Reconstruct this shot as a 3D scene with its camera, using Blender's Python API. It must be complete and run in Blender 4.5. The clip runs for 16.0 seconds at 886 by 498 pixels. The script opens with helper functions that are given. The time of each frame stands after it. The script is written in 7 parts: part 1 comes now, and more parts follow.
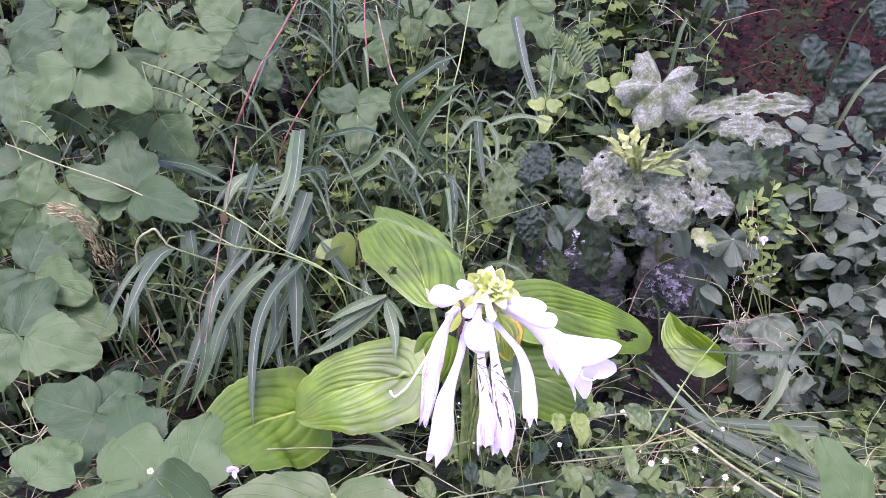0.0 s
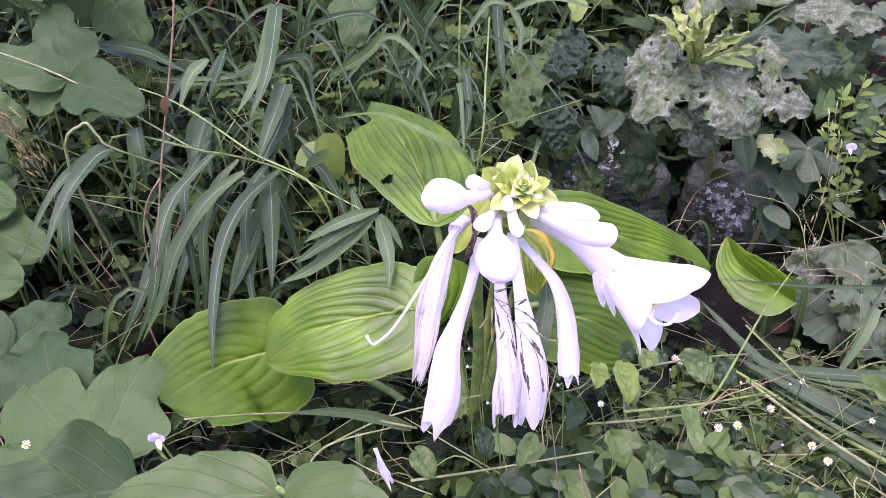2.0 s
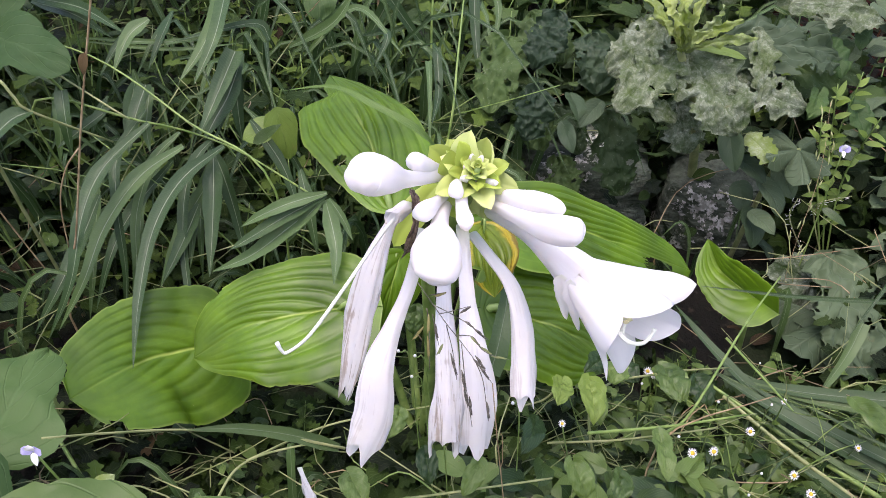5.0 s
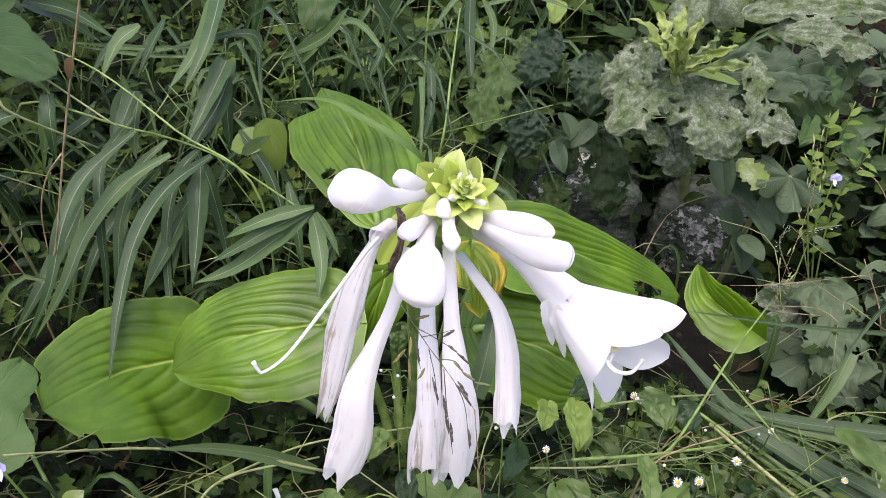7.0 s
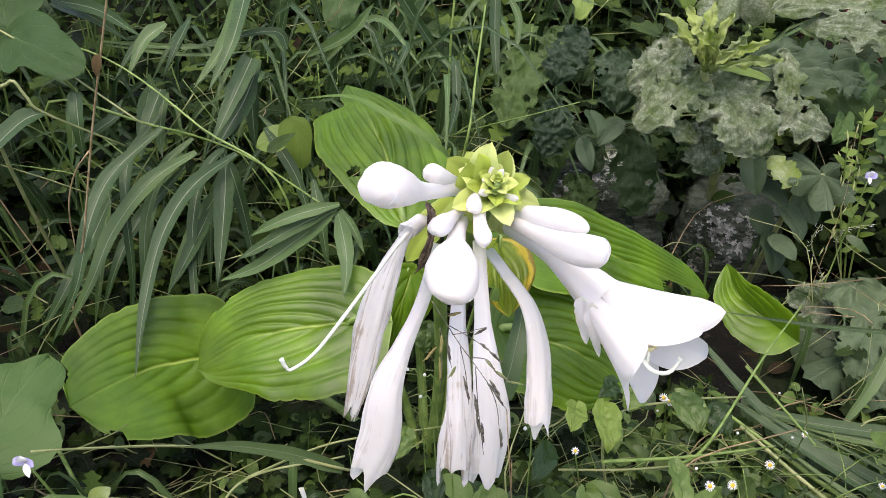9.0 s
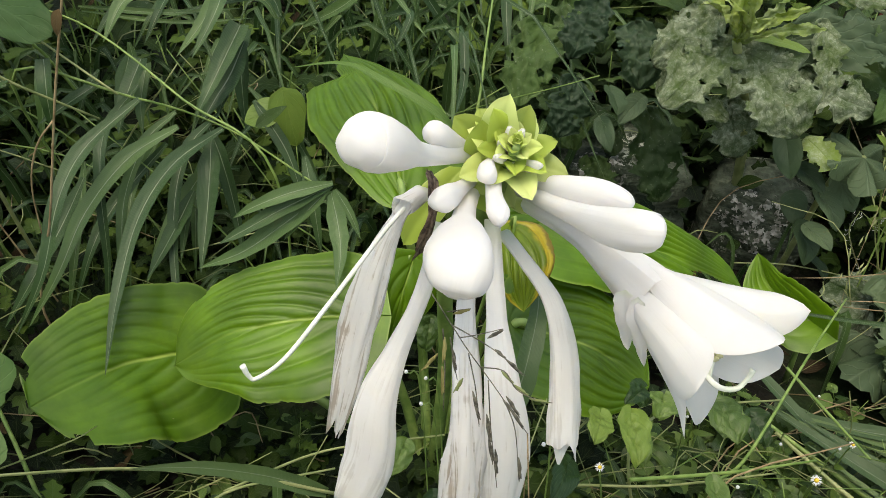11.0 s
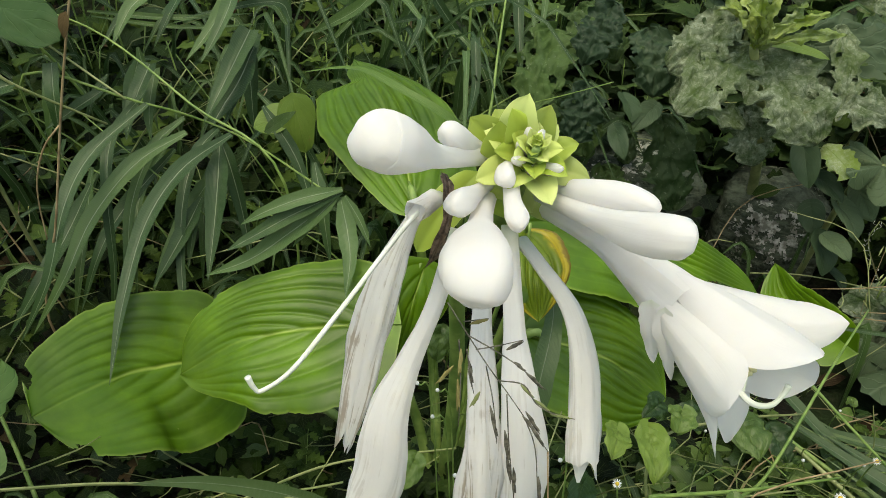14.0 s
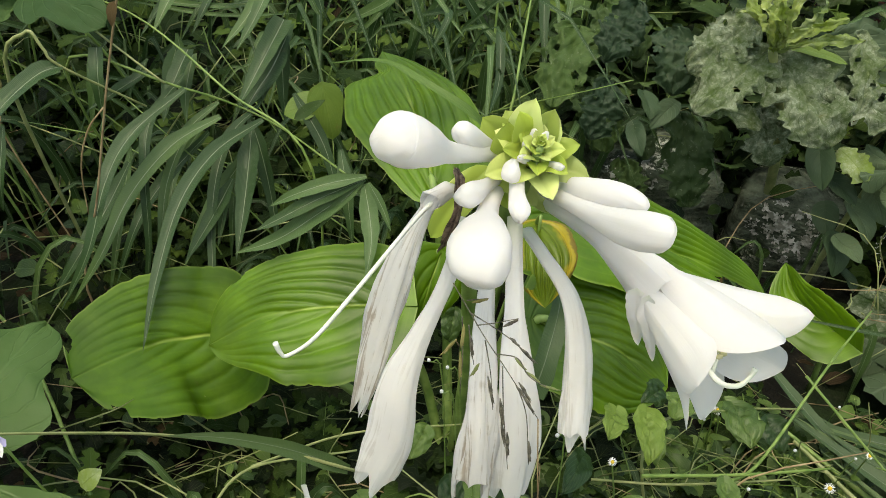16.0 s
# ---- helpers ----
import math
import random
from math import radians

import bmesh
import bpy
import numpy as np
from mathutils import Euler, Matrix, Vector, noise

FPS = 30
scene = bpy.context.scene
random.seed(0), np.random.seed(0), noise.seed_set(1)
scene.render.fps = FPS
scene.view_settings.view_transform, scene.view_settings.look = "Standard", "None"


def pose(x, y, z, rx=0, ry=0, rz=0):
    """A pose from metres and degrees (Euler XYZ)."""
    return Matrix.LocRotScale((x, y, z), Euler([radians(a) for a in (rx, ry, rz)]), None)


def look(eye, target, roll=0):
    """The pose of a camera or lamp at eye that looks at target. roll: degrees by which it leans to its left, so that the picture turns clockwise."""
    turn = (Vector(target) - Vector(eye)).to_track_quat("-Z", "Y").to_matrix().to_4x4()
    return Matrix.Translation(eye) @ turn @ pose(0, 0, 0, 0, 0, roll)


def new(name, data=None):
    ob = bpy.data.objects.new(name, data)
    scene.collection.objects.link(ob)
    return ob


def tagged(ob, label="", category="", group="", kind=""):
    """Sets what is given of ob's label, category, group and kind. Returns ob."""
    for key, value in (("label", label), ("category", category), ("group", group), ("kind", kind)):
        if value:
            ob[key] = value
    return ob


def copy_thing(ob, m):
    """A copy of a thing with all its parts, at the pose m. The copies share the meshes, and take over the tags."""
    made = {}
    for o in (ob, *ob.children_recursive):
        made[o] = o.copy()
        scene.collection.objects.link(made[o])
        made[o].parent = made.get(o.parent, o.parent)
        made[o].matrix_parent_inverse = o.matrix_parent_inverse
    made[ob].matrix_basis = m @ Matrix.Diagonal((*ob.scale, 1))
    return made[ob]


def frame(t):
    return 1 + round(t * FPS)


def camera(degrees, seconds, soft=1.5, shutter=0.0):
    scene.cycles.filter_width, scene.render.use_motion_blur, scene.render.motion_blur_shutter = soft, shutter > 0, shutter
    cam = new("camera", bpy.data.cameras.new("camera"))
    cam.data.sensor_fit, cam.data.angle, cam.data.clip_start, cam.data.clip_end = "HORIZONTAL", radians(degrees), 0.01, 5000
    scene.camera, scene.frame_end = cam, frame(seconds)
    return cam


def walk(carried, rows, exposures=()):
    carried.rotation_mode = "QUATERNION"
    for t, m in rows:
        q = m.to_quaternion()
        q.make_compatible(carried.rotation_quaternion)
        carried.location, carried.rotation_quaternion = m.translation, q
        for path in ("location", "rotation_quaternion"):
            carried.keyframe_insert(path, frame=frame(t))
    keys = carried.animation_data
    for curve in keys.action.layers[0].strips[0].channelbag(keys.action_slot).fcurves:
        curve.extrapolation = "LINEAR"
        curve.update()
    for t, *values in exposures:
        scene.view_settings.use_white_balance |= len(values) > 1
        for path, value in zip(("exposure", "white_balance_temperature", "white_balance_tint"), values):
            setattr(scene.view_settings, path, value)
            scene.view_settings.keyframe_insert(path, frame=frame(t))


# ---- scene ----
cam = camera(61.8, 16.0, soft=0.5)
PATH = [
    (0, (0.014, -0.005, 0.768), (-0.01, 1.759, -0.172), 0.1),
    (0.5, (0.007, 0.055, 0.709), (-0.054, 1.794, -0.276), 0.7),
    (1, (0.004, 0.105, 0.673), (-0.056, 1.815, -0.362), 0.4),
    (1.5, (0.009, 0.14, 0.652), (-0.023, 1.838, -0.405), 0.8),
    (2, (0.02, 0.178, 0.634), (-0.043, 1.847, -0.467), -0.1),
    (2.5, (0.029, 0.214, 0.612), (-0.059, 1.856, -0.526), -0.2),
    (3, (0.038, 0.235, 0.6), (-0.025, 1.887, -0.526), 1.0),
    (3.5, (0.038, 0.24, 0.593), (-0.003, 1.893, -0.534), 2.4),
    (4, (0.039, 0.242, 0.592), (0.015, 1.897, -0.531), 2.6),
    (6.5, (0.044, 0.258, 0.585), (0.064, 1.932, -0.509), 5.1),
    (7, (0.044, 0.259, 0.586), (0.064, 1.941, -0.496), 5.5),
    (7.5, (0.044, 0.26, 0.584), (0.045, 1.94, -0.501), 4.9),
    (8, (0.045, 0.262, 0.581), (0.013, 1.93, -0.521), 3.9),
    (8.5, (0.044, 0.262, 0.578), (0.01, 1.928, -0.528), 3.8),
    (8.7, (0.04, 0.262, 0.58), (0.005, 1.941, -0.505), 4.6),
    (10.8, (0.038, 0.322, 0.542), (-0.013, 1.992, -0.558), 4.2),
    (11, (0.039, 0.327, 0.534), (-0.012, 1.99, -0.575), 4.7),
    (11.5, (0.033, 0.337, 0.526), (-0.059, 2.003, -0.577), 3.4),
    (12, (0.036, 0.341, 0.527), (-0.054, 2.016, -0.561), 3.1),
    (12.5, (0.039, 0.339, 0.528), (-0.042, 2.017, -0.557), 3.4),
    (13, (0.033, 0.335, 0.527), (-0.043, 2.019, -0.55), 5.0),
    (13.5, (0.039, 0.336, 0.527), (-0.027, 2.019, -0.552), 5.0),
    (14, (0.036, 0.338, 0.525), (-0.04, 2.014, -0.565), 4.5),
    (14.5, (0.04, 0.334, 0.528), (-0.049, 2.008, -0.564), 5.0),
    (15, (0.033, 0.326, 0.53), (-0.108, 1.988, -0.574), 4.6),
    (15.5, (0.036, 0.309, 0.544), (-0.129, 1.978, -0.545), 6.0),
    (16, (0.043, 0.311, 0.543), (-0.09, 1.961, -0.579), 5.5),
]
walk(cam, [(t, look(eye, target, roll)) for t, eye, target, roll in PATH],
     [(0.0, 1.42, 5550, 72), (1.0, 1.20, 5650, 65), (2.0, 1.05, 5750, 57), (4.0, 0.76, 6150, 32), (8.7, 0.66, 6550, 20), (11.0, 0.34, 7200, 4), (12.5, 0.21, 7350, -2), (14.5, 0.24, 7350, -2), (16.0, 0.34, 7400, 0)])

# ---- world, light ----
world = bpy.data.worlds.new("overcast_sky")
scene.world = world
world.use_nodes = True
wn = world.node_tree
sky = wn.nodes.new("ShaderNodeTexSky")
sky.sky_type = 'NISHITA'
sky.sun_disc = False
sky.sun_elevation = radians(70)
sky.sun_rotation = radians(200)
sky.air_density, sky.dust_density = 1.6, 4.0
wn.nodes["Background"].inputs[1].default_value = 0.185
wn.links.new(sky.outputs[0], wn.nodes["Background"].inputs[0])
sun = new("sun", bpy.data.lights.new("sun", 'SUN'))
sun.data.energy, sun.data.angle, sun.data.color = 1.25, radians(40), (1.0, 0.97, 0.93)
sun.matrix_world = look((-0.7, -0.6, 4.0), (0, 0.6, 0))


# ---- materials ----
def nodes_of(name):
    m = bpy.data.materials.new(name)
    m.use_nodes = True
    return m, m.node_tree.nodes, m.node_tree.links


class Graph:
    """Short hand for building shader nodes."""

    def __init__(self, name):
        self.m, self.n, self.l = nodes_of(name)
        self.bsdf = self.n["Principled BSDF"]
        self.out = self.n["Material Output"]

    def put(self, node, key, value):
        if isinstance(value, bpy.types.NodeSocket):
            self.l.new(value, node.inputs[key])
        else:
            node.inputs[key].default_value = value

    def math(self, op, a, b=0.0, clamp=False):
        node = self.n.new("ShaderNodeMath")
        node.operation, node.use_clamp = op, clamp
        self.put(node, 0, a)
        self.put(node, 1, b)
        return node.outputs[0]

    def ramp(self, x, lo, hi, a=0.0, b=1.0):
        node = self.n.new("ShaderNodeMapRange")
        node.interpolation_type = 'SMOOTHSTEP'
        for k, v in zip(range(5), (x, lo, hi, a, b)):
            self.put(node, k, v)
        return node.outputs[0]

    def mix(self, f, a, b):
        node = self.n.new("ShaderNodeMix")
        node.data_type = 'RGBA'
        self.put(node, 0, f)
        for k, v in ((6, a), (7, b)):
            self.put(node, k, (*v, 1) if isinstance(v, tuple) and len(v) == 3 else v)
        return node.outputs[2]

    def noise(self, scale, detail=3.0, vec=None, rough=0.55):
        node = self.n.new("ShaderNodeTexNoise")
        node.inputs["Scale"].default_value = scale
        node.inputs["Detail"].default_value = detail
        node.inputs["Roughness"].default_value = rough
        if vec is not None:
            self.l.new(vec, node.inputs["Vector"])
        return node.outputs[0]

    def place(self):
        """World-size coordinates, shifted from object to object."""
        tc = self.n.new("ShaderNodeTexCoord")
        info = self.n.new("ShaderNodeObjectInfo")
        add = self.n.new("ShaderNodeVectorMath")
        add.operation = 'ADD'
        self.l.new(tc.outputs["Object"], add.inputs[0])
        comb = self.n.new("ShaderNodeCombineXYZ")
        for k in range(3):
            self.l.new(self.math('MULTIPLY', info.outputs["Random"], 7.0 + 5 * k), comb.inputs[k])
        self.l.new(comb.outputs[0], add.inputs[1])
        return add.outputs[0]

    def random(self):
        """A number for each object and each loose piece of a mesh."""
        info = self.n.new("ShaderNodeObjectInfo")
        geo = self.n.new("ShaderNodeNewGeometry")
        return self.math('FRACT', self.math('ADD', info.outputs["Random"], geo.outputs["Random Per Island"]))

    def uv(self):
        node = self.n.new("ShaderNodeUVMap")
        sep = self.n.new("ShaderNodeSeparateXYZ")
        self.l.new(node.outputs[0], sep.inputs[0])
        across = self.math('ABSOLUTE', self.math('SUBTRACT', self.math('MULTIPLY', sep.outputs[0], 2.0), 1.0))
        return sep.outputs[0], sep.outputs[1], across, node.outputs[0]

    def bump(self, height, strength, distance=0.002):
        node = self.n.new("ShaderNodeBump")
        node.inputs["Strength"].default_value = strength
        node.inputs["Distance"].default_value = distance
        self.l.new(height, node.inputs["Height"])
        self.l.new(node.outputs[0], self.bsdf.inputs["Normal"])
        return node.outputs[0]

    def finish(self, colour, rough=0.5, through_light=0.0, spec=0.5, tint=(1, 1, 1)):
        self.put(self.bsdf, "Base Color", (*colour, 1) if isinstance(colour, tuple) else colour)
        self.put(self.bsdf, "Roughness", rough)
        self.put(self.bsdf, "Specular IOR Level", spec)
        if through_light:
            tr = self.n.new("ShaderNodeBsdfTranslucent")
            self.put(tr, 0, self.mix(0.5, colour, tint))
            ms = self.n.new("ShaderNodeMixShader")
            ms.inputs[0].default_value = through_light
            self.l.new(self.bsdf.outputs[0], ms.inputs[1])
            self.l.new(tr.outputs[0], ms.inputs[2])
            self.l.new(ms.outputs[0], self.out.inputs[0])
        return self.m


def leaf_material(name, dark, light, vein, kind="pinnate", count=7, slant=0.35, rough=0.45, passes=0.18,
                  vein_amount=0.5, mildew=0.0, brown=0.25, spec=0.5, relief=0.5, coat=0.55, fleck_at=0.50, scorch=0.0, rim=0.0, vary=0.95):
    dark, light = (tuple(c * k for c, k in zip(rgb, (0.79, 0.81, 0.72))) for rgb in (dark, light))
    g = Graph(name)
    u, s, v, uvw = g.uv()
    p = g.place()
    rnd = g.random()
    tone = g.math('ADD', g.math('ADD', g.math('MULTIPLY', g.noise(28, 3, p), 0.55), g.math('MULTIPLY', g.noise(130, 4, p, 0.65), 0.2)), g.math('MULTIPLY', g.math('SUBTRACT', rnd, 0.5), vary))
    colour = g.mix(g.ramp(tone, 0.12, 0.70), dark, light)
    rib = g.ramp(v, 0.0, 0.07, 1.0, 0.0)
    if kind == "parallel":
        w = g.math('MULTIPLY', v, float(count))
        line = g.math('ABSOLUTE', g.math('SUBTRACT', g.math('FRACT', w), 0.5))
        veins = g.math('MULTIPLY', g.ramp(line, 0.38, 0.5, 0.0, 0.05), g.ramp(s, 0.35, 0.9, 1.0, 0.1))
        rib = g.math('MULTIPLY', g.ramp(v, 0.0, 0.035, 1.0, 0.0), g.ramp(s, 0.25, 0.8, 1.0, 0.15))
        height = g.math('ADD', g.math('MULTIPLY', veins, -1.0), g.math('MULTIPLY', rib, -0.8))
    elif kind == "blade":
        w = g.math('MULTIPLY', v, 9.0)
        line = g.math('ABSOLUTE', g.math('SUBTRACT', g.math('FRACT', w), 0.5))
        veins = g.math('MULTIPLY', g.ramp(line, 0.3, 0.5, 0.0, 1.0), 0.15)
        rib = g.ramp(v, 0.03, 0.06, 1.0, 0.0)
        height = g.math('ADD', veins, rib)
    else:
        w = g.math('SUBTRACT', g.math('MULTIPLY', s, float(count)), g.math('MULTIPLY', v, slant * count))
        line = g.math('ABSOLUTE', g.math('SUBTRACT', g.math('FRACT', w), 0.5))
        veins = g.ramp(line, 0.42, 0.5, 0.0, 1.0)
        height = g.math('ADD', g.math('MULTIPLY', veins, -0.6), g.math('MULTIPLY', rib, -0.8))
    mask = g.math('MULTIPLY', g.math('MAXIMUM', veins, rib), vein_amount)
    if not mildew:
        colour = g.mix(mask, colour, vein)
    if brown:
        spots = g.ramp(g.noise(45, 4, p, 0.65), 0.66, 0.76)
        colour = g.mix(g.math('MULTIPLY', spots, brown), colour, (0.16, 0.11, 0.04))
    if rim:
        colour = g.mix(g.math('MULTIPLY', g.ramp(v, 0.955, 0.995), rim), colour, vein)
        blotch = g.ramp(g.noise(9, 3, p), 0.35, 0.65, 0.62, 1.12)
        shade = g.n.new("ShaderNodeHueSaturation")
        g.put(shade, "Value", blotch)
        g.put(shade, "Color", colour)
        colour = shade.outputs[0]
    if scorch:
        worn = g.math('ADD', g.math('MULTIPLY', v, 0.8), g.math('MULTIPLY', g.noise(38, 4, p, 0.6), 0.8))
        colour = g.mix(g.math('MULTIPLY', g.ramp(worn, 0.82, 1.0), scorch), colour, (0.50, 0.36, 0.03))
        colour = g.mix(g.math('MULTIPLY', g.ramp(worn, 1.05, 1.12), scorch), colour, (0.10, 0.055, 0.025))
    if mildew:
        film = g.ramp(g.noise(34, 5, p, 0.7), 0.30, 0.72)
        fleck = g.ramp(g.noise(210, 3, p, 0.65), fleck_at, fleck_at + 0.08)
        dust = g.math('MULTIPLY', g.math('ADD', g.math('MULTIPLY', film, coat), g.math('MULTIPLY', g.math('MULTIPLY', fleck, g.math('ADD', film, 0.3)), 0.35)), mildew, True)
        dust = g.math('MULTIPLY', dust, g.math('SUBTRACT', 1.0, g.math('MULTIPLY', mask, 1.3), True), True)
        colour = g.mix(dust, colour, (0.46, 0.50, 0.39))
    grain = g.noise(220, 2, p)
    g.bump(g.math('ADD', height, g.math('MULTIPLY', grain, 0.35)), relief, 0.0015)
    rgh = g.math('ADD', g.math('MULTIPLY', g.noise(60, 2, p), 0.25), rough - 0.12)
    return g.finish(colour, rgh, passes, spec * 0.75, light)


MAT_HOSTA = leaf_material("hosta_leaf", (0.074, 0.160, 0.003), (0.186, 0.335, 0.009), (0.40, 0.52, 0.11), "parallel", 6,
                          rough=0.44, passes=0.2, vein_amount=0.75, brown=0.16, relief=0.05, spec=0.62, rim=0.28, vary=0.2)
MAT_HOSTA_OLD = leaf_material("ageing_hosta_leaf", (0.10, 0.17, 0.006), (0.19, 0.27, 0.02), (0.40, 0.42, 0.08), "parallel", 7,
                              rough=0.38, passes=0.2, vein_amount=0.15, brown=0.5, relief=0.12, spec=0.4, rim=0.2, scorch=0.6)
MAT_KUDZU = leaf_material("kudzu_leaf", (0.044, 0.092, 0.026), (0.084, 0.152, 0.044), (0.18, 0.27, 0.12), "pinnate", 5, 0.55,
                          rough=0.55, vein_amount=0.13, brown=0.3, spec=0.3)
MAT_GRASS = leaf_material("grass_blade", (0.034, 0.078, 0.022), (0.098, 0.170, 0.054), (0.42, 0.48, 0.33), "blade",
                          rough=0.36, vein_amount=0.5, brown=0.2, spec=0.5)
MAT_SEDGE = leaf_material("sedge_blade", (0.055, 0.10, 0.035), (0.11, 0.17, 0.06), (0.30, 0.34, 0.25), "blade",
                          rough=0.45, vein_amount=0.4, brown=0.3)
MAT_HERB = leaf_material("mugwort_leaf", (0.018, 0.042, 0.006), (0.105, 0.165, 0.026), (0.15, 0.21, 0.08), "pinnate", 5, 0.6,
                         rough=0.62, vein_amount=0.3, spec=0.25)
MAT_HEART = leaf_material("heart_leaf", (0.022, 0.054, 0.010), (0.130, 0.205, 0.042), (0.17, 0.25, 0.09), "pinnate", 5, 0.9,
                          rough=0.45, vein_amount=0.22, spec=0.6)
MAT_DARKLEAF = leaf_material("dull_lobed_leaf", (0.024, 0.052, 0.012), (0.075, 0.130, 0.034), (0.09, 0.13, 0.06), "pinnate", 5, 0.6,
                             rough=0.62, vein_amount=0.3, mildew=0.55, brown=0.3, spec=0.3, coat=0.08, fleck_at=0.60)
MAT_MILDEW = leaf_material("mildewed_leaf", (0.032, 0.066, 0.014), (0.075, 0.12, 0.028), (0.24, 0.28, 0.16), "pinnate", 6, 0.6,
                           rough=0.75, vein_amount=0.3, mildew=0.55, brown=0.4, spec=0.2, relief=0.6, coat=0.75)
MAT_GRAPE = leaf_material("grape_leaf", (0.026, 0.052, 0.026), (0.055, 0.092, 0.044), (0.09, 0.13, 0.07), "pinnate", 4, 0.7,
                          rough=0.55, vein_amount=0.15, brown=0.35, spec=0.4)
MAT_GREYLEAF = leaf_material("grey_green_leaf", (0.070, 0.105, 0.058), (0.125, 0.175, 0.098), (0.17, 0.22, 0.14), "pinnate", 5, 0.6,
                             rough=0.6, vein_amount=0.35, brown=0.3, spec=0.3, relief=0.8)
MAT_PALELEAF = leaf_material("pale_leaf", (0.13, 0.21, 0.03), (0.21, 0.30, 0.055), (0.28, 0.36, 0.12), "pinnate", 4, 0.8,
                             rough=0.5, vein_amount=0.12, brown=0.35)
MAT_BEANLEAF = leaf_material("broad_vine_leaf", (0.075, 0.130, 0.030), (0.112, 0.178, 0.044), (0.18, 0.25, 0.10), "pinnate", 4, 0.7,
                             rough=0.5, vein_amount=0.14, brown=0.25, spec=0.4)
MAT_LIME = leaf_material("young_leaf", (0.17, 0.25, 0.022), (0.34, 0.43, 0.07), (0.55, 0.60, 0.32), "pinnate", 5, 0.6,
                         rough=0.55, vein_amount=0.3, mildew=0.5)
MAT_FERN = leaf_material("fern_frond", (0.07, 0.14, 0.03), (0.13, 0.22, 0.05), (0.18, 0.26, 0.08), rough=0.55)
MAT_BRACT = leaf_material("bract", (0.50, 0.62, 0.10), (0.82, 0.90, 0.36), (0.80, 0.86, 0.42), "parallel", 4, rough=0.42, rim=0.3,
                          vein_amount=0.10, brown=0.0, passes=0.3, relief=0.15)
MAT_DEADLEAF = leaf_material("dead_leaf", (0.04, 0.026, 0.014), (0.12, 0.08, 0.04), (0.14, 0.1, 0.06), rough=0.8, passes=0.05, brown=0.6, spec=0.2)
# Red litter, its colour lowered far to paint in the shade of the hollow.
MAT_REDLITTER = leaf_material("reddish_dead_leaf_shaded", (0.010, 0.003, 0.001), (0.060, 0.012, 0.006), (0.04, 0.014, 0.009), rough=0.8, passes=0.05, brown=0.5, spec=0.2)
# Near-black leaf colour: the shade deep between the plants is painted in.
MAT_FILL_SHADED = leaf_material("undergrowth", (0.004, 0.010, 0.002), (0.032, 0.060, 0.009), (0.10, 0.14, 0.05), "pinnate", 5, 0.6, rough=0.6, passes=0.08,
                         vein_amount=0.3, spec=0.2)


def petal_material(name, wither):
    g = Graph(name)
    u, s, v, uvw = g.uv()
    p = g.place()
    comb = g.n.new("ShaderNodeCombineXYZ")
    g.put(comb, 0, g.math('MULTIPLY', u, 26.0))
    g.put(comb, 1, g.math('MULTIPLY', s, 1.6))
    streak = g.noise(1.0, 4, comb.outputs[0])
    white = g.mix(g.ramp(g.noise(40, 3, p), 0.3, 0.7), (0.855, 0.832, 0.825), (0.895, 0.872, 0.862))
    base = g.mix(g.ramp(s, 0.0, 0.14, 0.55, 0.0), white, (0.70, 0.75, 0.52))
    colour = base
    if wither:
        age = g.math('MULTIPLY', g.ramp(s, 0.2, 0.75), g.ramp(g.math('ADD', g.math('MULTIPLY', streak, 0.75), g.math('MULTIPLY', g.noise(110, 4, p), 0.25)), 0.53, 0.62))
        colour = g.mix(g.math('MULTIPLY', age, wither), base, (0.30, 0.225, 0.15))
        colour = g.mix(g.math('MULTIPLY', g.ramp(s, 0.2, 0.9), 0.3 * wither), colour, (0.72, 0.66, 0.62))
    g.bump(g.math('ADD', streak, g.math('MULTIPLY', g.noise(90, 3, p), 0.3)), 0.15 + 0.3 * wither, 0.0015)
    g.bsdf.inputs["Subsurface Weight"].default_value = 0.5
    g.bsdf.inputs["Subsurface Radius"].default_value = (0.012, 0.011, 0.009)
    g.bsdf.inputs["Subsurface Scale"].default_value = 1.0
    return g.finish(colour, 0.55, 0.38, 0.3, (0.90, 0.875, 0.865))


MAT_PETAL = petal_material("white_petal", 0.0)
MAT_WITHER = petal_material("wilted_petal", 0.28)
MAT_WITHER_OLD = petal_material("browned_petal", 1.0)


def stem_material(name, a, b, rough=0.5, scale=60):
    g = Graph(name)
    p = g.place()
    f = g.noise(scale, 4, p)
    colour = g.mix(g.ramp(f, 0.35, 0.65), a, b)
    g.bump(f, 0.4, 0.001)
    return g.finish(colour, rough)


MAT_STEM = stem_material("green_stem", (0.12, 0.2, 0.04), (0.22, 0.31, 0.08))
MAT_PALESTEM = stem_material("pale_stem", (0.18, 0.215, 0.075), (0.29, 0.31, 0.13))
MAT_REDSTEM = stem_material("red_stem", (0.11, 0.040, 0.018), (0.21, 0.085, 0.038))
MAT_DRYSTEM = stem_material("dry_stem", (0.18, 0.125, 0.060), (0.36, 0.27, 0.15), 0.75)
MAT_BROWN = stem_material("withered_brown", (0.05, 0.033, 0.024), (0.27, 0.19, 0.14), 0.85, 260)
MAT_SPIKE = stem_material("dark_spikelet", (0.05, 0.045, 0.035), (0.20, 0.18, 0.14), 0.7, 400)
MAT_STRAW = stem_material("straw_spikelet", (0.20, 0.17, 0.055), (0.33, 0.29, 0.11), 0.75, 150)
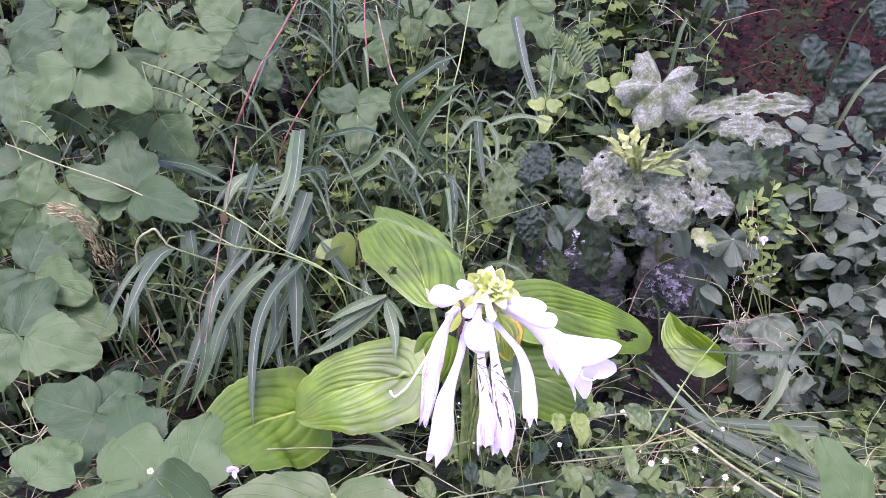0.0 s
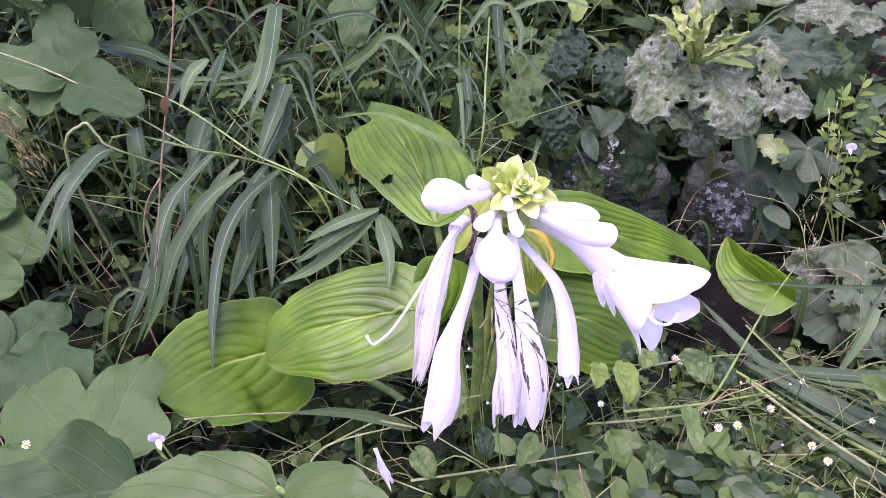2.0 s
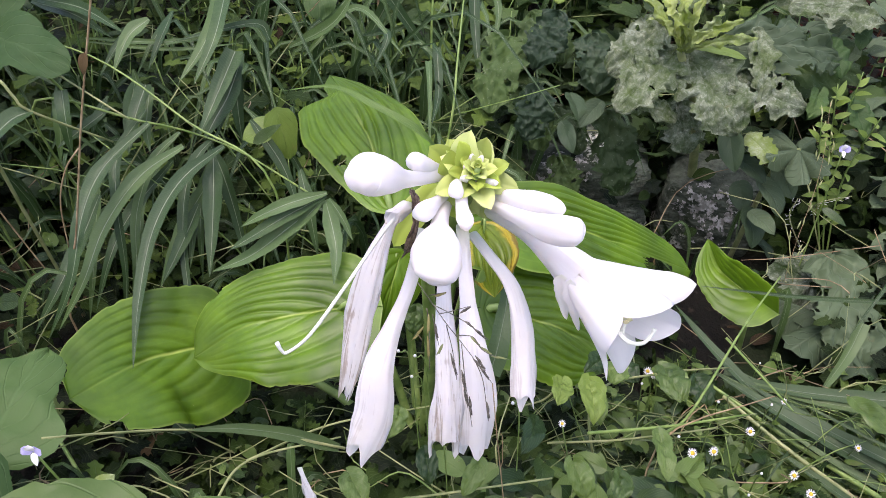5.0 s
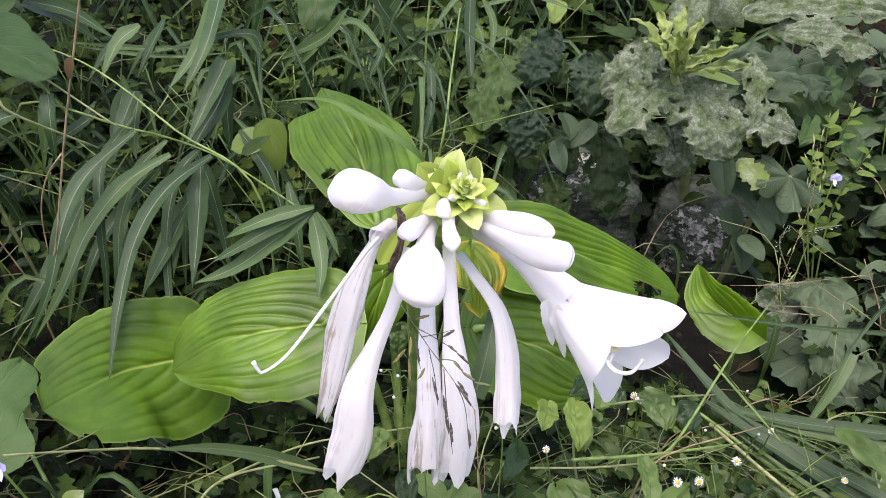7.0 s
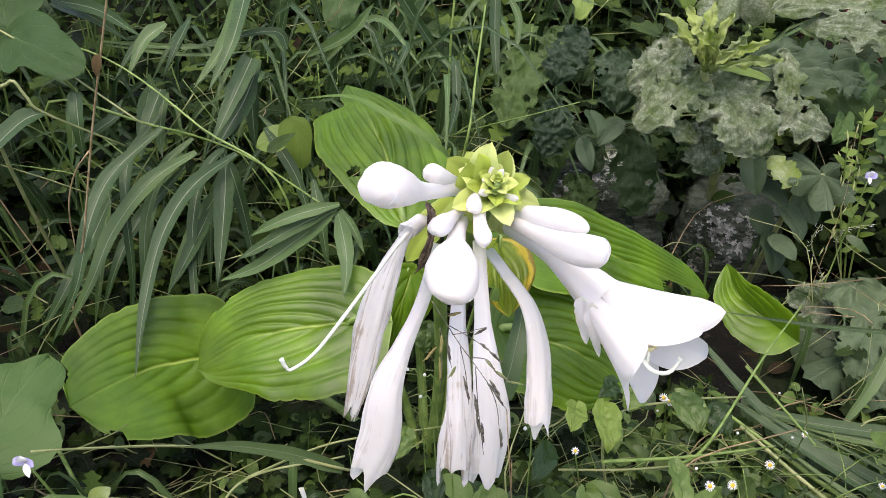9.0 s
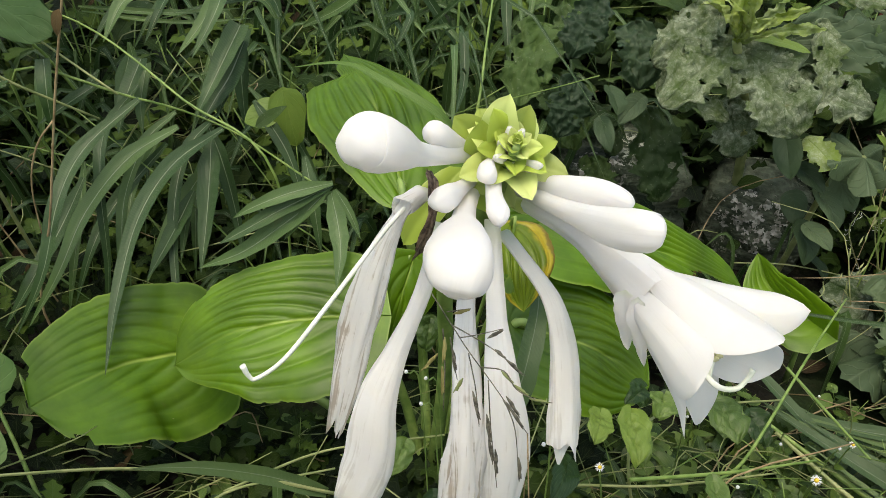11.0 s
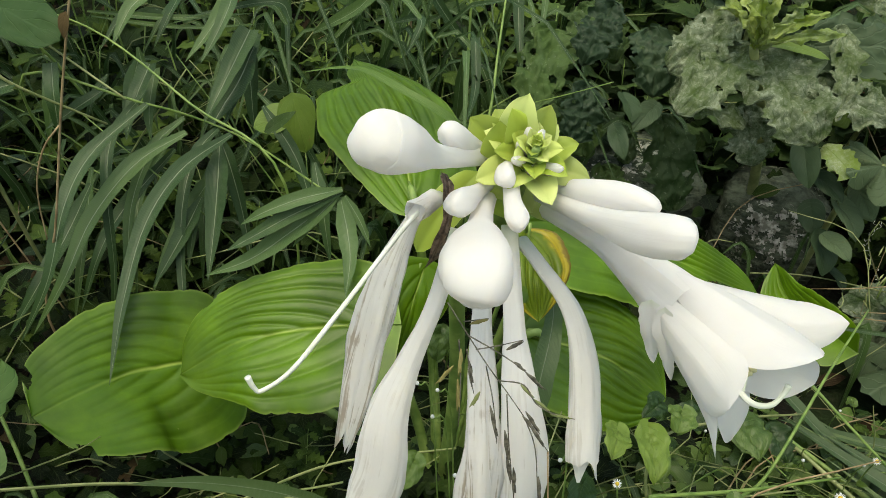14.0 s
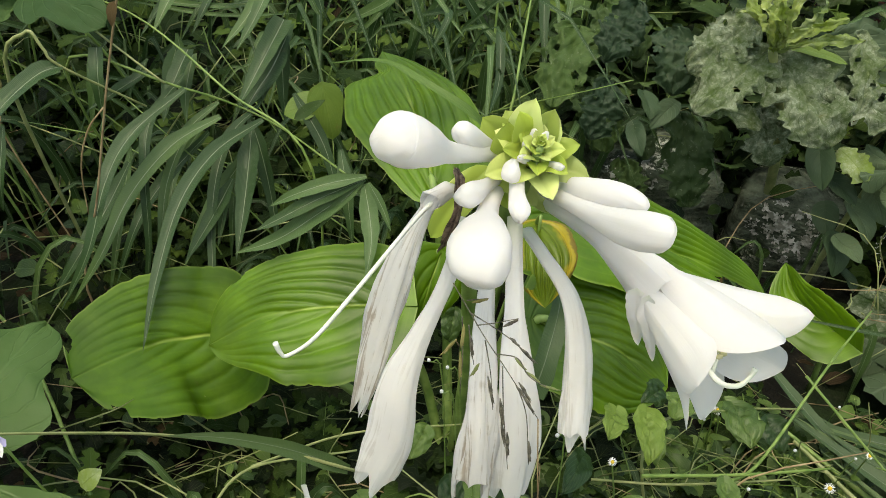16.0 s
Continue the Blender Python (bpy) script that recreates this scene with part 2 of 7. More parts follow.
MAT_YELLOW = stem_material("yellow_disc", (0.55, 0.36, 0.02), (0.75, 0.52, 0.05), 0.7, 300)
MAT_WHITERAY = stem_material("white_ray", (0.72, 0.72, 0.74), (0.82, 0.82, 0.83), 0.5, 100)
MAT_BLUE = stem_material("violet_blue_petal", (0.38, 0.35, 0.64), (0.52, 0.49, 0.75), 0.5, 100)
MAT_ANTHER = stem_material("anther", (0.62, 0.58, 0.30), (0.74, 0.70, 0.42), 0.6, 200)
MAT_STYLE = stem_material("style_white", (0.70, 0.74, 0.62), (0.82, 0.84, 0.78), 0.45, 80)


def soil_material():
    g = Graph("shaded_litter_soil")
    tc = g.n.new("ShaderNodeTexCoord")
    p = tc.outputs["Object"]
    # Soil tones taken almost to black, painting the shade of the gaps above it.
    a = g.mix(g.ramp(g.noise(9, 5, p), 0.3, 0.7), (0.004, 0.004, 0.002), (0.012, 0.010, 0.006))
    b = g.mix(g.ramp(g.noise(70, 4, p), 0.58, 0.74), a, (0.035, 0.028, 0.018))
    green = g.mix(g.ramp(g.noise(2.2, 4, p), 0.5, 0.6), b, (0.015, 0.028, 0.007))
    g.bump(g.noise(60, 5, p), 0.9, 0.01)
    return g.finish(green, 0.9, spec=0.2)


def stone_material():
    g = Graph("weathered_stone")
    p = g.place()
    wave = g.n.new("ShaderNodeMapping")
    wave.inputs["Scale"].default_value = (14.0, 14.0, 60.0)
    g.l.new(p, wave.inputs["Vector"])
    layer = g.noise(1.0, 6, wave.outputs[0], 0.7)
    grey = g.mix(g.ramp(layer, 0.35, 0.65), (0.045, 0.056, 0.038), (0.15, 0.175, 0.125))
    moss = g.mix(g.ramp(g.noise(11, 4, p), 0.5, 0.62), grey, (0.035, 0.05, 0.025))
    where = g.ramp(g.noise(11.0, 4, p), 0.56, 0.64)
    flake = g.math('MULTIPLY', where, g.ramp(g.noise(95, 5, p, 0.75), 0.47, 0.53))
    colour = g.mix(flake, moss, (0.43, 0.44, 0.365))
    g.bump(g.math('ADD', layer, g.math('MULTIPLY', g.noise(150, 4, p), 0.5)), 1.0, 0.02)
    return g.finish(colour, 0.9, spec=0.2)


MAT_SOIL = soil_material()
MAT_STONE = stone_material()


def lichen_material():
    g = Graph("pale_lichen")
    p = g.place()
    colour = g.mix(g.ramp(g.noise(120, 5, p), 0.4, 0.62), (0.20, 0.20, 0.17), (0.46, 0.45, 0.41))
    g.bump(g.noise(300, 4, p), 0.8, 0.004)
    return g.finish(colour, 0.95, spec=0.15)


MAT_LICHEN = lichen_material()


# ---- shape helpers ----
V = Vector
EYEWARD = V((0.0, -0.75, 0.65))


def mesh_of(name, verts, faces, uvs=None, smooth=True):
    me = bpy.data.meshes.new(name)
    me.from_pydata(verts, [], faces)
    if uvs:
        layer = me.uv_layers.new(name="leaf")
        loops = np.zeros(len(me.loops), dtype=np.int32)
        me.loops.foreach_get("vertex_index", loops)
        layer.data.foreach_set("uv", np.asarray(uvs, dtype=np.float32)[loops].ravel())
    me.polygons.foreach_set("use_smooth", [smooth] * len(me.polygons))
    me.update()
    return me


def part(name, me, material, parent=None, m=None, label=""):
    """One mesh object; a child of parent, which stands unturned, where one is given. m: its pose in the world."""
    if not me.materials:
        me.materials.append(material)
    ob = new(name, me)
    m = m or Matrix()
    if parent is not None:
        ob.parent = parent
        ob.matrix_basis = base_of(parent).inverted() @ m
    else:
        ob.matrix_basis = m
    if label:
        ob["label"] = label
    return ob


def base_of(ob):
    return base_of(ob.parent) @ ob.matrix_basis if ob.parent else ob.matrix_basis


def thing(name, at, label, category, group="", kind=""):
    ob = new(name)
    ob.empty_display_size = 0.05
    ob.matrix_basis = Matrix.Translation(at)
    return tagged(ob, label, category, group, kind)


def aim(base, tip, up=EYEWARD):
    """A pose at base whose y axis runs to tip and whose z axis lies as near to up as it can."""
    y = (V(tip) - V(base)).normalized()
    x = y.cross(V(up))
    if x.length < 1e-4:
        x = y.cross(V((1, 0, 0.1)))
    x.normalize()
    z = x.cross(y)
    m = Matrix((x, y, z)).transposed().to_4x4()
    return Matrix.Translation(base) @ m


def ovate(a, b):
    top = (a / (a + b)) ** a * (b / (a + b)) ** b
    return lambda s, side: (max(s, 0) ** a * max(1 - s, 0) ** b) / top


def cut_ovate(a, b, lobes, deep):
    f = ovate(a, b)
    def cut(s, side):
        t = (lobes * s + (0.12 if side > 0 else -0.1)) % 1.0
        return f(s, side) * (1 - deep + deep * (t / 0.62 if t < 0.62 else (1 - t) / 0.38))
    return cut


def outline(right, left=None):
    """An outline through (place along the leaf, half width) points, for each side."""
    def smoothed(pts):
        xs, ys = zip(*pts)
        def f(s):
            i = max(0, min(len(xs) - 2, sum(1 for x in xs if x <= s) - 1))
            t = (s - xs[i]) / (xs[i + 1] - xs[i])
            m0 = (ys[i + 1] - ys[i - 1]) / (xs[i + 1] - xs[i - 1]) if i else 3.0
            m1 = (ys[i + 2] - ys[i]) / (xs[i + 2] - xs[i]) if i + 2 < len(xs) else (ys[i + 1] - ys[i]) / (xs[i + 1] - xs[i])
            d = xs[i + 1] - xs[i]
            return max(0.0, (2 * t ** 3 - 3 * t * t + 1) * ys[i] + (t ** 3 - 2 * t * t + t) * d * m0 + (3 * t * t - 2 * t ** 3) * ys[i + 1] + (t ** 3 - t * t) * d * m1)
        return f
    r = smoothed(right)
    q = smoothed(left) if left else r
    return lambda s, side: r(s) if side > 0 else q(s)


def ragged(a, b, seed, lobes=3.0, deep=0.4, teeth=12, tooth=0.12):
    """A coarse, torn outline with uneven lobes and teeth."""
    f = ovate(a, b)
    def cut(s, side):
        q = lobes * s + 0.55 * noise.noise((s * 3.0, side * 5.0, seed)) + (0.2 if side > 0 else 0.0)
        t = q % 1.0
        w = 1 - deep + deep * (t / 0.6 if t < 0.6 else (1 - t) / 0.4) * (0.75 + 0.5 * noise.noise((seed, side, int(q) * 3.7)))
        u = (teeth * s + 0.8 * noise.noise((s * 7.0, side, seed + 3))) % 1.0
        return f(s, side) * w * (1 - tooth * u)
    return cut


KUDZU = outline([(0, 0), (0.05, 0.55), (0.15, 0.84), (0.28, 0.98), (0.38, 0.98), (0.47, 0.80), (0.55, 0.64), (0.65, 0.60), (0.77, 0.56), (0.88, 0.46), (0.96, 0.27), (1, 0)],
                [(0, 0), (0.05, 0.58), (0.15, 0.86), (0.26, 0.95), (0.38, 0.92), (0.50, 0.80), (0.62, 0.68), (0.76, 0.58), (0.88, 0.46), (0.96, 0.26), (1, 0)])
KUDZU_SIDE = outline([(0, 0), (0.05, 0.65), (0.15, 0.98), (0.27, 1.12), (0.38, 1.07), (0.46, 0.82), (0.54, 0.64), (0.65, 0.60), (0.77, 0.55), (0.88, 0.46), (0.96, 0.27), (1, 0)],
                     [(0, 0), (0.06, 0.40), (0.18, 0.66), (0.34, 0.80), (0.50, 0.78), (0.64, 0.68), (0.78, 0.50), (0.9, 0.28), (0.97, 0.11), (1, 0)])
HEART, LANCE, MUGWORT = ovate(0.42, 0.8), ovate(0.55, 0.9), cut_ovate(0.45, 0.6, 3.4, 0.62)


def leaf_shape(length, width, prof, nl=12, nv=3, heart=0.0, arch=0.08, fold=0.15, wave=0.0, ridge=0.0, ribs=8, seed=0, twist=0.0, nick=0.0, holes=(), crumple=0.0, fade=0.55):
    """A leaf from the origin along y, its upper side to z. The tip lies at y = length, z = 0."""
    rng = random.Random(seed)
    ph = [rng.uniform(0, 6.28) for _ in range(4)]
    verts, uvs, faces = [], [], []
    for i in range(nl + 1):
        s = (i / nl) ** (1.7 if heart > 0.15 else 1.0)
        for j in range(-nv, nv + 1):
            v = j / nv
            half = width / 2 * prof(s, 1 if v > 0 else -1)
            if nick:
                half *= 1 - nick * max(0, noise.noise((s * 9 + ph[0], v, ph[1]))) * abs(v) ** 3
            x = half * v
            y = length * (s - heart * (1 - s) ** 3 * abs(v) ** 1.5)
            z = length * arch * 4 * s * (1 - s) + fold * abs(x) * (1 - 0.5 * abs(v))
            z += wave * width * v * v * (math.sin(9 * s + ph[0] + v) + 0.6 * math.sin(17 * s + ph[1] - 2 * v))
            z += ridge * width * abs(math.sin(math.pi * ribs * abs(v))) ** 0.65 * max(0.0, math.sin(math.pi * s)) ** 0.5 * (1 - fade * smooth(0.8 - 0.6 * fade, 1.25 - 0.5 * fade, s)) * (1 + 0.6 * noise.noise((s * 4, v * 3, ph[0]))) if ridge else 0.0
            if ridge:
                z -= 1.6 * ridge * width * math.exp(-(v / 0.045) ** 2) * (1 - 0.85 * smooth(0.2, 0.8, s))
            z += 0.03 * width * noise.noise((s * 3 + ph[2], v * 2, ph[3]))
            if crumple:
                z += crumple * width * (noise.noise((s * 7 + ph[1], v * 4, ph[2])) + 0.5 * noise.noise((s * 16, v * 9 + ph[0], ph[3])))
            x, z = x * math.cos(twist * s) - z * math.sin(twist * s), x * math.sin(twist * s) + z * math.cos(twist * s)
            verts.append((x, y, z))
            uvs.append((v * 0.5 + 0.5, s))
    row = 2 * nv + 1
    for i in range(nl):
        for j in range(row - 1):
            a = i * row + j
            s, v = ((i + 0.5) / nl) ** (1.7 if heart > 0.15 else 1.0), (j + 0.5) / nv - 1
            if any(((s - hs) / ra) ** 2 + ((v - hv) / rb) ** 2 < 1 + 0.5 * noise.noise((s * 40, v * 25, seed)) for hs, hv, ra, rb in holes):
                continue
            faces.append((a, a + 1, a + row + 1, a + row))
    return verts, faces, uvs


def fan_shape(radius, lobes, deep, teeth=0.04, rings=5, arch=0.1, wave=0.05, seed=0, gap=0.5):
    """A palmate, lobed leaf round the origin, with its cleft at -y. The u coordinate runs across each lobe."""
    rng = random.Random(seed)
    ph = [rng.uniform(0, 6.28) for _ in range(5)]
    n = lobes * 12
    verts, uvs, faces = [(0, 0, 0)], [(0.5, 0.0)], []
    for k in range(1, rings + 1):
        r = k / rings
        for i in range(n + 1):
            f = i / n
            th = -math.pi / 2 + gap / 2 + f * (2 * math.pi - gap)
            lob = abs(math.sin(math.pi * lobes * f)) ** 0.8
            rad = radius * (1 - deep + deep * lob) * (0.8 + 0.2 * math.sin(math.pi * f))
            rad *= 1 + teeth * math.sin(46 * f * 6.28 / 2 + ph[0]) + 0.5 * teeth * math.sin(71 * f * 3.14 + ph[1])
            z = radius * (-arch * r * r + wave * r * r * math.sin(5 * th + ph[2]) + 0.5 * wave * r * math.sin(9 * th + ph[3]) - 0.05 * (1 - lob) * r)
            verts.append((rad * r * math.cos(th), rad * r * math.sin(th), z))
            uvs.append(((lobes * f) % 1.0 if i < n else 1.0, r))
    row = n + 1
    for i in range(n):
        faces.append((0, 1 + i, 2 + i))
    for k in range(rings - 1):
        for i in range(n):
            a = 1 + k * row + i
            faces.append((a, a + row, a + row + 1, a + 1))
    return verts, faces, uvs


def spline(points, n):
    """n + 1 points of a smooth curve through the given ones."""
    pts = [V(p) for p in points]
    if len(pts) == 2:
        return [pts[0].lerp(pts[1], i / n) for i in range(n + 1)]
    ext = [pts[0] * 2 - pts[1]] + pts + [pts[-1] * 2 - pts[-2]]
    out = []
    for i in range(n + 1):
        f = i / n * (len(pts) - 1)
        k = min(int(f), len(pts) - 2)
        t = f - k
        a, b, c, d = ext[k:k + 4]
        out.append(0.5 * ((2 * b) + (c - a) * t + (2 * a - 5 * b + 4 * c - d) * t * t + (3 * b - a - 3 * c + d) * t ** 3))
    return out


def along(values, f):
    k = f * (len(values) - 1)
    i = min(int(k), len(values) - 2)
    return values[i] + (values[i + 1] - values[i]) * (k - i)


def tube_shape(points, radii, rings=14, segs=8, flat=1.0, ridges=0, ridge=0.0, teeth=0, tooth=0.0, crease=0.0, seed=0, side=None, close=True, dome=0.0):
    """A round or flattened tube along a smooth curve. teeth: the far end is split into that many lobes."""
    rng = random.Random(seed)
    ph = [rng.uniform(0, 6.28) for _ in range(4)]
    pts = spline(points, rings)
    o = V(points[0])
    verts, uvs, faces = [], [], []
    x = V(side) if side is not None else None
    for i, p in enumerate(pts):
        f = i / rings
        d = (pts[min(i + 1, rings)] - pts[max(i - 1, 0)]).normalized()
        if x is None:
            x = d.cross(V((0.1, 1, 0.2)))
        x = (x - d * x.dot(d)).normalized()
        y = d.cross(x)
        r = along(radii, f)
        if dome and f > 1 - dome:
            r *= max(0.02, 1 - ((f - 1 + dome) / dome) ** 2.2) ** 0.5
        for j in range(segs + 1):
            th = 6.28318 * j / segs
            q = r * (1 + ridge * math.cos(ridges * th)) * (1 + crease * f * math.sin(3 * th + 7 * f + ph[0]) + 0.6 * crease * f * math.sin(7 * th - 9 * f + ph[1]) + 0.35 * crease * f * noise.noise((math.cos(th) * 3, math.sin(th) * 3 + ph[0], f * 14)))
            push = tooth * (0.5 + 0.5 * math.cos(teeth * th + ph[2])) * max(0, (f - 0.8) / 0.2) ** 1.5 if teeth else 0
            verts.append(tuple(p - o + x * (q * math.cos(th)) + y * (q * flat * math.sin(th)) + d * push * (0.7 + 0.6 * math.sin(th * 2 + ph[3]))))
            uvs.append((j / segs, f))
    row = segs + 1
    for i in range(rings):
        for j in range(segs):
            a = i * row + j
            faces.append((a, a + 1, a + row + 1, a + row))
    if close:
        faces.append(tuple(range(row - 2, -1, -1)))
        if not teeth:
            faces.append(tuple(rings * row + j for j in range(segs)))
    return verts, faces, uvs


def tube(name, points, radii, material, parent, label="", **kw):
    return part(name, mesh_of(name, *tube_shape(points, radii, **kw)), material, parent, Matrix.Translation(points[0]), label)


def blade_shape(points, width, up=EYEWARD, nl=14, fold=0.4, base=0.3, twist=0.0):
    """A grass blade along a smooth curve, folded along its midrib."""
    pts = spline(points, nl)
    o = V(points[0])
    verts, uvs, faces = [], [], []
    for i, p in enumerate(pts):
        s = i / nl
        d = (pts[min(i + 1, nl)] - pts[max(i - 1, 0)]).normalized()
        x = d.cross(V(up)).normalized()
        z = x.cross(d)
        x, z = x * math.cos(twist * s) + z * math.sin(twist * s), z * math.cos(twist * s) - x * math.sin(twist * s)
        half = width / 2 * min(1, base + s * 2.6) * max(0.0, 1 - s ** 2.6) ** 0.95 * (1 + 0.05 * math.sin(23 * s + 40 * o.x))
        for v in (-1, -0.5, 0, 0.5, 1):
            verts.append(tuple(p - o + x * half * v + z * half * fold * (abs(v) - 0.4)))
            uvs.append((v * 0.5 + 0.5, s))
    for i in range(nl):
        for j in range(4):
            a = i * 5 + j
            faces.append((a, a + 1, a + 6, a + 5))
    return verts, faces, uvs


def blade(points, width, parent, material=None, up=EYEWARD, **kw):
    return part("blade", mesh_of("blade", *blade_shape(points, width, up, **kw)), material or MAT_GRASS, parent, Matrix.Translation(points[0]))


def leaf_at(name, base, tip, width, prof, material, parent, up=EYEWARD, label="", **kw):
    length = (V(tip) - V(base)).length
    return part(name, mesh_of(name, *leaf_shape(length, width, prof, **kw)), material, parent, aim(base, tip, up), label)


def free_petal_shape(axis, curve, width, spike=0.0, face=0.0, wrap=0.55, nl=26, nv=7, seed=0):
    """A petal of an open flower along its own curve, its edges bent back round the flower's axis."""
    rng = random.Random(seed)
    ph = rng.uniform(0, 6.28)
    pts, mid = spline(curve, nl), spline(axis, nl)
    o = V(curve[0])
    verts, uvs, faces = [], [], []
    for i, p in enumerate(pts):
        s = i / nl
        d = (pts[min(i + 1, nl)] - pts[max(i - 1, 0)]).normalized()
        out = p - mid[i]
        out = (out - d * out.dot(d)).normalized().lerp(V((0.1, -0.85, 0.5)), 0.25 + face).normalized()
        out = (out - d * out.dot(d)).normalized()
        x = d.cross(out)
        t = max(0.0, (s - 0.55) / 0.45)
        half = width / 2 * (0.22 + 0.78 * smooth(0.05, 0.72, s)) * (max(0.0, 1 - t ** 2.2) ** 0.7 * (1 - spike) + spike * (1 - t) ** 0.9)
        for j in range(-nv, nv + 1):
            v = j / nv
            lift = half * wrap * (1 - 0.6 * s) * v * v - 0.05 * half * math.cos(v * 9.4) * smooth(0.1, 0.5, s) * (1 - s)
            lift += 0.06 * half * math.sin(8 * s + ph + 2 * v) * abs(v) * s
            verts.append(tuple(p - o + x * half * v - out * lift))
            uvs.append((v * 0.5 + 0.5, s))
    row = 2 * nv + 1
    for i in range(nl):
        for j in range(row - 1):
            k = i * row + j
            faces.append((k, k + 1, k + row + 1, k + row))
    return verts, faces, uvs


def smooth(a, b, x):
    t = min(1, max(0, (x - a) / (b - a)))
    return t * t * (3 - 2 * t)


def joined(name, pieces, material, label, category):
    """Many small shapes, each (shape, pose), in one mesh of kind stuff."""
    verts, faces, uvs = [], [], []
    for (vs, fs, us), m in pieces:
        n = len(verts)
        r, t = np.array(m.to_3x3()), np.array(m.translation)
        verts.extend((np.asarray(vs) @ r.T + t).tolist())
        faces.extend([tuple(i + n for i in f) for f in fs])
        uvs.extend(us)
    ob = part(name, mesh_of(name, verts, faces, uvs), material)
    return tagged(ob, label, category, kind="stuff")


# ---- ground ----
def ground_z(x, y):
    z = -0.10 + 0.42 * max(0, y - 1.35) * smooth(1.3, 1.9, y) if y < 3.2 else -0.10 + 0.42 * 1.85 + 0.03 * (y - 3.2)
    z -= 0.10 * smooth(0.75, 1.0, x) * smooth(1.25, 1.6, y) * (1 - smooth(2.2, 3.0, y))
    return z + 0.02 * noise.noise((x * 3, y * 3, 0)) + 0.008 * noise.noise((x * 14, y * 14, 3))


def axis_steps(lo, hi, fine_lo, fine_hi, fine, grow=1.35):
    a = [fine_lo + fine * i for i in range(int((fine_hi - fine_lo) / fine) + 1)]
    d = fine
    while a[-1] < hi:
        d *= grow
        a.append(a[-1] + d)
    d = fine
    while a[0] > lo:
        d *= grow
        a.insert(0, a[0] - d)
    return a


def build_ground():
    xs, ys = axis_steps(-80, 80, -1.8, 1.8, 0.04), axis_steps(-80, 90, 0.0, 3.2, 0.04)
    verts = [(x, y, ground_z(x, y)) for y in ys for x in xs]
    n = len(xs)
    faces = [(j * n + i, j * n + i + 1, (j + 1) * n + i + 1, (j + 1) * n + i) for j in range(len(ys) - 1) for i in range(n - 1)]
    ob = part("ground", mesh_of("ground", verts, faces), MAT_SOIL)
    tagged(ob, "soil with leaf litter, coloured near black for shade under the weeds", "ground", kind="structure")


build_ground()


# ---- the hosta ----
hosta = thing("hosta_plant", (0.03, 0.80, ground_z(0.03, 0.80)), "flowering hosta with broad ribbed green leaves and white trumpet blooms", "plant")
CROWN = V((0.03, 0.82, ground_z(0.03, 0.82)))


def hosta_shape(mid, up, right, left, prof_r, prof_l, heart=0.10, ribs=(7, 7), pleat=0.0024, sag=0.12, fold=0.16, wave=0.02, flat=0.55, holes=(), seed=0, nl=64, nv=48):
    """A pleated heart-shaped leaf along a curved midrib. right, left: its greatest half widths."""
    rng = random.Random(seed)
    ph = [rng.uniform(0, 6.28) for _ in range(4)]
    pts = spline(mid, nl)
    length = sum((pts[i + 1] - pts[i]).length for i in range(nl))
    shape = outline(prof_r, prof_l)
    o = V(mid[0])
    verts, uvs, faces = [], [], []
    for i, q in enumerate(pts):
        s = i / nl
        d = (pts[min(i + 1, nl)] - pts[max(i - 1, 0)]).normalized()
        x = d.cross(V(up)).normalized()
        z = x.cross(d)
        for j in range(-nv, nv + 1):
            v = j / nv
            a = abs(v)
            full = right if v > 0 else left
            half = full * shape(s, 1 if v > 0 else -1)
            half *= 1 + 0.03 * a * noise.noise((s * 7, v * 2, ph[0])) - 0.05 * a ** 6 * max(0.0, noise.noise((s * 24, v, ph[1])))
            n = ribs[0] if v > 0 else ribs[1]
            depth = pleat * max(0.0, math.sin(math.pi * min(1.0, s * 1.05 + 0.02))) ** 0.6 * (1 - flat * smooth(0.98 - 0.65 * flat, 1.15 - 0.4 * flat, s)) * (1 - 0.45 * smooth(0.7, 1.0, a))
            w = n * (a + 0.55 * (1 - s) ** 1.6 * (1 - a))
            near = abs(w - round(w))
            lift = depth * (1 - math.exp(-(near / 0.16) ** 2) * (0.8 + 0.3 * noise.noise((s * 4, round(w), ph[1]))) + 0.35 * math.sin(math.pi * (w % 1.0))) * (1 + 0.3 * noise.noise((s * 3, v * 4, ph[2])))
            lift -= 1.1 * pleat * math.exp(-(v / 0.035) ** 2) * (1 - 0.8 * smooth(0.25, 0.85, s))
            lift += half * (fold * a - sag * a * a)
            lift += wave * full * a * a * (math.sin(10 * s + ph[0] + v) + 0.6 * math.sin(19 * s + ph[1] - 2 * v))
            lift += 0.035 * full * noise.noise((s * 3 + ph[2], v * 2, ph[3]))
            back = heart * length * (1 - s) ** 3 * a ** 1.5
            verts.append(tuple(q - o + x * (half * v) + z * lift - d * back))
            uvs.append((v * 0.5 + 0.5, s))
    row = 2 * nv + 1
    for i in range(nl):
        for j in range(row - 1):
            s, v = (i + 0.5) / nl, (j + 0.5) / nv - 1
            if any(((s - hs) / ra) ** 2 + ((v - hv) / rb) ** 2 < 1 + 0.6 * noise.noise((s * 40, v * 25, seed)) for hs, hv, ra, rb in holes):
                continue
            a = i * row + j
            faces.append((a, a + 1, a + row + 1, a + row))
    return verts, faces, uvs


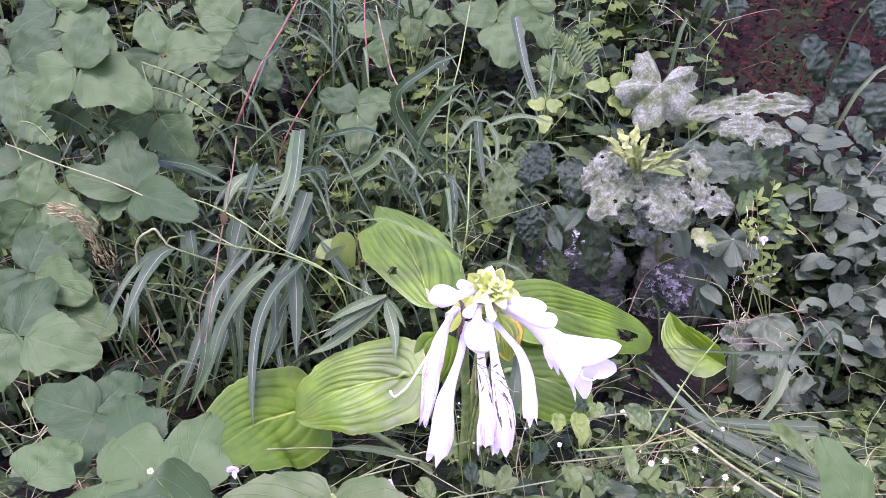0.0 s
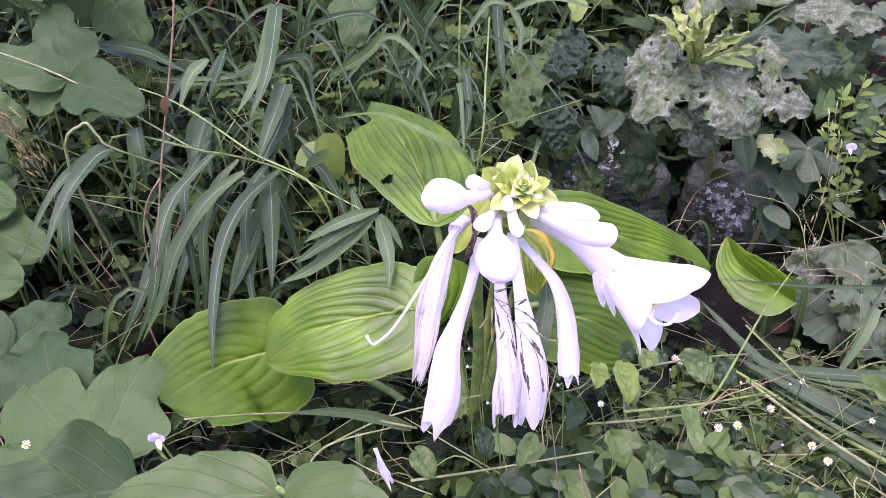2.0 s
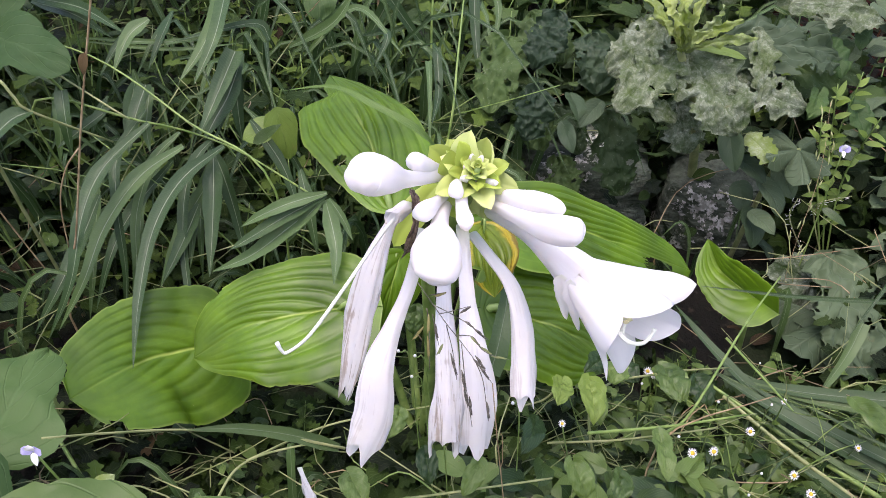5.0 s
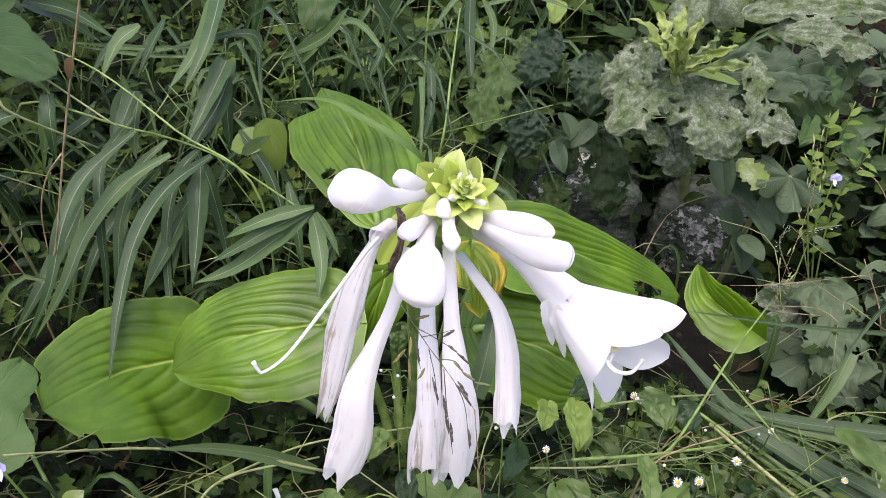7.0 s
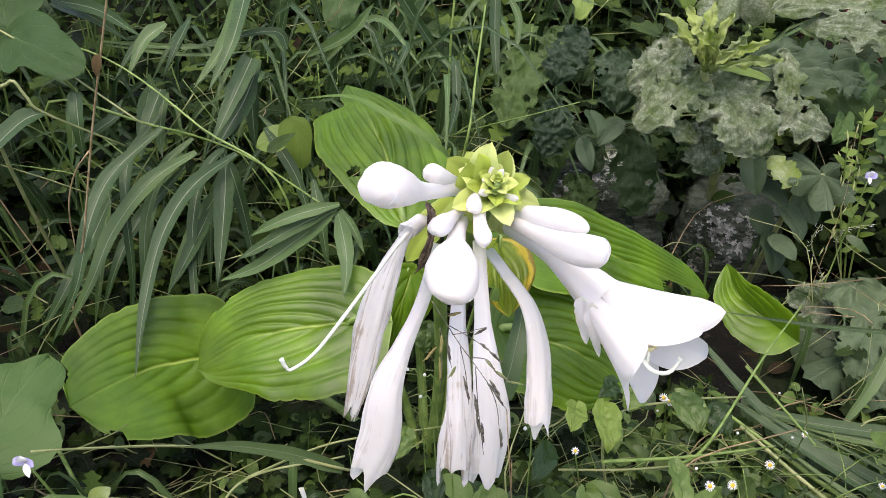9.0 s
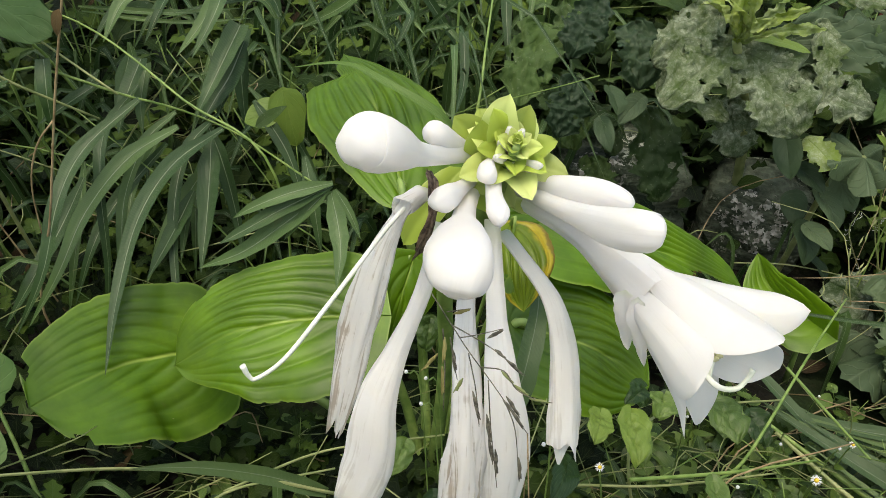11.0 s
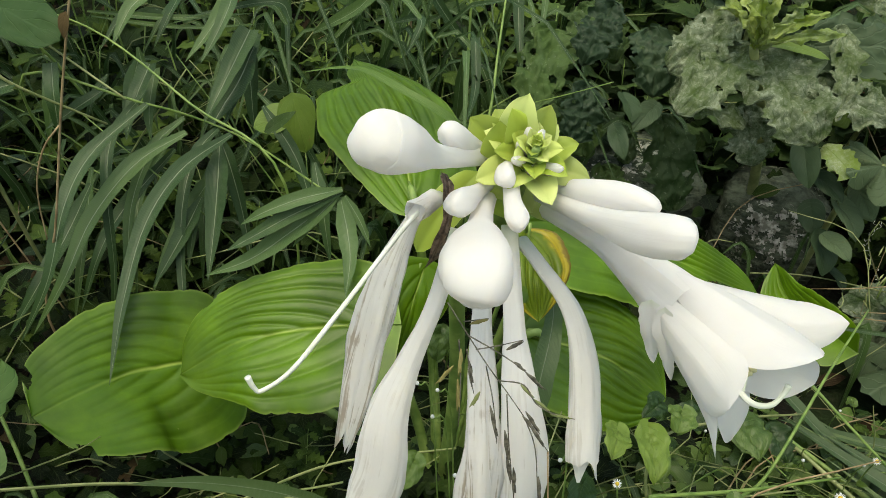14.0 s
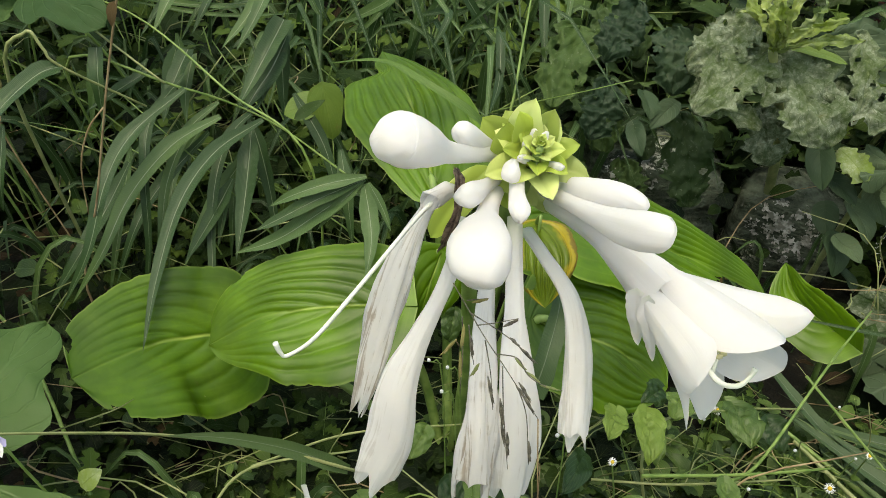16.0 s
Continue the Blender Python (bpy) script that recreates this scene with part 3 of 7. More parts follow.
BROAD = [(0, 0), (0.03, 0.55), (0.10, 0.86), (0.28, 1.0), (0.48, 0.95), (0.68, 0.75), (0.84, 0.46), (0.95, 0.17), (1, 0)]
ROUND = [(0, 0), (0.02, 0.55), (0.10, 0.88), (0.28, 1.0), (0.50, 0.98), (0.70, 0.82), (0.86, 0.54), (0.96, 0.24), (1, 0)]
FULL = [(0, 0), (0.03, 0.60), (0.10, 0.90), (0.28, 1.0), (0.50, 0.98), (0.70, 0.88), (0.86, 0.70), (0.955, 0.42), (1, 0)]
TORN = [(0, 0), (0.03, 0.28), (0.12, 0.52), (0.30, 0.82), (0.52, 1.0), (0.72, 0.90), (0.82, 0.74), (0.838, 0.30), (0.92, 0.22), (1, 0)]


def hosta_leaf(mid, up, right, left, seed, prof_r=BROAD, prof_l=BROAD, root=None, material=None, label="", thick=1.0, **kw):
    me = mesh_of("leaf", *hosta_shape(mid, up, right, left, prof_r, prof_l, seed=seed, **kw))
    leaf = part("leaf", me, material or MAT_HOSTA, hosta, Matrix.Translation(mid[0]), label)
    root = V(root) if root else CROWN
    base, on = V(mid[0]), V(mid[0]).lerp(V(mid[1]), 0.5)
    under = V(up).normalized() * 0.004
    tube("petiole", [root, base.lerp(root, 0.5) + V((0, 0.04, -0.01)), base - under, on - under], [0.006 * thick, 0.005 * thick, 0.004 * thick, 0.002 * thick], MAT_STEM, hosta, segs=8, rings=14)
    return leaf


hosta_leaf([(-0.014, 0.890, 0.200), (-0.038, 0.960, 0.224), (-0.068, 1.030, 0.240), (-0.112, 1.115, 0.253)], (0.25, -0.8, 0.6), 0.066, 0.070, 1, prof_l=TORN, ribs=(6, 7),
           pleat=0.0036, wave=0.025, heart=0.03, holes=((0.31, -0.70, 0.028, 0.10), (0.335, -0.60, 0.020, 0.07)), label="broad ribbed leaf with a torn tip and a gnawed hole")
hosta_leaf([(-0.043, 0.815, 0.132), (-0.079, 0.815, 0.126), (-0.120, 0.810, 0.116), (-0.158, 0.805, 0.102), (-0.204, 0.797, 0.069)], (-0.05, -0.55, 0.85), 0.059, 0.072, 2, prof_r=FULL, prof_l=ROUND, ribs=(7, 6), pleat=0.0021, wave=0.018, heart=0.16,
           holes=((0.80, 1.0, 0.035, 0.09),))
hosta_leaf([(-0.208, 0.855, 0.037), (-0.231, 0.835, 0.043), (-0.256, 0.810, 0.052), (-0.279, 0.775, 0.059), (-0.302, 0.735, 0.066)], (0.08, -0.62, 0.75), 0.072, 0.082, 3, prof_r=FULL, prof_l=FULL, flat=0.7, ribs=(7, 7), pleat=0.0021, wave=0.007, heart=0.24,
           holes=((0.93, 0.9, 0.03, 0.25), (0.90, -0.95, 0.03, 0.12)), label="broad ribbed leaf with a nibbled, yellowing edge")
hosta_leaf([(0.100, 0.865, 0.215), (0.150, 0.885, 0.202), (0.200, 0.905, 0.175), (0.250, 0.928, 0.146), (0.334, 0.968, 0.094)], (0.05, -0.54, 0.84), 0.060, 0.042, 4, prof_r=FULL, prof_l=FULL, ribs=(6, 7), pleat=0.0024, holes=((0.83, 0.28, 0.045, 0.24), (0.88, 0.20, 0.03, 0.14)),
           label="broad ribbed leaf with a gnawed hole near its tip")
hosta_leaf([(0.085, 0.790, 0.160), (0.135, 0.805, 0.138), (0.180, 0.815, 0.110), (0.215, 0.818, 0.083)], (0.1, -0.5, 0.85), 0.060, 0.056, 5, prof_r=ROUND, prof_l=ROUND, pleat=0.0021)
hosta_leaf([(0.060, 0.835, 0.212), (0.110, 0.860, 0.195), (0.150, 0.880, 0.168), (0.197, 0.900, 0.126)], (0.0, -0.8, 0.6), 0.036, 0.032, 6, ribs=(5, 5), pleat=0.0020)
hosta_leaf([(-0.002, 0.860, 0.165), (-0.010, 0.845, 0.135), (-0.018, 0.830, 0.090)], (0.4, -0.7, 0.6), 0.034, 0.034, 7, thick=0.4, ribs=(4, 4), pleat=0.0012)
hosta_leaf([(0.072, 0.770, 0.263), (0.077, 0.750, 0.256), (0.081, 0.735, 0.244), (0.085, 0.725, 0.224)], (0.2, -0.75, 0.5), 0.026, 0.026, 9, thick=0.4, ribs=(5, 5), pleat=0.0022, material=MAT_HOSTA_OLD,
           holes=((0.70, 0.7, 0.10, 0.35),), label="ageing leaf turning yellow and brown at its edge")

# scape, leaning towards the open ground
AXIS_0, AXIS_1 = V((0.046, 0.655, 0.331)), V((0.057, 0.600, 0.405))
tube("scape", [CROWN, (0.035, 0.78, 0.10), (0.03, 0.71, 0.27), AXIS_0], [0.0065, 0.006, 0.0055, 0.005], MAT_STEM, hosta, segs=10, rings=20)
tube("raceme_axis", [AXIS_0, AXIS_0.lerp(AXIS_1, 0.5), AXIS_1], [0.005, 0.0045, 0.0015], MAT_STEM, hosta, segs=8, rings=8)


def bract(base, tip, width, up, seed, parent=hosta):
    return leaf_at("bract", base, tip, width, ovate(0.5, 0.6), MAT_BRACT, parent, up, nl=14, nv=6, arch=0.16, fold=0.62, wave=0.03, seed=seed)


def rosette():
    axis = V((0.06, -0.62, 0.78)).normalized()
    a = axis.cross(V((0, 1, 0))).normalized()
    b = a.cross(axis)
    top = V((0.0565, 0.605, 0.4035))
    for k in range(30):
        f = k / 29
        th = 2.4 * k + 0.9
        out = a * math.cos(th) + b * math.sin(th)
        base = top - axis * (0.026 * (1 - f)) + out * 0.004 * (1 - f)
        length = 0.0180 * (1 - f) ** 1.1 + 0.0080
        lean = radians(56 * (1 - f) + 6)
        way = out * math.sin(lean) + axis * math.cos(lean)
        bract(base, base + way * length, length * 0.60, (axis - out * 0.6), 40 + k)
        if k % 3 == 0 and 0.1 < f < 0.93:
            size = 0.66 + 0.2 * math.sin(k * 5.1)
            tip = base + (out * 0.85 + axis * 1.0).normalized() * length * size + axis * 0.003
            tube("young_bud", [base, base.lerp(tip, 0.6), tip], [0.0008, 0.0020, 0.0031 - 0.0012 * f, 0.0027 - 0.0011 * f, 0.0010], MAT_PETAL, hosta, segs=12, rings=12, ridges=3, ridge=0.08)


rosette()
for k, (base, tip, wd) in enumerate((
        ((0.052, 0.622, 0.398), (0.052, 0.612, 0.422), 0.017), ((0.056, 0.622, 0.398), (0.061, 0.612, 0.418), 0.015), ((0.050, 0.620, 0.396), (0.046, 0.610, 0.416), 0.014), ((0.048, 0.632, 0.388), (0.030, 0.626, 0.404), 0.020), ((0.044, 0.628, 0.386), (0.042, 0.612, 0.410), 0.017), ((0.045, 0.630, 0.378), (0.036, 0.612, 0.380), 0.021),
        ((0.048, 0.640, 0.368), (0.049, 0.618, 0.362), 0.017), ((0.050, 0.640, 0.368), (0.061, 0.620, 0.365), 0.015), ((0.060, 0.640, 0.368), (0.077, 0.628, 0.360), 0.022), ((0.036, 0.645, 0.370), (0.010, 0.630, 0.332), 0.018))):
    bract(base, tip, wd, (0.25 * (k % 3 - 1), -0.9, 0.4), 70 + k)


def bud(points, radii, seed, label="", dome=0.22):
    ob = tube("flower_bud", points, radii, MAT_PETAL, hosta, label, segs=36, rings=44, ridges=3, ridge=0.055, crease=0.04, seed=seed, dome=dome)
    return ob


# closed buds
bud([(0.038, 0.624, 0.388), (0.022, 0.590, 0.402), (0.010, 0.560, 0.419), (0.003, 0.552, 0.424), (-0.001, 0.546, 0.428)],
    [0.0042, 0.0040, 0.0040, 0.0050, 0.0082, 0.0100, 0.0104, 0.0097, 0.0080, 0.0052], 1, dome=0.10)
bud([(0.036, 0.625, 0.390), (0.027, 0.607, 0.402), (0.021, 0.596, 0.411)], [0.0030, 0.0036, 0.0046, 0.0052, 0.0050, 0.0042], 2, dome=0.24)
bud([(0.040, 0.616, 0.379), (0.033, 0.590, 0.386), (0.027, 0.572, 0.391)], [0.0030, 0.0030, 0.0038, 0.0050, 0.0054, 0.0048], 3, dome=0.24)
bud([(0.049, 0.612, 0.385), (0.050, 0.590, 0.386), (0.053, 0.572, 0.385)], [0.0034, 0.0034, 0.0034, 0.0038, 0.0046, 0.0044], 4, dome=0.24)
bud([(0.041, 0.625, 0.370), (0.039, 0.590, 0.378), (0.038, 0.555, 0.383), (0.039, 0.533, 0.388), (0.038, 0.526, 0.382)],
    [0.0044, 0.0043, 0.0043, 0.0052, 0.0102, 0.0120, 0.0123, 0.0116, 0.0098, 0.0064], 5, dome=0.10)
bud([(0.063, 0.622, 0.374), (0.079, 0.590, 0.384), (0.092, 0.562, 0.395), (0.102, 0.545, 0.404), (0.105, 0.543, 0.405)],
    [0.0038, 0.0038, 0.0042, 0.0054, 0.0070, 0.0076, 0.0072, 0.0060, 0.0040], 6, dome=0.10)
bud([(0.065, 0.624, 0.376), (0.080, 0.600, 0.388), (0.093, 0.585, 0.395), (0.102, 0.575, 0.397)], [0.0036, 0.0046, 0.0058, 0.0062, 0.0058, 0.0046, 0.0030], 7, dome=0.12)
bud([(0.047, 0.606, 0.394), (0.046, 0.598, 0.394), (0.047, 0.590, 0.394)], [0.0020, 0.0034, 0.0042, 0.0042], 8, dome=0.3)

# the open trumpet
BELL = [(0.068, 0.626, 0.365), (0.087, 0.597, 0.370), (0.103, 0.578, 0.367), (0.116, 0.562, 0.364), (0.128, 0.548, 0.360), (0.136, 0.538, 0.359)]
flower = tube("open_flower", BELL[:4], [0.0048, 0.0052, 0.0060, 0.0080, 0.0102, 0.0114], MAT_PETAL, hosta, "fully open white trumpet flower",
              segs=36, rings=24, ridges=6, ridge=0.05, crease=0.02, seed=11, close=False)
for k, (tip, wd, spike) in enumerate(((((0.170, 0.553, 0.372)), 0.021, 0.15), (((0.150, 0.526, 0.377)), 0.034, 0.12), (((0.169, 0.555, 0.341)), 0.028, 0.12),
                                      (((0.142, 0.545, 0.317)), 0.024, 0.05), (((0.126, 0.519, 0.334)), 0.022, 0.85), (((0.123, 0.516, 0.360)), 0.026, 0.05))):
    mouth = V(BELL[4])
    out = V(tip) - V(BELL[5])
    d = (V(BELL[5]) - V(BELL[3])).normalized()
    out = (out - d * out.dot(d)).normalized()
    curve = [V(BELL[2]) + out * 0.0066, V(BELL[3]) + out * 0.0126, mouth.lerp(V(tip), 0.45) + out * 0.0085, V(tip)]
    me = mesh_of("petal", *free_petal_shape(BELL[2:], curve, wd, spike, 0.5 if k == 0 else 0.0, wrap=0.75, seed=60 + k))
    part("petal", me, MAT_PETAL, flower, Matrix.Translation(curve[0]))
for k, (base, tip, wd) in enumerate((((0.103, 0.560, 0.368), (0.109, 0.556, 0.342), 0.009), ((0.107, 0.555, 0.369), (0.115, 0.550, 0.340), 0.009))):
    leaf_at("petal", base, tip, wd, ovate(0.25, 0.75), MAT_PETAL, flower, (-0.6, -0.7, 0.2), nl=18, nv=6, arch=0.06, fold=0.35, wave=0.06, seed=26 + k, nick=0.35)
tube("style", [(0.131, 0.540, 0.353), (0.131, 0.528, 0.356), (0.136, 0.527, 0.353), (0.143, 0.530, 0.351), (0.147, 0.533, 0.354), (0.148, 0.534, 0.357)], [0.0010, 0.0011, 0.0011, 0.001, 0.0009, 0.0012],
     MAT_STYLE, flower, segs=8, rings=18)
for a, b in (((0.132, 0.530, 0.355), (0.133, 0.534, 0.360)), ((0.131, 0.532, 0.356), (0.135, 0.536, 0.360)), ((0.130, 0.532, 0.358), (0.132, 0.536, 0.361))):
    tube("filament", [a, b], [0.0007, 0.0006], MAT_STYLE, flower, segs=6, rings=4)
    tube("anther", [V(b) - V((0.0012, 0, 0)), V(b) + V((0.0016, -0.0004, 0.0008))], [0.0006, 0.0011, 0.0006], MAT_ANTHER, flower, "yellow anther", segs=6, rings=4)


def wilted(points, radii, material, seed, label, flat=0.42, teeth=3, tooth=0.022, crease=0.20):
    return tube("wilted_flower", points, radii, material, hosta, label, segs=28, rings=34, flat=flat, ridges=5, ridge=0.07,
                teeth=teeth, tooth=tooth, crease=crease, seed=seed, side=(1, 0.1, 0))


LIMP = "spent white flower hanging limp and closed"
w1 = wilted([(0.020, 0.610, 0.375), (0.013, 0.597, 0.374), (0.004, 0.590, 0.352), (-0.004, 0.582, 0.315), (-0.011, 0.572, 0.270)],
            [0.0040, 0.0036, 0.0032, 0.0034, 0.0052, 0.0078, 0.0090, 0.0086, 0.0070, 0.0040], MAT_WITHER_OLD, 31, "spent white flower, shrivelled and browning at its tip", teeth=4, tooth=0.016, crease=0.36)
w2 = wilted([(0.029, 0.610, 0.359), (0.023, 0.590, 0.334), (0.015, 0.575, 0.314), (0.008, 0.562, 0.293), (0.006, 0.555, 0.265), (0.000, 0.550, 0.243)],
            [0.0040, 0.0038, 0.0040, 0.0054, 0.0084, 0.0104, 0.0108, 0.0100], MAT_WITHER, 32, LIMP, teeth=4, tooth=0.012, crease=0.14)
w3 = wilted([(0.041, 0.610, 0.358), (0.043, 0.575, 0.341), (0.045, 0.550, 0.327), (0.048, 0.535, 0.302), (0.049, 0.529, 0.275)],
            [0.0034, 0.0036, 0.0042, 0.0052, 0.0064, 0.0072, 0.0074], MAT_WITHER_OLD, 33, "spent white flower, streaked brown and dried", teeth=4, tooth=0.012, crease=0.34)
w4 = wilted([(0.051, 0.610, 0.363), (0.055, 0.575, 0.346), (0.059, 0.550, 0.329), (0.064, 0.540, 0.299), (0.065, 0.536, 0.266)],
            [0.0036, 0.0038, 0.0044, 0.0066, 0.0092, 0.0102, 0.0090], MAT_WITHER, 34, LIMP, teeth=5, tooth=0.010, crease=0.16)
w5 = wilted([(0.058, 0.630, 0.345), (0.068, 0.615, 0.341), (0.082, 0.600, 0.330), (0.089, 0.585, 0.314), (0.092, 0.570, 0.294), (0.093, 0.560, 0.281)],
            [0.0036, 0.0036, 0.0042, 0.0054, 0.0070, 0.0078, 0.0072], MAT_WITHER, 35, LIMP, teeth=3, tooth=0.009, crease=0.16)
tube("collar", [(0.019, 0.607, 0.375), (0.015, 0.601, 0.374), (0.012, 0.594, 0.375)], [0.0042, 0.0045, 0.0048], MAT_WITHER, w1, "torn papery white collar", segs=20, rings=10, close=False, seed=4, crease=0.05, teeth=3, tooth=0.003)
tube("style", [(0.017, 0.605, 0.374), (0.008, 0.585, 0.371), (-0.011, 0.555, 0.351), (-0.026, 0.542, 0.332), (-0.037, 0.538, 0.323), (-0.040, 0.537, 0.325), (-0.042, 0.537, 0.330)],
     [0.0011, 0.0010, 0.0010, 0.0009, 0.0009, 0.0013], MAT_STYLE, w1, "long white style curled up at its tip", segs=8, rings=36)
tube("withered_bract", [(0.022, 0.605, 0.386), (0.025, 0.595, 0.386), (0.026, 0.590, 0.376), (0.022, 0.592, 0.360), (0.020, 0.595, 0.351)], [0.0022, 0.0040, 0.0034, 0.0038, 0.0028, 0.0036, 0.0026, 0.0030, 0.0008],
     MAT_BROWN, hosta, "shrivelled dark brown bract", segs=26, rings=60, flat=0.4, ridges=7, ridge=0.3, crease=0.8, seed=3)

# a younger hosta leaf and its plant beside the first one
young = thing("young_hosta", (0.44, 1.06, ground_z(0.44, 1.06)), "young hosta with one upright folded green leaf", "plant")
part("leaf", mesh_of("leaf", *hosta_shape([(0.453, 1.040, 0.011), (0.436, 1.060, 0.014), (0.416, 1.085, 0.024), (0.401, 1.110, 0.052)], (-0.50, -0.78, 0.36), 0.034, 0.037, BROAD, BROAD, heart=0.40, fold=1.1, sag=0.25, wave=0.05, ribs=(5, 5), pleat=0.0012, seed=14)),
     MAT_HOSTA, young, Matrix.Translation((0.453, 1.040, 0.011)))
tube("petiole", [(0.47, 1.06, ground_z(0.47, 1.06)), (0.453, 1.040, 0.011)], [0.004, 0.003], MAT_STEM, young, segs=6, rings=4)


# ---- broad-leaved grass ----
def grass(at, label, group="grass clumps"):
    return thing("grass_clump", (at[0], at[1], ground_z(at[0], at[1])), label, "grass", group)


clump = grass((-0.20, 1.05), "clump of broad drooping green grass blades with pale midribs")
for path, wd in (
        ([(-0.296, 1.000, 0.228), (-0.334, 0.950, 0.195), (-0.342, 0.900, 0.163), (-0.348, 0.860, 0.107), (-0.372, 0.830, 0.048)], 0.0135),
        ([(-0.269, 1.020, 0.192), (-0.308, 0.980, 0.172), (-0.336, 0.930, 0.134), (-0.346, 0.880, 0.094), (-0.371, 0.850, 0.045)], 0.0145),
        ([(-0.225, 1.030, 0.190), (-0.261, 0.980, 0.171), (-0.277, 0.920, 0.141), (-0.274, 0.850, 0.099), (-0.260, 0.780, 0.062)], 0.0145),
        ([(-0.239, 1.030, 0.177), (-0.234, 1.000, 0.148), (-0.231, 0.970, 0.111), (-0.227, 0.930, 0.071)], 0.0180),
        ([(-0.224, 1.120, 0.255), (-0.234, 1.090, 0.226), (-0.245, 1.070, 0.206), (-0.255, 1.050, 0.185)], 0.0220),
        ([(-0.253, 1.000, 0.128), (-0.260, 0.950, 0.105), (-0.270, 0.900, 0.080)], 0.0140),
        ([(-0.237, 1.030, 0.159), (-0.264, 1.000, 0.117), (-0.275, 0.960, 0.090), (-0.288, 0.930, 0.048)], 0.0130),
        ([(-0.366, 0.990, 0.137), (-0.380, 0.950, 0.097), (-0.389, 0.900, 0.067), (-0.412, 0.870, 0.023)], 0.0140),
        ([(-0.199, 1.060, 0.212), (-0.157, 1.030, 0.168), (-0.131, 1.000, 0.112)], 0.0110),
        ([(-0.293, 1.040, 0.161), (-0.339, 1.000, 0.107), (-0.348, 0.950, 0.080), (-0.365, 0.920, 0.019)], 0.0120),
        ([(-0.348, 1.100, 0.236), (-0.353, 1.080, 0.204), (-0.352, 1.050, 0.163)], 0.0130),
        ([(-0.362, 1.050, 0.220), (-0.386, 1.020, 0.205), (-0.408, 1.000, 0.189)], 0.0100)):
    blade(path, wd * 1.4, clump, nl=22)
    blade([V(q) + V((0.014 * (k + 1) - 0.03, 0.035 + 0.01 * k, -0.004 * k * k)) for k, q in enumerate(path)], wd, clump, nl=18)
tube("culm", [(-0.42, 1.15, ground_z(-0.42, 1.15)), (-0.438, 1.020, 0.223), (-0.312, 1.020, 0.220), (-0.226, 1.050, 0.180), (-0.084, 0.900, 0.199)], [0.0016, 0.0015, 0.0012, 0.001], MAT_STEM, clump, segs=6, rings=24)
tube("culm", [(-0.15, 1.0, ground_z(-0.15, 1.0)), (-0.153, 0.970, 0.170), (-0.251, 1.000, 0.232), (-0.371, 1.050, 0.283), (-0.528, 1.100, 0.292)], [0.0016, 0.0015, 0.0012, 0.001], MAT_STEM, clump, segs=6, rings=24)

clump = grass((-0.08, 0.92), "clump of green grass blades fanning out from one node")
for path, wd in (
        ([(-0.078, 0.885, 0.219), (-0.110, 0.870, 0.215), (-0.139, 0.860, 0.204), (-0.159, 0.855, 0.192)], 0.0110),
        ([(-0.079, 0.885, 0.216), (-0.117, 0.865, 0.201), (-0.150, 0.850, 0.183), (-0.168, 0.840, 0.174)], 0.0110),
        ([(-0.081, 0.885, 0.212), (-0.118, 0.865, 0.185), (-0.151, 0.850, 0.162), (-0.189, 0.840, 0.146)], 0.0150),
        ([(-0.080, 0.885, 0.211), (-0.070, 0.865, 0.189), (-0.064, 0.845, 0.174), (-0.063, 0.820, 0.154)], 0.0140),
        ([(-0.076, 0.885, 0.213), (-0.061, 0.875, 0.195), (-0.050, 0.865, 0.177)], 0.0070),
        ([(-0.118, 0.950, 0.208), (-0.104, 0.920, 0.175), (-0.093, 0.900, 0.127)], 0.0110),
        ([(-0.080, 0.885, 0.215), (-0.101, 0.870, 0.193), (-0.117, 0.860, 0.171)], 0.0080)):
    blade(path, wd * 1.3, clump, nl=20)
tube("culm", [(-0.06, 0.96, ground_z(-0.06, 0.96)), (-0.075, 0.93, 0.08), (-0.082, 0.896, 0.202)], [0.0018, 0.0016, 0.0014], MAT_STEM, clump, segs=6, rings=10)

clump = grass((-0.40, 0.98), "bent grass culm with one broad blade hanging over")
tube("culm", [(-0.44, 1.02, ground_z(-0.44, 1.02)), (-0.453, 0.950, 0.226), (-0.420, 0.945, 0.289), (-0.406, 0.945, 0.275), (-0.395, 0.950, 0.257), (-0.341, 1.000, 0.202)], [0.0022, 0.002, 0.0016, 0.0012], MAT_PALESTEM, clump, segs=6, rings=24)
blade([(-0.394, 0.950, 0.258), (-0.410, 0.930, 0.254), (-0.426, 0.880, 0.230), (-0.441, 0.820, 0.180)], 0.022, clump)
blade([(-0.417, 0.980, 0.239), (-0.442, 0.960, 0.234), (-0.465, 0.910, 0.211), (-0.494, 0.850, 0.146)], 0.013, clump)
blade([(-0.458, 0.930, 0.195), (-0.452, 0.900, 0.156), (-0.460, 0.900, 0.111)], 0.015, clump)
blade([(-0.483, 0.960, 0.173), (-0.485, 0.930, 0.127), (-0.502, 0.930, 0.072)], 0.010, clump)
blade([(-0.386, 1.000, 0.261), (-0.379, 0.980, 0.230), (-0.381, 0.980, 0.188)], 0.016, clump, base=0.9)
blade([(-0.406, 1.030, 0.244), (-0.404, 1.010, 0.213), (-0.415, 1.010, 0.160)], 0.015, clump, base=0.9)

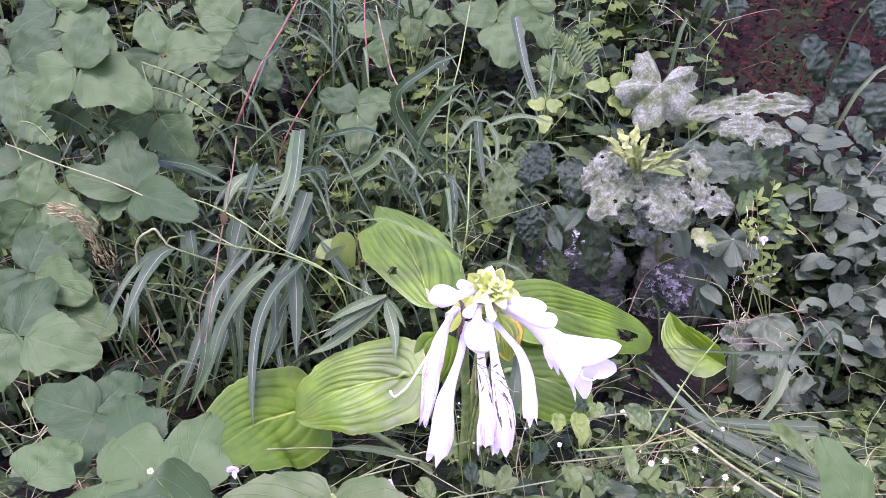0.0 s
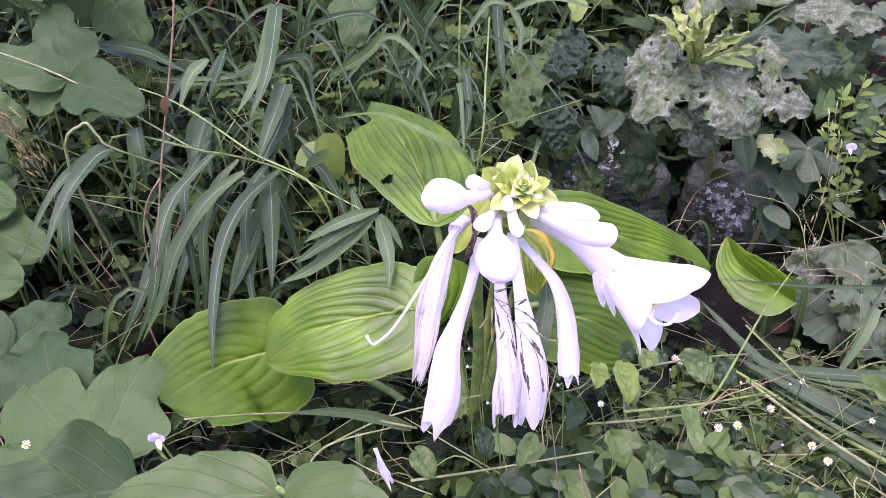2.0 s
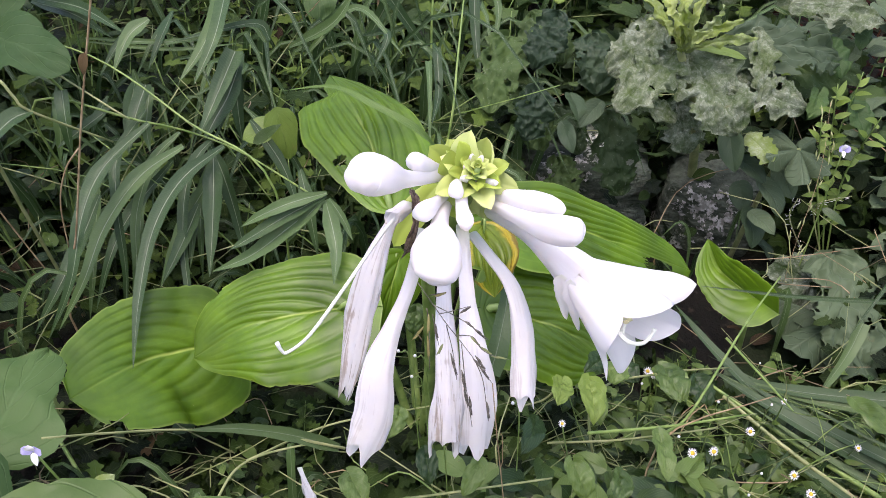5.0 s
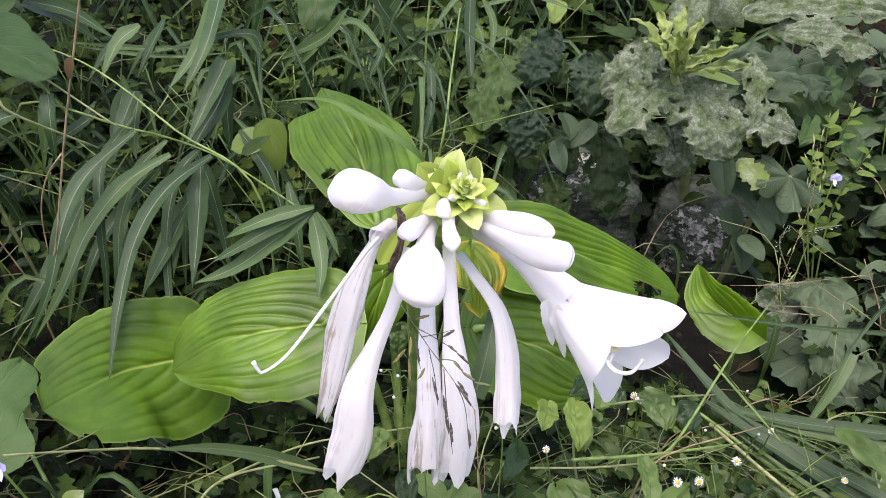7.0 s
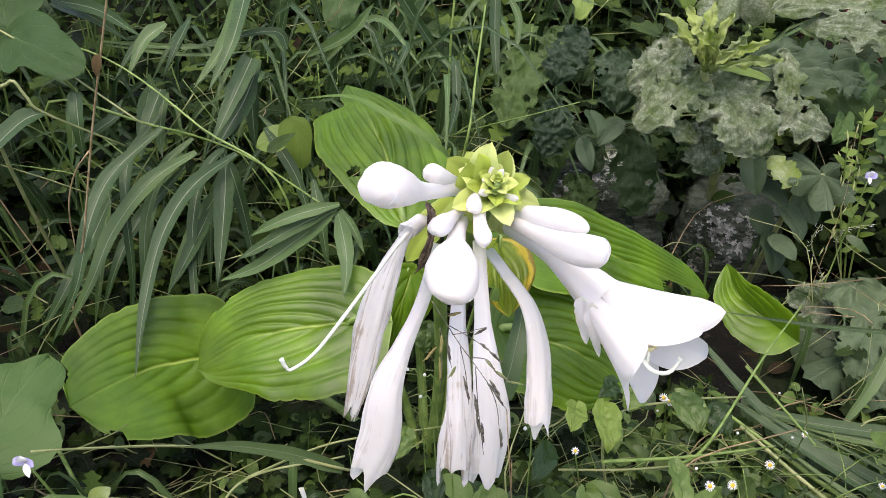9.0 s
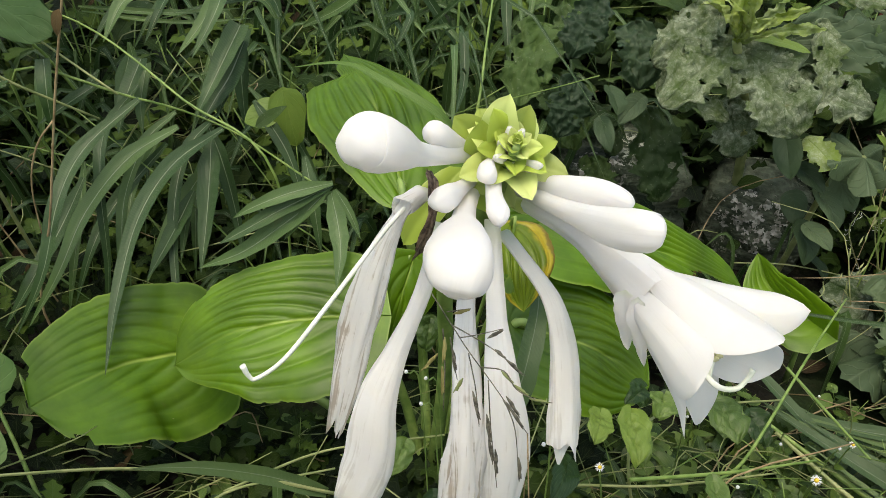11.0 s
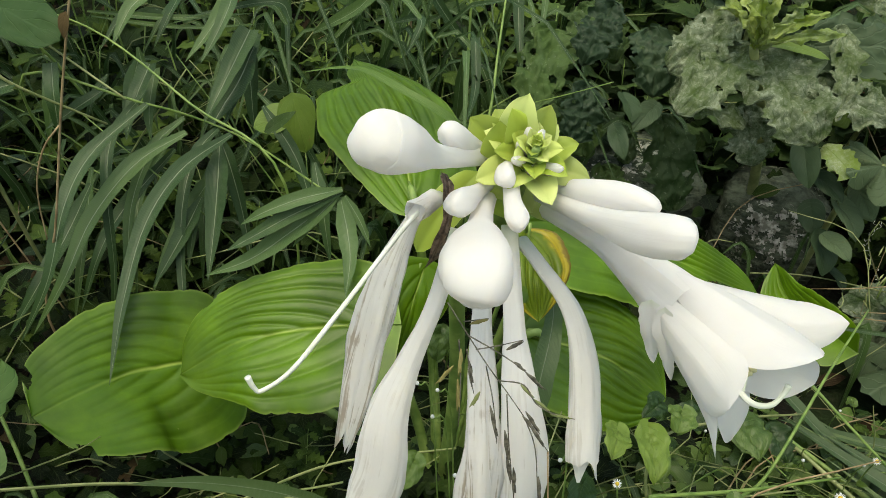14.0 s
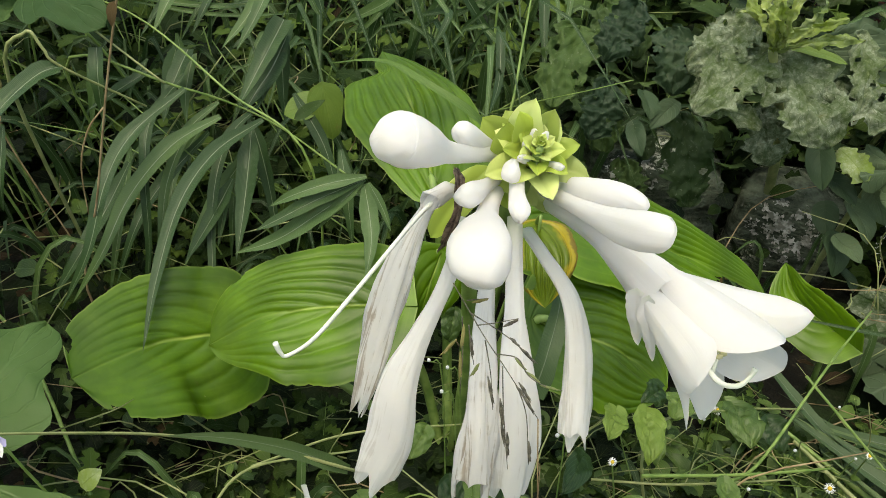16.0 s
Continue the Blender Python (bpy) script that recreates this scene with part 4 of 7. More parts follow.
clump = grass((-0.25, 1.2), "loose tuft of broad green grass blades with torn tips")
blade([(-0.227, 1.120, 0.274), (-0.237, 1.080, 0.244), (-0.253, 1.030, 0.200)], 0.025, clump, base=0.9)
blade([(-0.233, 1.150, 0.259), (-0.235, 1.110, 0.228), (-0.243, 1.060, 0.184)], 0.021, clump, base=0.9)
blade([(-0.336, 1.100, 0.232), (-0.340, 1.060, 0.203), (-0.341, 1.030, 0.170)], 0.019, clump, base=0.9)
blade([(-0.345, 1.130, 0.215), (-0.340, 1.090, 0.182), (-0.328, 1.060, 0.159)], 0.015, clump, base=0.9)
blade([(-0.318, 1.100, 0.313), (-0.337, 1.080, 0.298), (-0.349, 1.050, 0.264)], 0.019, clump)
blade([(-0.334, 1.130, 0.299), (-0.361, 1.110, 0.281), (-0.381, 1.080, 0.246)], 0.012, clump)
blade([(-0.246, 1.200, 0.353), (-0.242, 1.100, 0.300), (-0.258, 1.050, 0.255)], 0.019, clump, base=0.9)
blade([(-0.258, 1.230, 0.342), (-0.263, 1.130, 0.285), (-0.287, 1.080, 0.244)], 0.018, clump, base=0.9)
blade([(-0.203, 1.200, 0.262), (-0.224, 1.200, 0.283), (-0.315, 1.150, 0.269)], 0.013, clump)
blade([(-0.215, 1.230, 0.246), (-0.246, 1.230, 0.272), (-0.351, 1.180, 0.249)], 0.010, clump)
blade([(-0.327, 1.200, 0.293), (-0.329, 1.150, 0.272), (-0.338, 1.120, 0.242)], 0.012, clump)
blade([(-0.343, 1.230, 0.279), (-0.352, 1.180, 0.257), (-0.371, 1.150, 0.216)], 0.008, clump)
blade([(-0.424, 1.150, 0.267), (-0.322, 1.150, 0.269), (-0.248, 1.200, 0.267)], 0.008, clump)
blade([(-0.437, 1.180, 0.252), (-0.326, 1.180, 0.249), (-0.242, 1.230, 0.247)], 0.006, clump)
blade([(-0.506, 1.200, 0.299), (-0.422, 1.150, 0.306), (-0.349, 1.100, 0.294)], 0.019, clump)
blade([(-0.527, 1.230, 0.285), (-0.449, 1.180, 0.288), (-0.380, 1.130, 0.277)], 0.017, clump)

clump = grass((0.0, 1.3), "tall arching green grass blades behind the hosta")
blade([(0.013, 1.400, 0.166), (-0.097, 1.380, 0.339), (-0.030, 1.360, 0.420), (0.030, 1.340, 0.451)], 0.023, clump)
blade([(-0.114, 1.400, 0.177), (-0.061, 1.400, 0.275), (0.001, 1.360, 0.367), (0.039, 1.340, 0.400)], 0.022, clump)
blade([(0.013, 1.300, 0.232), (0.020, 1.250, 0.184), (0.014, 1.200, 0.156)], 0.013, clump, base=0.9)
blade([(0.151, 1.700, 0.449), (0.171, 1.600, 0.360), (0.204, 1.500, 0.279)], 0.022, clump, base=0.9)
blade([(0.081, 1.400, 0.305), (0.046, 1.400, 0.305), (0.002, 1.360, 0.249)], 0.012, clump)
blade([(0.081, 1.400, 0.305), (0.101, 1.380, 0.271), (0.097, 1.340, 0.216)], 0.012, clump)
blade([(0.080, 1.420, 0.287), (0.147, 1.420, 0.310), (0.221, 1.380, 0.304)], 0.012, clump)
blade([(0.062, 1.400, 0.305), (0.068, 1.360, 0.243), (0.081, 1.300, 0.174)], 0.017, clump, base=0.9)
blade([(-0.094, 1.300, 0.243), (-0.054, 1.250, 0.263), (-0.068, 1.220, 0.226)], 0.013, clump)
blade([(-0.181, 1.300, 0.207), (-0.103, 1.300, 0.282), (-0.027, 1.220, 0.243)], 0.013, clump)
blade([(-0.258, 1.400, 0.268), (-0.162, 1.360, 0.300), (-0.113, 1.300, 0.304)], 0.013, clump)
blade([(-0.202, 1.300, 0.219), (-0.130, 1.250, 0.273), (-0.098, 1.250, 0.317)], 0.019, clump)
tube("culm", [(0.02, 1.33, ground_z(0.02, 1.33)), (0.002, 1.360, 0.278), (0.028, 1.420, 0.427), (0.045, 1.480, 0.511)], [0.002, 0.0018, 0.0015, 0.0012], MAT_STEM, clump, segs=6, rings=16)
tube("culm", [(0.0, 1.25, ground_z(0.0, 1.25)), (0.038, 1.180, 0.149), (0.044, 1.240, 0.237), (0.048, 1.300, 0.313)], [0.002, 0.0018, 0.0016, 0.0012], MAT_STEM, clump, segs=6, rings=16)
tube("culm", [(-0.1, 1.4, ground_z(-0.1, 1.4)), (-0.084, 1.420, 0.297), (-0.112, 1.460, 0.394), (-0.139, 1.500, 0.506)], [0.002, 0.0018, 0.0015, 0.0012], MAT_DRYSTEM, clump, segs=6, rings=16)


over = grass((-0.02, 1.0), "one thin grass blade arching across a hosta leaf")
blade([(0.028, 0.950, 0.240), (0.008, 0.930, 0.272), (-0.039, 0.940, 0.292), (-0.086, 0.980, 0.292), (-0.150, 1.020, 0.267)], 0.009, over, MAT_FERN, base=0.9, up=(0, -0.5, 0.9))
tube("culm", [(0.02, 0.98, ground_z(0.02, 0.98)), (0.028, 0.950, 0.240)], [0.0014, 0.001], MAT_STEM, over, segs=5, rings=4)


def broad_tuft(x, y, n, seed, size=1.0):
    rng = random.Random(seed)
    tuft = grass((x, y), "tuft of arching green grass blades among weeds", "grass tufts")
    for k in range(n):
        o = V((x + rng.uniform(-0.03, 0.03), y + rng.uniform(-0.03, 0.03), 0))
        o.z = ground_z(o.x, o.y)
        th = rng.uniform(2.6, 6.8)
        d = V((math.cos(th), math.sin(th) * 0.8, 0)) * rng.uniform(0.10, 0.24) * size
        h = rng.uniform(0.20, 0.33) * size
        blade([o, o + d * 0.2 + V((0, 0, h * 0.7)), o + d * 0.6 + V((0, 0, h)), o + d * 1.15 + V((0, 0, h * rng.uniform(0.4, 0.75)))], rng.uniform(0.006, 0.013), tuft, nl=12)
    for k in range(2):
        o = V((x, y, ground_z(x, y)))
        d = V((rng.uniform(-0.35, 0.35), rng.uniform(-0.15, 0.1), 0))
        tube("culm", [o, o + d * 0.4 + V((0, 0, 0.17)), o + d + V((0, 0, rng.uniform(0.22, 0.32)))], [0.0015, 0.0013, 0.0008], MAT_STEM if k else MAT_PALESTEM, tuft, segs=5, rings=10)


for k, (x, y, n, f) in enumerate(((-0.36, 1.18, 8, 0.9), (-0.16, 1.25, 8, 0.85), (-0.30, 1.40, 8, 1.0), (-0.03, 1.50, 8, 1.1), (-0.52, 1.32, 7, 1.0), (0.12, 1.62, 9, 1.2),
                                  (-0.20, 1.62, 7, 1.1), (-0.47, 1.10, 6, 0.8), (0.05, 1.36, 6, 0.9), (0.28, 1.75, 7, 1.1), (-0.1, 1.85, 7, 1.2), (0.0, 1.22, 5, 0.7))):
    broad_tuft(x, y, n, 950 + k, f)

tangle = grass((-0.3, 1.1), "tangle of thin pale grass culms lying slantwise", "grass tufts")
rng = random.Random(77)
for k in range(16):
    x, y = rng.uniform(-0.55, -0.02), rng.uniform(1.02, 1.35)
    o = V((x, y, ground_z(x, y)))
    d = V((rng.choice((-1, -1, 1)) * rng.uniform(0.15, 0.45), rng.uniform(-0.15, 0.05), 0))
    tube("culm", [o, o + d * 0.35 + V((0, 0, rng.uniform(0.12, 0.2))), o + d + V((0, 0, rng.uniform(0.16, 0.33)))], [0.0013, 0.0011, 0.0007], MAT_PALESTEM if k % 2 else MAT_STEM, tangle, segs=5, rings=10)


# ---- strap-leaved sedge lying over the ground ----
sedge = thing("sedge_clump", (0.62, 0.72, ground_z(0.62, 0.72)), "flattened clump of long grey-green strap leaves", "grass")
for a, b, c, wd in (
        ((0.428, 0.860, -0.017), (0.369, 0.920, 0.015), (0.325, 0.970, 0.044), 0.014),
        ((0.555, 0.840, 0.027), (0.450, 0.870, 0.006), (0.367, 0.910, -0.012), 0.016),
        ((0.554, 0.830, 0.016), (0.460, 0.860, 0.004), (0.386, 0.900, -0.006), 0.012),
        ((0.533, 0.760, -0.015), (0.439, 0.830, -0.003), (0.364, 0.900, 0.001), 0.018),
        ((0.532, 0.770, -0.001), (0.457, 0.830, -0.001), (0.394, 0.890, 0.000), 0.014),
        ((0.491, 0.700, -0.011), (0.455, 0.760, -0.023), (0.413, 0.810, -0.023), 0.012),
        ((0.524, 0.740, -0.017), (0.463, 0.790, -0.014), (0.393, 0.860, -0.006), 0.008)):
    blade([a, b, c], wd, sedge, MAT_SEDGE, (0.1, -0.5, 0.85), base=0.9)
rng = random.Random(5)
for k in range(9):
    a, c = V((0.535, 0.770, -0.010)), V((0.365, 0.900, -0.003))
    off = V((0, rng.uniform(-0.03, 0.03), rng.uniform(-0.012, 0.006)))
    mid = a.lerp(c, rng.uniform(0.4, 0.6)) + off
    blade([a + off, mid, a.lerp(c, rng.uniform(0.75, 1.02)) + off], rng.uniform(0.002, 0.006), sedge, MAT_STRAW if k == 4 else MAT_SEDGE, (0.1, -0.5, 0.85), base=0.9)
tube("culm", [(0.511, 0.720, -0.010), (0.443, 0.820, -0.027), (0.365, 0.890, -0.013)], [0.0032, 0.003, 0.002], MAT_STEM, sedge, segs=8, rings=16)
tube("culm", [(0.503, 0.700, -0.014), (0.434, 0.800, -0.023), (0.371, 0.870, -0.009)], [0.0022, 0.0025, 0.002], MAT_PALESTEM, sedge, segs=8, rings=16)
blade([(0.610, 0.980, 0.058), (0.475, 0.970, 0.065), (0.339, 0.950, 0.087)], 0.006, sedge, MAT_SEDGE, base=0.9)
blade([(0.547, 0.950, 0.047), (0.524, 0.920, 0.019), (0.468, 0.860, -0.000)], 0.017, sedge, MAT_SEDGE, base=0.9)


# ---- kudzu ----
def vine(name, at, label, group="kudzu vines"):
    return thing(name, (at[0], at[1], ground_z(at[0], at[1])), label, "vine", group)


def kudzu_leaflet(owner, base, tip, width, seed, up=EYEWARD, prof=None, arch=0.06, material=None):
    return leaf_at("leaflet", base, tip, width, prof or KUDZU, material or MAT_KUDZU, owner, up, nl=20, nv=5, heart=0.05, arch=arch,
                   fold=0.05, wave=0.03, seed=seed, nick=0.15, crumple=0.05)


def trifoliate(owner, centre, reach, size, roll, seed, up=EYEWARD, root=None, material=None):
    """Three leaflets round the end of one leaf stalk; roll turns the end leaflet from straight down, in degrees."""
    rng = random.Random(seed)
    c, up = V(centre), V(up).normalized()
    down = (V((0, 0, -1)) - up * V((0, 0, -1)).dot(up)).normalized()
    for k, (turn, prof, f) in enumerate(((0, KUDZU, 1.0), (105, KUDZU_SIDE, 0.9), (-105, KUDZU_SIDE, 0.9))):
        q = Matrix.Rotation(radians(roll + turn + rng.uniform(-12, 12)), 3, up)
        way = q @ down
        lean = up * rng.uniform(-0.3, 0.1)
        base = c + way * (0.018 if k == 0 else 0.003)
        kudzu_leaflet(owner, base, base + (way + lean) * size * f, size * f * rng.uniform(0.85, 1.05), seed * 3 + k, up + V((rng.uniform(-0.5, 0.5), 0, rng.uniform(-0.35, 0.35))), prof, material=material)
    root = V(root) if root else V((c.x + rng.uniform(-0.1, 0.1), c.y + 0.08, ground_z(c.x, c.y + 0.08)))
    tube("leaf_stalk", [root, c.lerp(root, 0.4) + V((0, 0.03, 0.04)), c - up * 0.004], [0.002, 0.0016, 0.0012], MAT_STEM, owner, segs=6, rings=10)


near = vine("kudzu_vine", (-0.30, 0.62), "kudzu vine with large smooth matte green leaves")
# large leaflets close to the path
kudzu_leaflet(near, (-0.092, 0.460, 0.270), (-0.200, 0.447, 0.260), 0.062, 201, (0.0, -0.35, 0.95), HEART, arch=0.08, material=MAT_BEANLEAF)
kudzu_leaflet(near, (-0.087, 0.460, 0.270), (-0.008, 0.430, 0.276), 0.056, 202, (0.05, -0.35, 0.95), HEART, arch=0.08, material=MAT_BEANLEAF)
tube("leaf_stalk", [(-0.02, 0.62, ground_z(-0.02, 0.62)), (-0.05, 0.52, 0.12), (-0.088, 0.460, 0.278)], [0.002, 0.0018, 0.0016], MAT_STEM, near, segs=6, rings=10)
kudzu_leaflet(near, (-0.291, 0.600, 0.140), (-0.281, 0.700, 0.162), 0.092, 204, (0.1, -0.6, 0.8), KUDZU_SIDE)
kudzu_leaflet(near, (-0.361, 0.665, 0.129), (-0.410, 0.750, 0.145), 0.085, 205, (0.0, -0.6, 0.8), KUDZU_SIDE)
kudzu_leaflet(near, (-0.394, 0.680, 0.133), (-0.303, 0.600, 0.124), 0.085, 206, (0.1, -0.5, 0.85))
kudzu_leaflet(near, (-0.235, 0.545, 0.163), (-0.350, 0.500, 0.186), 0.100, 207, (0.0, -0.5, 0.85), KUDZU_SIDE)
kudzu_leaflet(near, (-0.379, 0.610, 0.131), (-0.375, 0.530, 0.138), 0.095, 208, (-0.1, -0.5, 0.85))
kudzu_leaflet(near, (-0.446, 0.730, 0.133), (-0.538, 0.760, 0.134), 0.085, 209, (-0.1, -0.6, 0.8))
kudzu_leaflet(near, (-0.445, 0.735, 0.131), (-0.412, 0.800, 0.145), 0.078, 210, (0.1, -0.6, 0.8), KUDZU_SIDE)
kudzu_leaflet(near, (-0.441, 0.720, 0.136), (-0.447, 0.650, 0.107), 0.090, 211, (0.0, -0.55, 0.85))
kudzu_leaflet(near, (-0.459, 0.600, 0.146), (-0.433, 0.660, 0.150), 0.090, 212, (0.0, -0.55, 0.85))
kudzu_leaflet(near, (-0.294, 0.570, 0.147), (-0.271, 0.600, 0.122), 0.060, 213, (0.0, -0.4, 0.9))
trifoliate(near, (-0.591, 0.840, 0.178), 0, 0.105, 75, 214, (0.0, -0.6, 0.75))
trifoliate(near, (-0.628, 0.960, 0.210), 0, 0.10, 80, 215, (0.0, -0.6, 0.75))
trifoliate(near, (-0.581, 0.930, 0.164), 0, 0.085, 60, 216, (0.0, -0.6, 0.75))
tube("runner", [(-0.05, 0.62, ground_z(-0.05, 0.62)), (-0.2, 0.62, 0.0), (-0.45, 0.85, 0.0), (-0.75, 1.0, 0.05)], [0.002, 0.002, 0.0016], MAT_STEM, near, segs=6, rings=30)

side = vine("kudzu_vine", (-0.50, 1.12), "kudzu vine with three-lobed green leaves climbing over grass")
kudzu_leaflet(side, (-0.484, 1.060, 0.297), (-0.365, 0.990, 0.288), 0.082, 221, (0.2, -0.75, 0.65))
kudzu_leaflet(side, (-0.496, 1.070, 0.297), (-0.602, 1.078, 0.322), 0.078, 222, (0.0, -0.75, 0.7), KUDZU_SIDE)
kudzu_leaflet(side, (-0.490, 1.070, 0.303), (-0.525, 1.140, 0.371), 0.090, 223, (0.0, -0.85, 0.6), KUDZU_SIDE)
kudzu_leaflet(side, (-0.525, 1.085, 0.290), (-0.530, 1.045, 0.252), 0.060, 224, (0.0, -0.8, 0.6))
tube("leaf_stalk", [(-0.35, 1.2, ground_z(-0.35, 1.2)), (-0.45, 1.14, 0.18), (-0.487, 1.065, 0.298)], [0.002, 0.0018, 0.0016], MAT_STEM, side, segs=6, rings=10)
tube("runner", [(-0.317, 1.000, 0.231), (-0.481, 1.050, 0.302), (-0.599, 1.060, 0.345), (-0.695, 1.100, 0.362)], [0.0012, 0.0012, 0.0009], MAT_PALESTEM, side, segs=6, rings=20)
trifoliate(side, (-0.588, 1.160, 0.470), 0, 0.115, 60, 225, (0.0, -0.75, 0.6))
trifoliate(side, (-0.712, 1.200, 0.462), 0, 0.11, 20, 226, (0.0, -0.75, 0.6))
trifoliate(side, (-0.503, 1.240, 0.373), 0, 0.10, 40, 227, (0.0, -0.75, 0.6))
trifoliate(side, (-0.526, 1.350, 0.446), 0, 0.10, 85, 228, (0.0, -0.7, 0.6))
trifoliate(side, (-0.694, 1.350, 0.525), 0, 0.11, 50, 229, (0.0, -0.75, 0.6))
trifoliate(side, (-0.647, 1.050, 0.277), 0, 0.085, 65, 230, (0.0, -0.75, 0.6))
trifoliate(side, (-0.721, 1.150, 0.298), 0, 0.09, 0, 231, (0.0, -0.75, 0.6))
trifoliate(side, (-0.599, 1.000, 0.228), 0, 0.075, 30, 232, (0.0, -0.7, 0.6))

back = vine("kudzu_vine", (-0.25, 1.75), "kudzu vine with broad green leaves trailing over the bank")
trifoliate(back, (-0.189, 1.500, 0.305), 0, 0.095, 0, 241, (0.0, -0.7, 0.6))
trifoliate(back, (-0.446, 1.600, 0.447), 0, 0.115, -10, 242, (0.0, -0.7, 0.6))
trifoliate(back, (-0.415, 1.550, 0.400), 0, 0.085, 30, 243, (0.0, -0.7, 0.6))
trifoliate(back, (0.117, 1.800, 0.430), 0, 0.12, 0, 244, (0.0, -0.7, 0.6))
trifoliate(back, (0.200, 1.850, 0.447), 0, 0.10, 30, 245, (0.0, -0.7, 0.6))
trifoliate(back, (-0.174, 1.750, 0.400), 0, 0.07, 10, 246, (0.0, -0.7, 0.6))
trifoliate(back, (-0.061, 1.900, 0.417), 0, 0.08, -30, 247, (0.0, -0.7, 0.6))
trifoliate(back, (0.350, 1.560, 0.329), 0, 0.055, 20, 248, (0.0, -0.75, 0.6), material=MAT_PALELEAF)
trifoliate(back, (0.204, 1.480, 0.309), 0, 0.04, 0, 249, (0.0, -0.75, 0.6), material=MAT_PALELEAF)

small = vine("seedling_vine", (-0.17, 1.18), "small pale green heart-leaved seedling among grass", "")
leaf_at("leaflet", (-0.178, 1.060, 0.203), (-0.208, 1.050, 0.190), 0.036, HEART, MAT_PALELEAF, small, (-0.5, -0.7, 0.5), nl=14, nv=4, heart=0.30, arch=0.02, seed=301)
leaf_at("leaflet", (-0.166, 1.060, 0.223), (-0.152, 1.050, 0.167), 0.042, KUDZU, MAT_PALELEAF, small, (0.35, -0.9, 0.3), nl=14, nv=4, heart=0.12, arch=0.02, seed=302)
# This leaflet lies in shadow; the darker leaf material stands in for it.
leaf_at("leaflet", (-0.190, 1.030, 0.196), (-0.152, 1.020, 0.227), 0.014, LANCE, MAT_DARKLEAF, small, nl=10, nv=3, arch=0.02, seed=303)
tube("stem", [(-0.17, 1.18, ground_z(-0.17, 1.18)), (-0.208, 1.150, 0.166)], [0.0015, 0.0012], MAT_STEM, small, segs=6, rings=6)


# ---- mildewed squash ----
squash = thing("squash_plant", (0.48, 1.42, ground_z(0.48, 1.42)), "squash plant with large lobed leaves grey with powdery mildew", "plant")


def squash_leaf(centre, tip, radius, seed, up=EYEWARD, lobes=5, deep=0.36, material=None, wave=0.14):
    me = mesh_of("leaf", *fan_shape(radius * 0.9, lobes, deep, 0.05, 8, 0.22, wave, seed))
    ob = part("leaf", me, material or MAT_MILDEW, squash, aim(centre, tip, up))
    c = V(centre)
    tube("petiole", [c, c + V((0, 0.05, -0.05)), (c.x * 0.8 + 0.1, c.y + 0.10, ground_z(c.x, c.y + 0.1))], [0.003, 0.004, 0.005], MAT_PALESTEM, squash, segs=8, rings=10)
    return ob


def long_squash_leaf(base, tip, width, seed, up, material=None, lobes=3.3):
    return leaf_at("leaf", base, tip, width, ragged(0.40, 0.45, seed * 0.37, lobes, 0.34), material or MAT_MILDEW, squash, up, nl=70, nv=9, heart=0.06, arch=0.12, fold=0.12,
                   wave=0.07, ridge=0.012, ribs=4, seed=seed, nick=0.5, crumple=0.10, holes=((0.35, 0.55, 0.03, 0.12), (0.62, -0.5, 0.04, 0.14), (0.5, 0.85, 0.05, 0.12)))


long_squash_leaf((0.344, 1.220, 0.271), (0.413, 1.140, 0.196), 0.112, 441, (-0.1, -0.8, 0.6))
long_squash_leaf((0.336, 1.220, 0.271), (0.253, 1.150, 0.213), 0.085, 442, (-0.3, -0.8, 0.5))
long_squash_leaf((0.317, 1.240, 0.301), (0.244, 1.200, 0.243), 0.080, 443, (-0.5, -0.8, 0.3))
long_squash_leaf((0.410, 1.260, 0.270), (0.592, 1.300, 0.250), 0.110, 444, (0.1, -0.7, 0.7), MAT_GREYLEAF)
long_squash_leaf((0.415, 1.240, 0.217), (0.517, 1.200, 0.212), 0.080, 445, (0.0, -0.7, 0.7))
long_squash_leaf((0.359, 1.250, 0.194), (0.371, 1.200, 0.133), 0.085, 446, (0.0, -0.9, 0.4))
long_squash_leaf((0.448, 1.300, 0.266), (0.430, 1.220, 0.216), 0.09, 447, (0.0, -0.9, 0.4))
long_squash_leaf((0.259, 1.200, 0.209), (0.343, 1.180, 0.192), 0.045, 448, (0.0, -0.6, 0.8))
long_squash_leaf((0.488, 1.420, 0.312), (0.719, 1.420, 0.333), 0.075, 449, (0.0, -0.7, 0.7))
long_squash_leaf((0.524, 1.400, 0.290), (0.674, 1.380, 0.281), 0.07, 450, (0.0, -0.6, 0.8))
squash_leaf((0.446, 1.520, 0.347), (0.407, 1.460, 0.269), 0.11, 407, (-0.1, -0.8, 0.6))
squash_leaf((0.581, 1.050, -0.032), (0.592, 0.980, -0.040), 0.10, 408, (0.1, -0.7, 0.7), material=MAT_GREYLEAF)
squash_leaf((0.572, 1.120, -0.017), (0.522, 1.080, -0.031), 0.07, 409, (0.0, -0.7, 0.7))
squash_leaf((0.638, 1.420, 0.200), (0.666, 1.360, 0.126), 0.08, 413, (0.0, -0.8, 0.55), material=MAT_DARKLEAF)
squash_leaf((0.517, 1.180, 0.160), (0.515, 1.130, 0.137), 0.062, 414, (0.1, -0.75, 0.6), lobes=5, material=MAT_GREYLEAF, deep=0.62)
long_squash_leaf((0.446, 1.260, 0.294), (0.455, 1.200, 0.212), 0.055, 471, (0.2, -0.9, 0.4), None, 4.2)
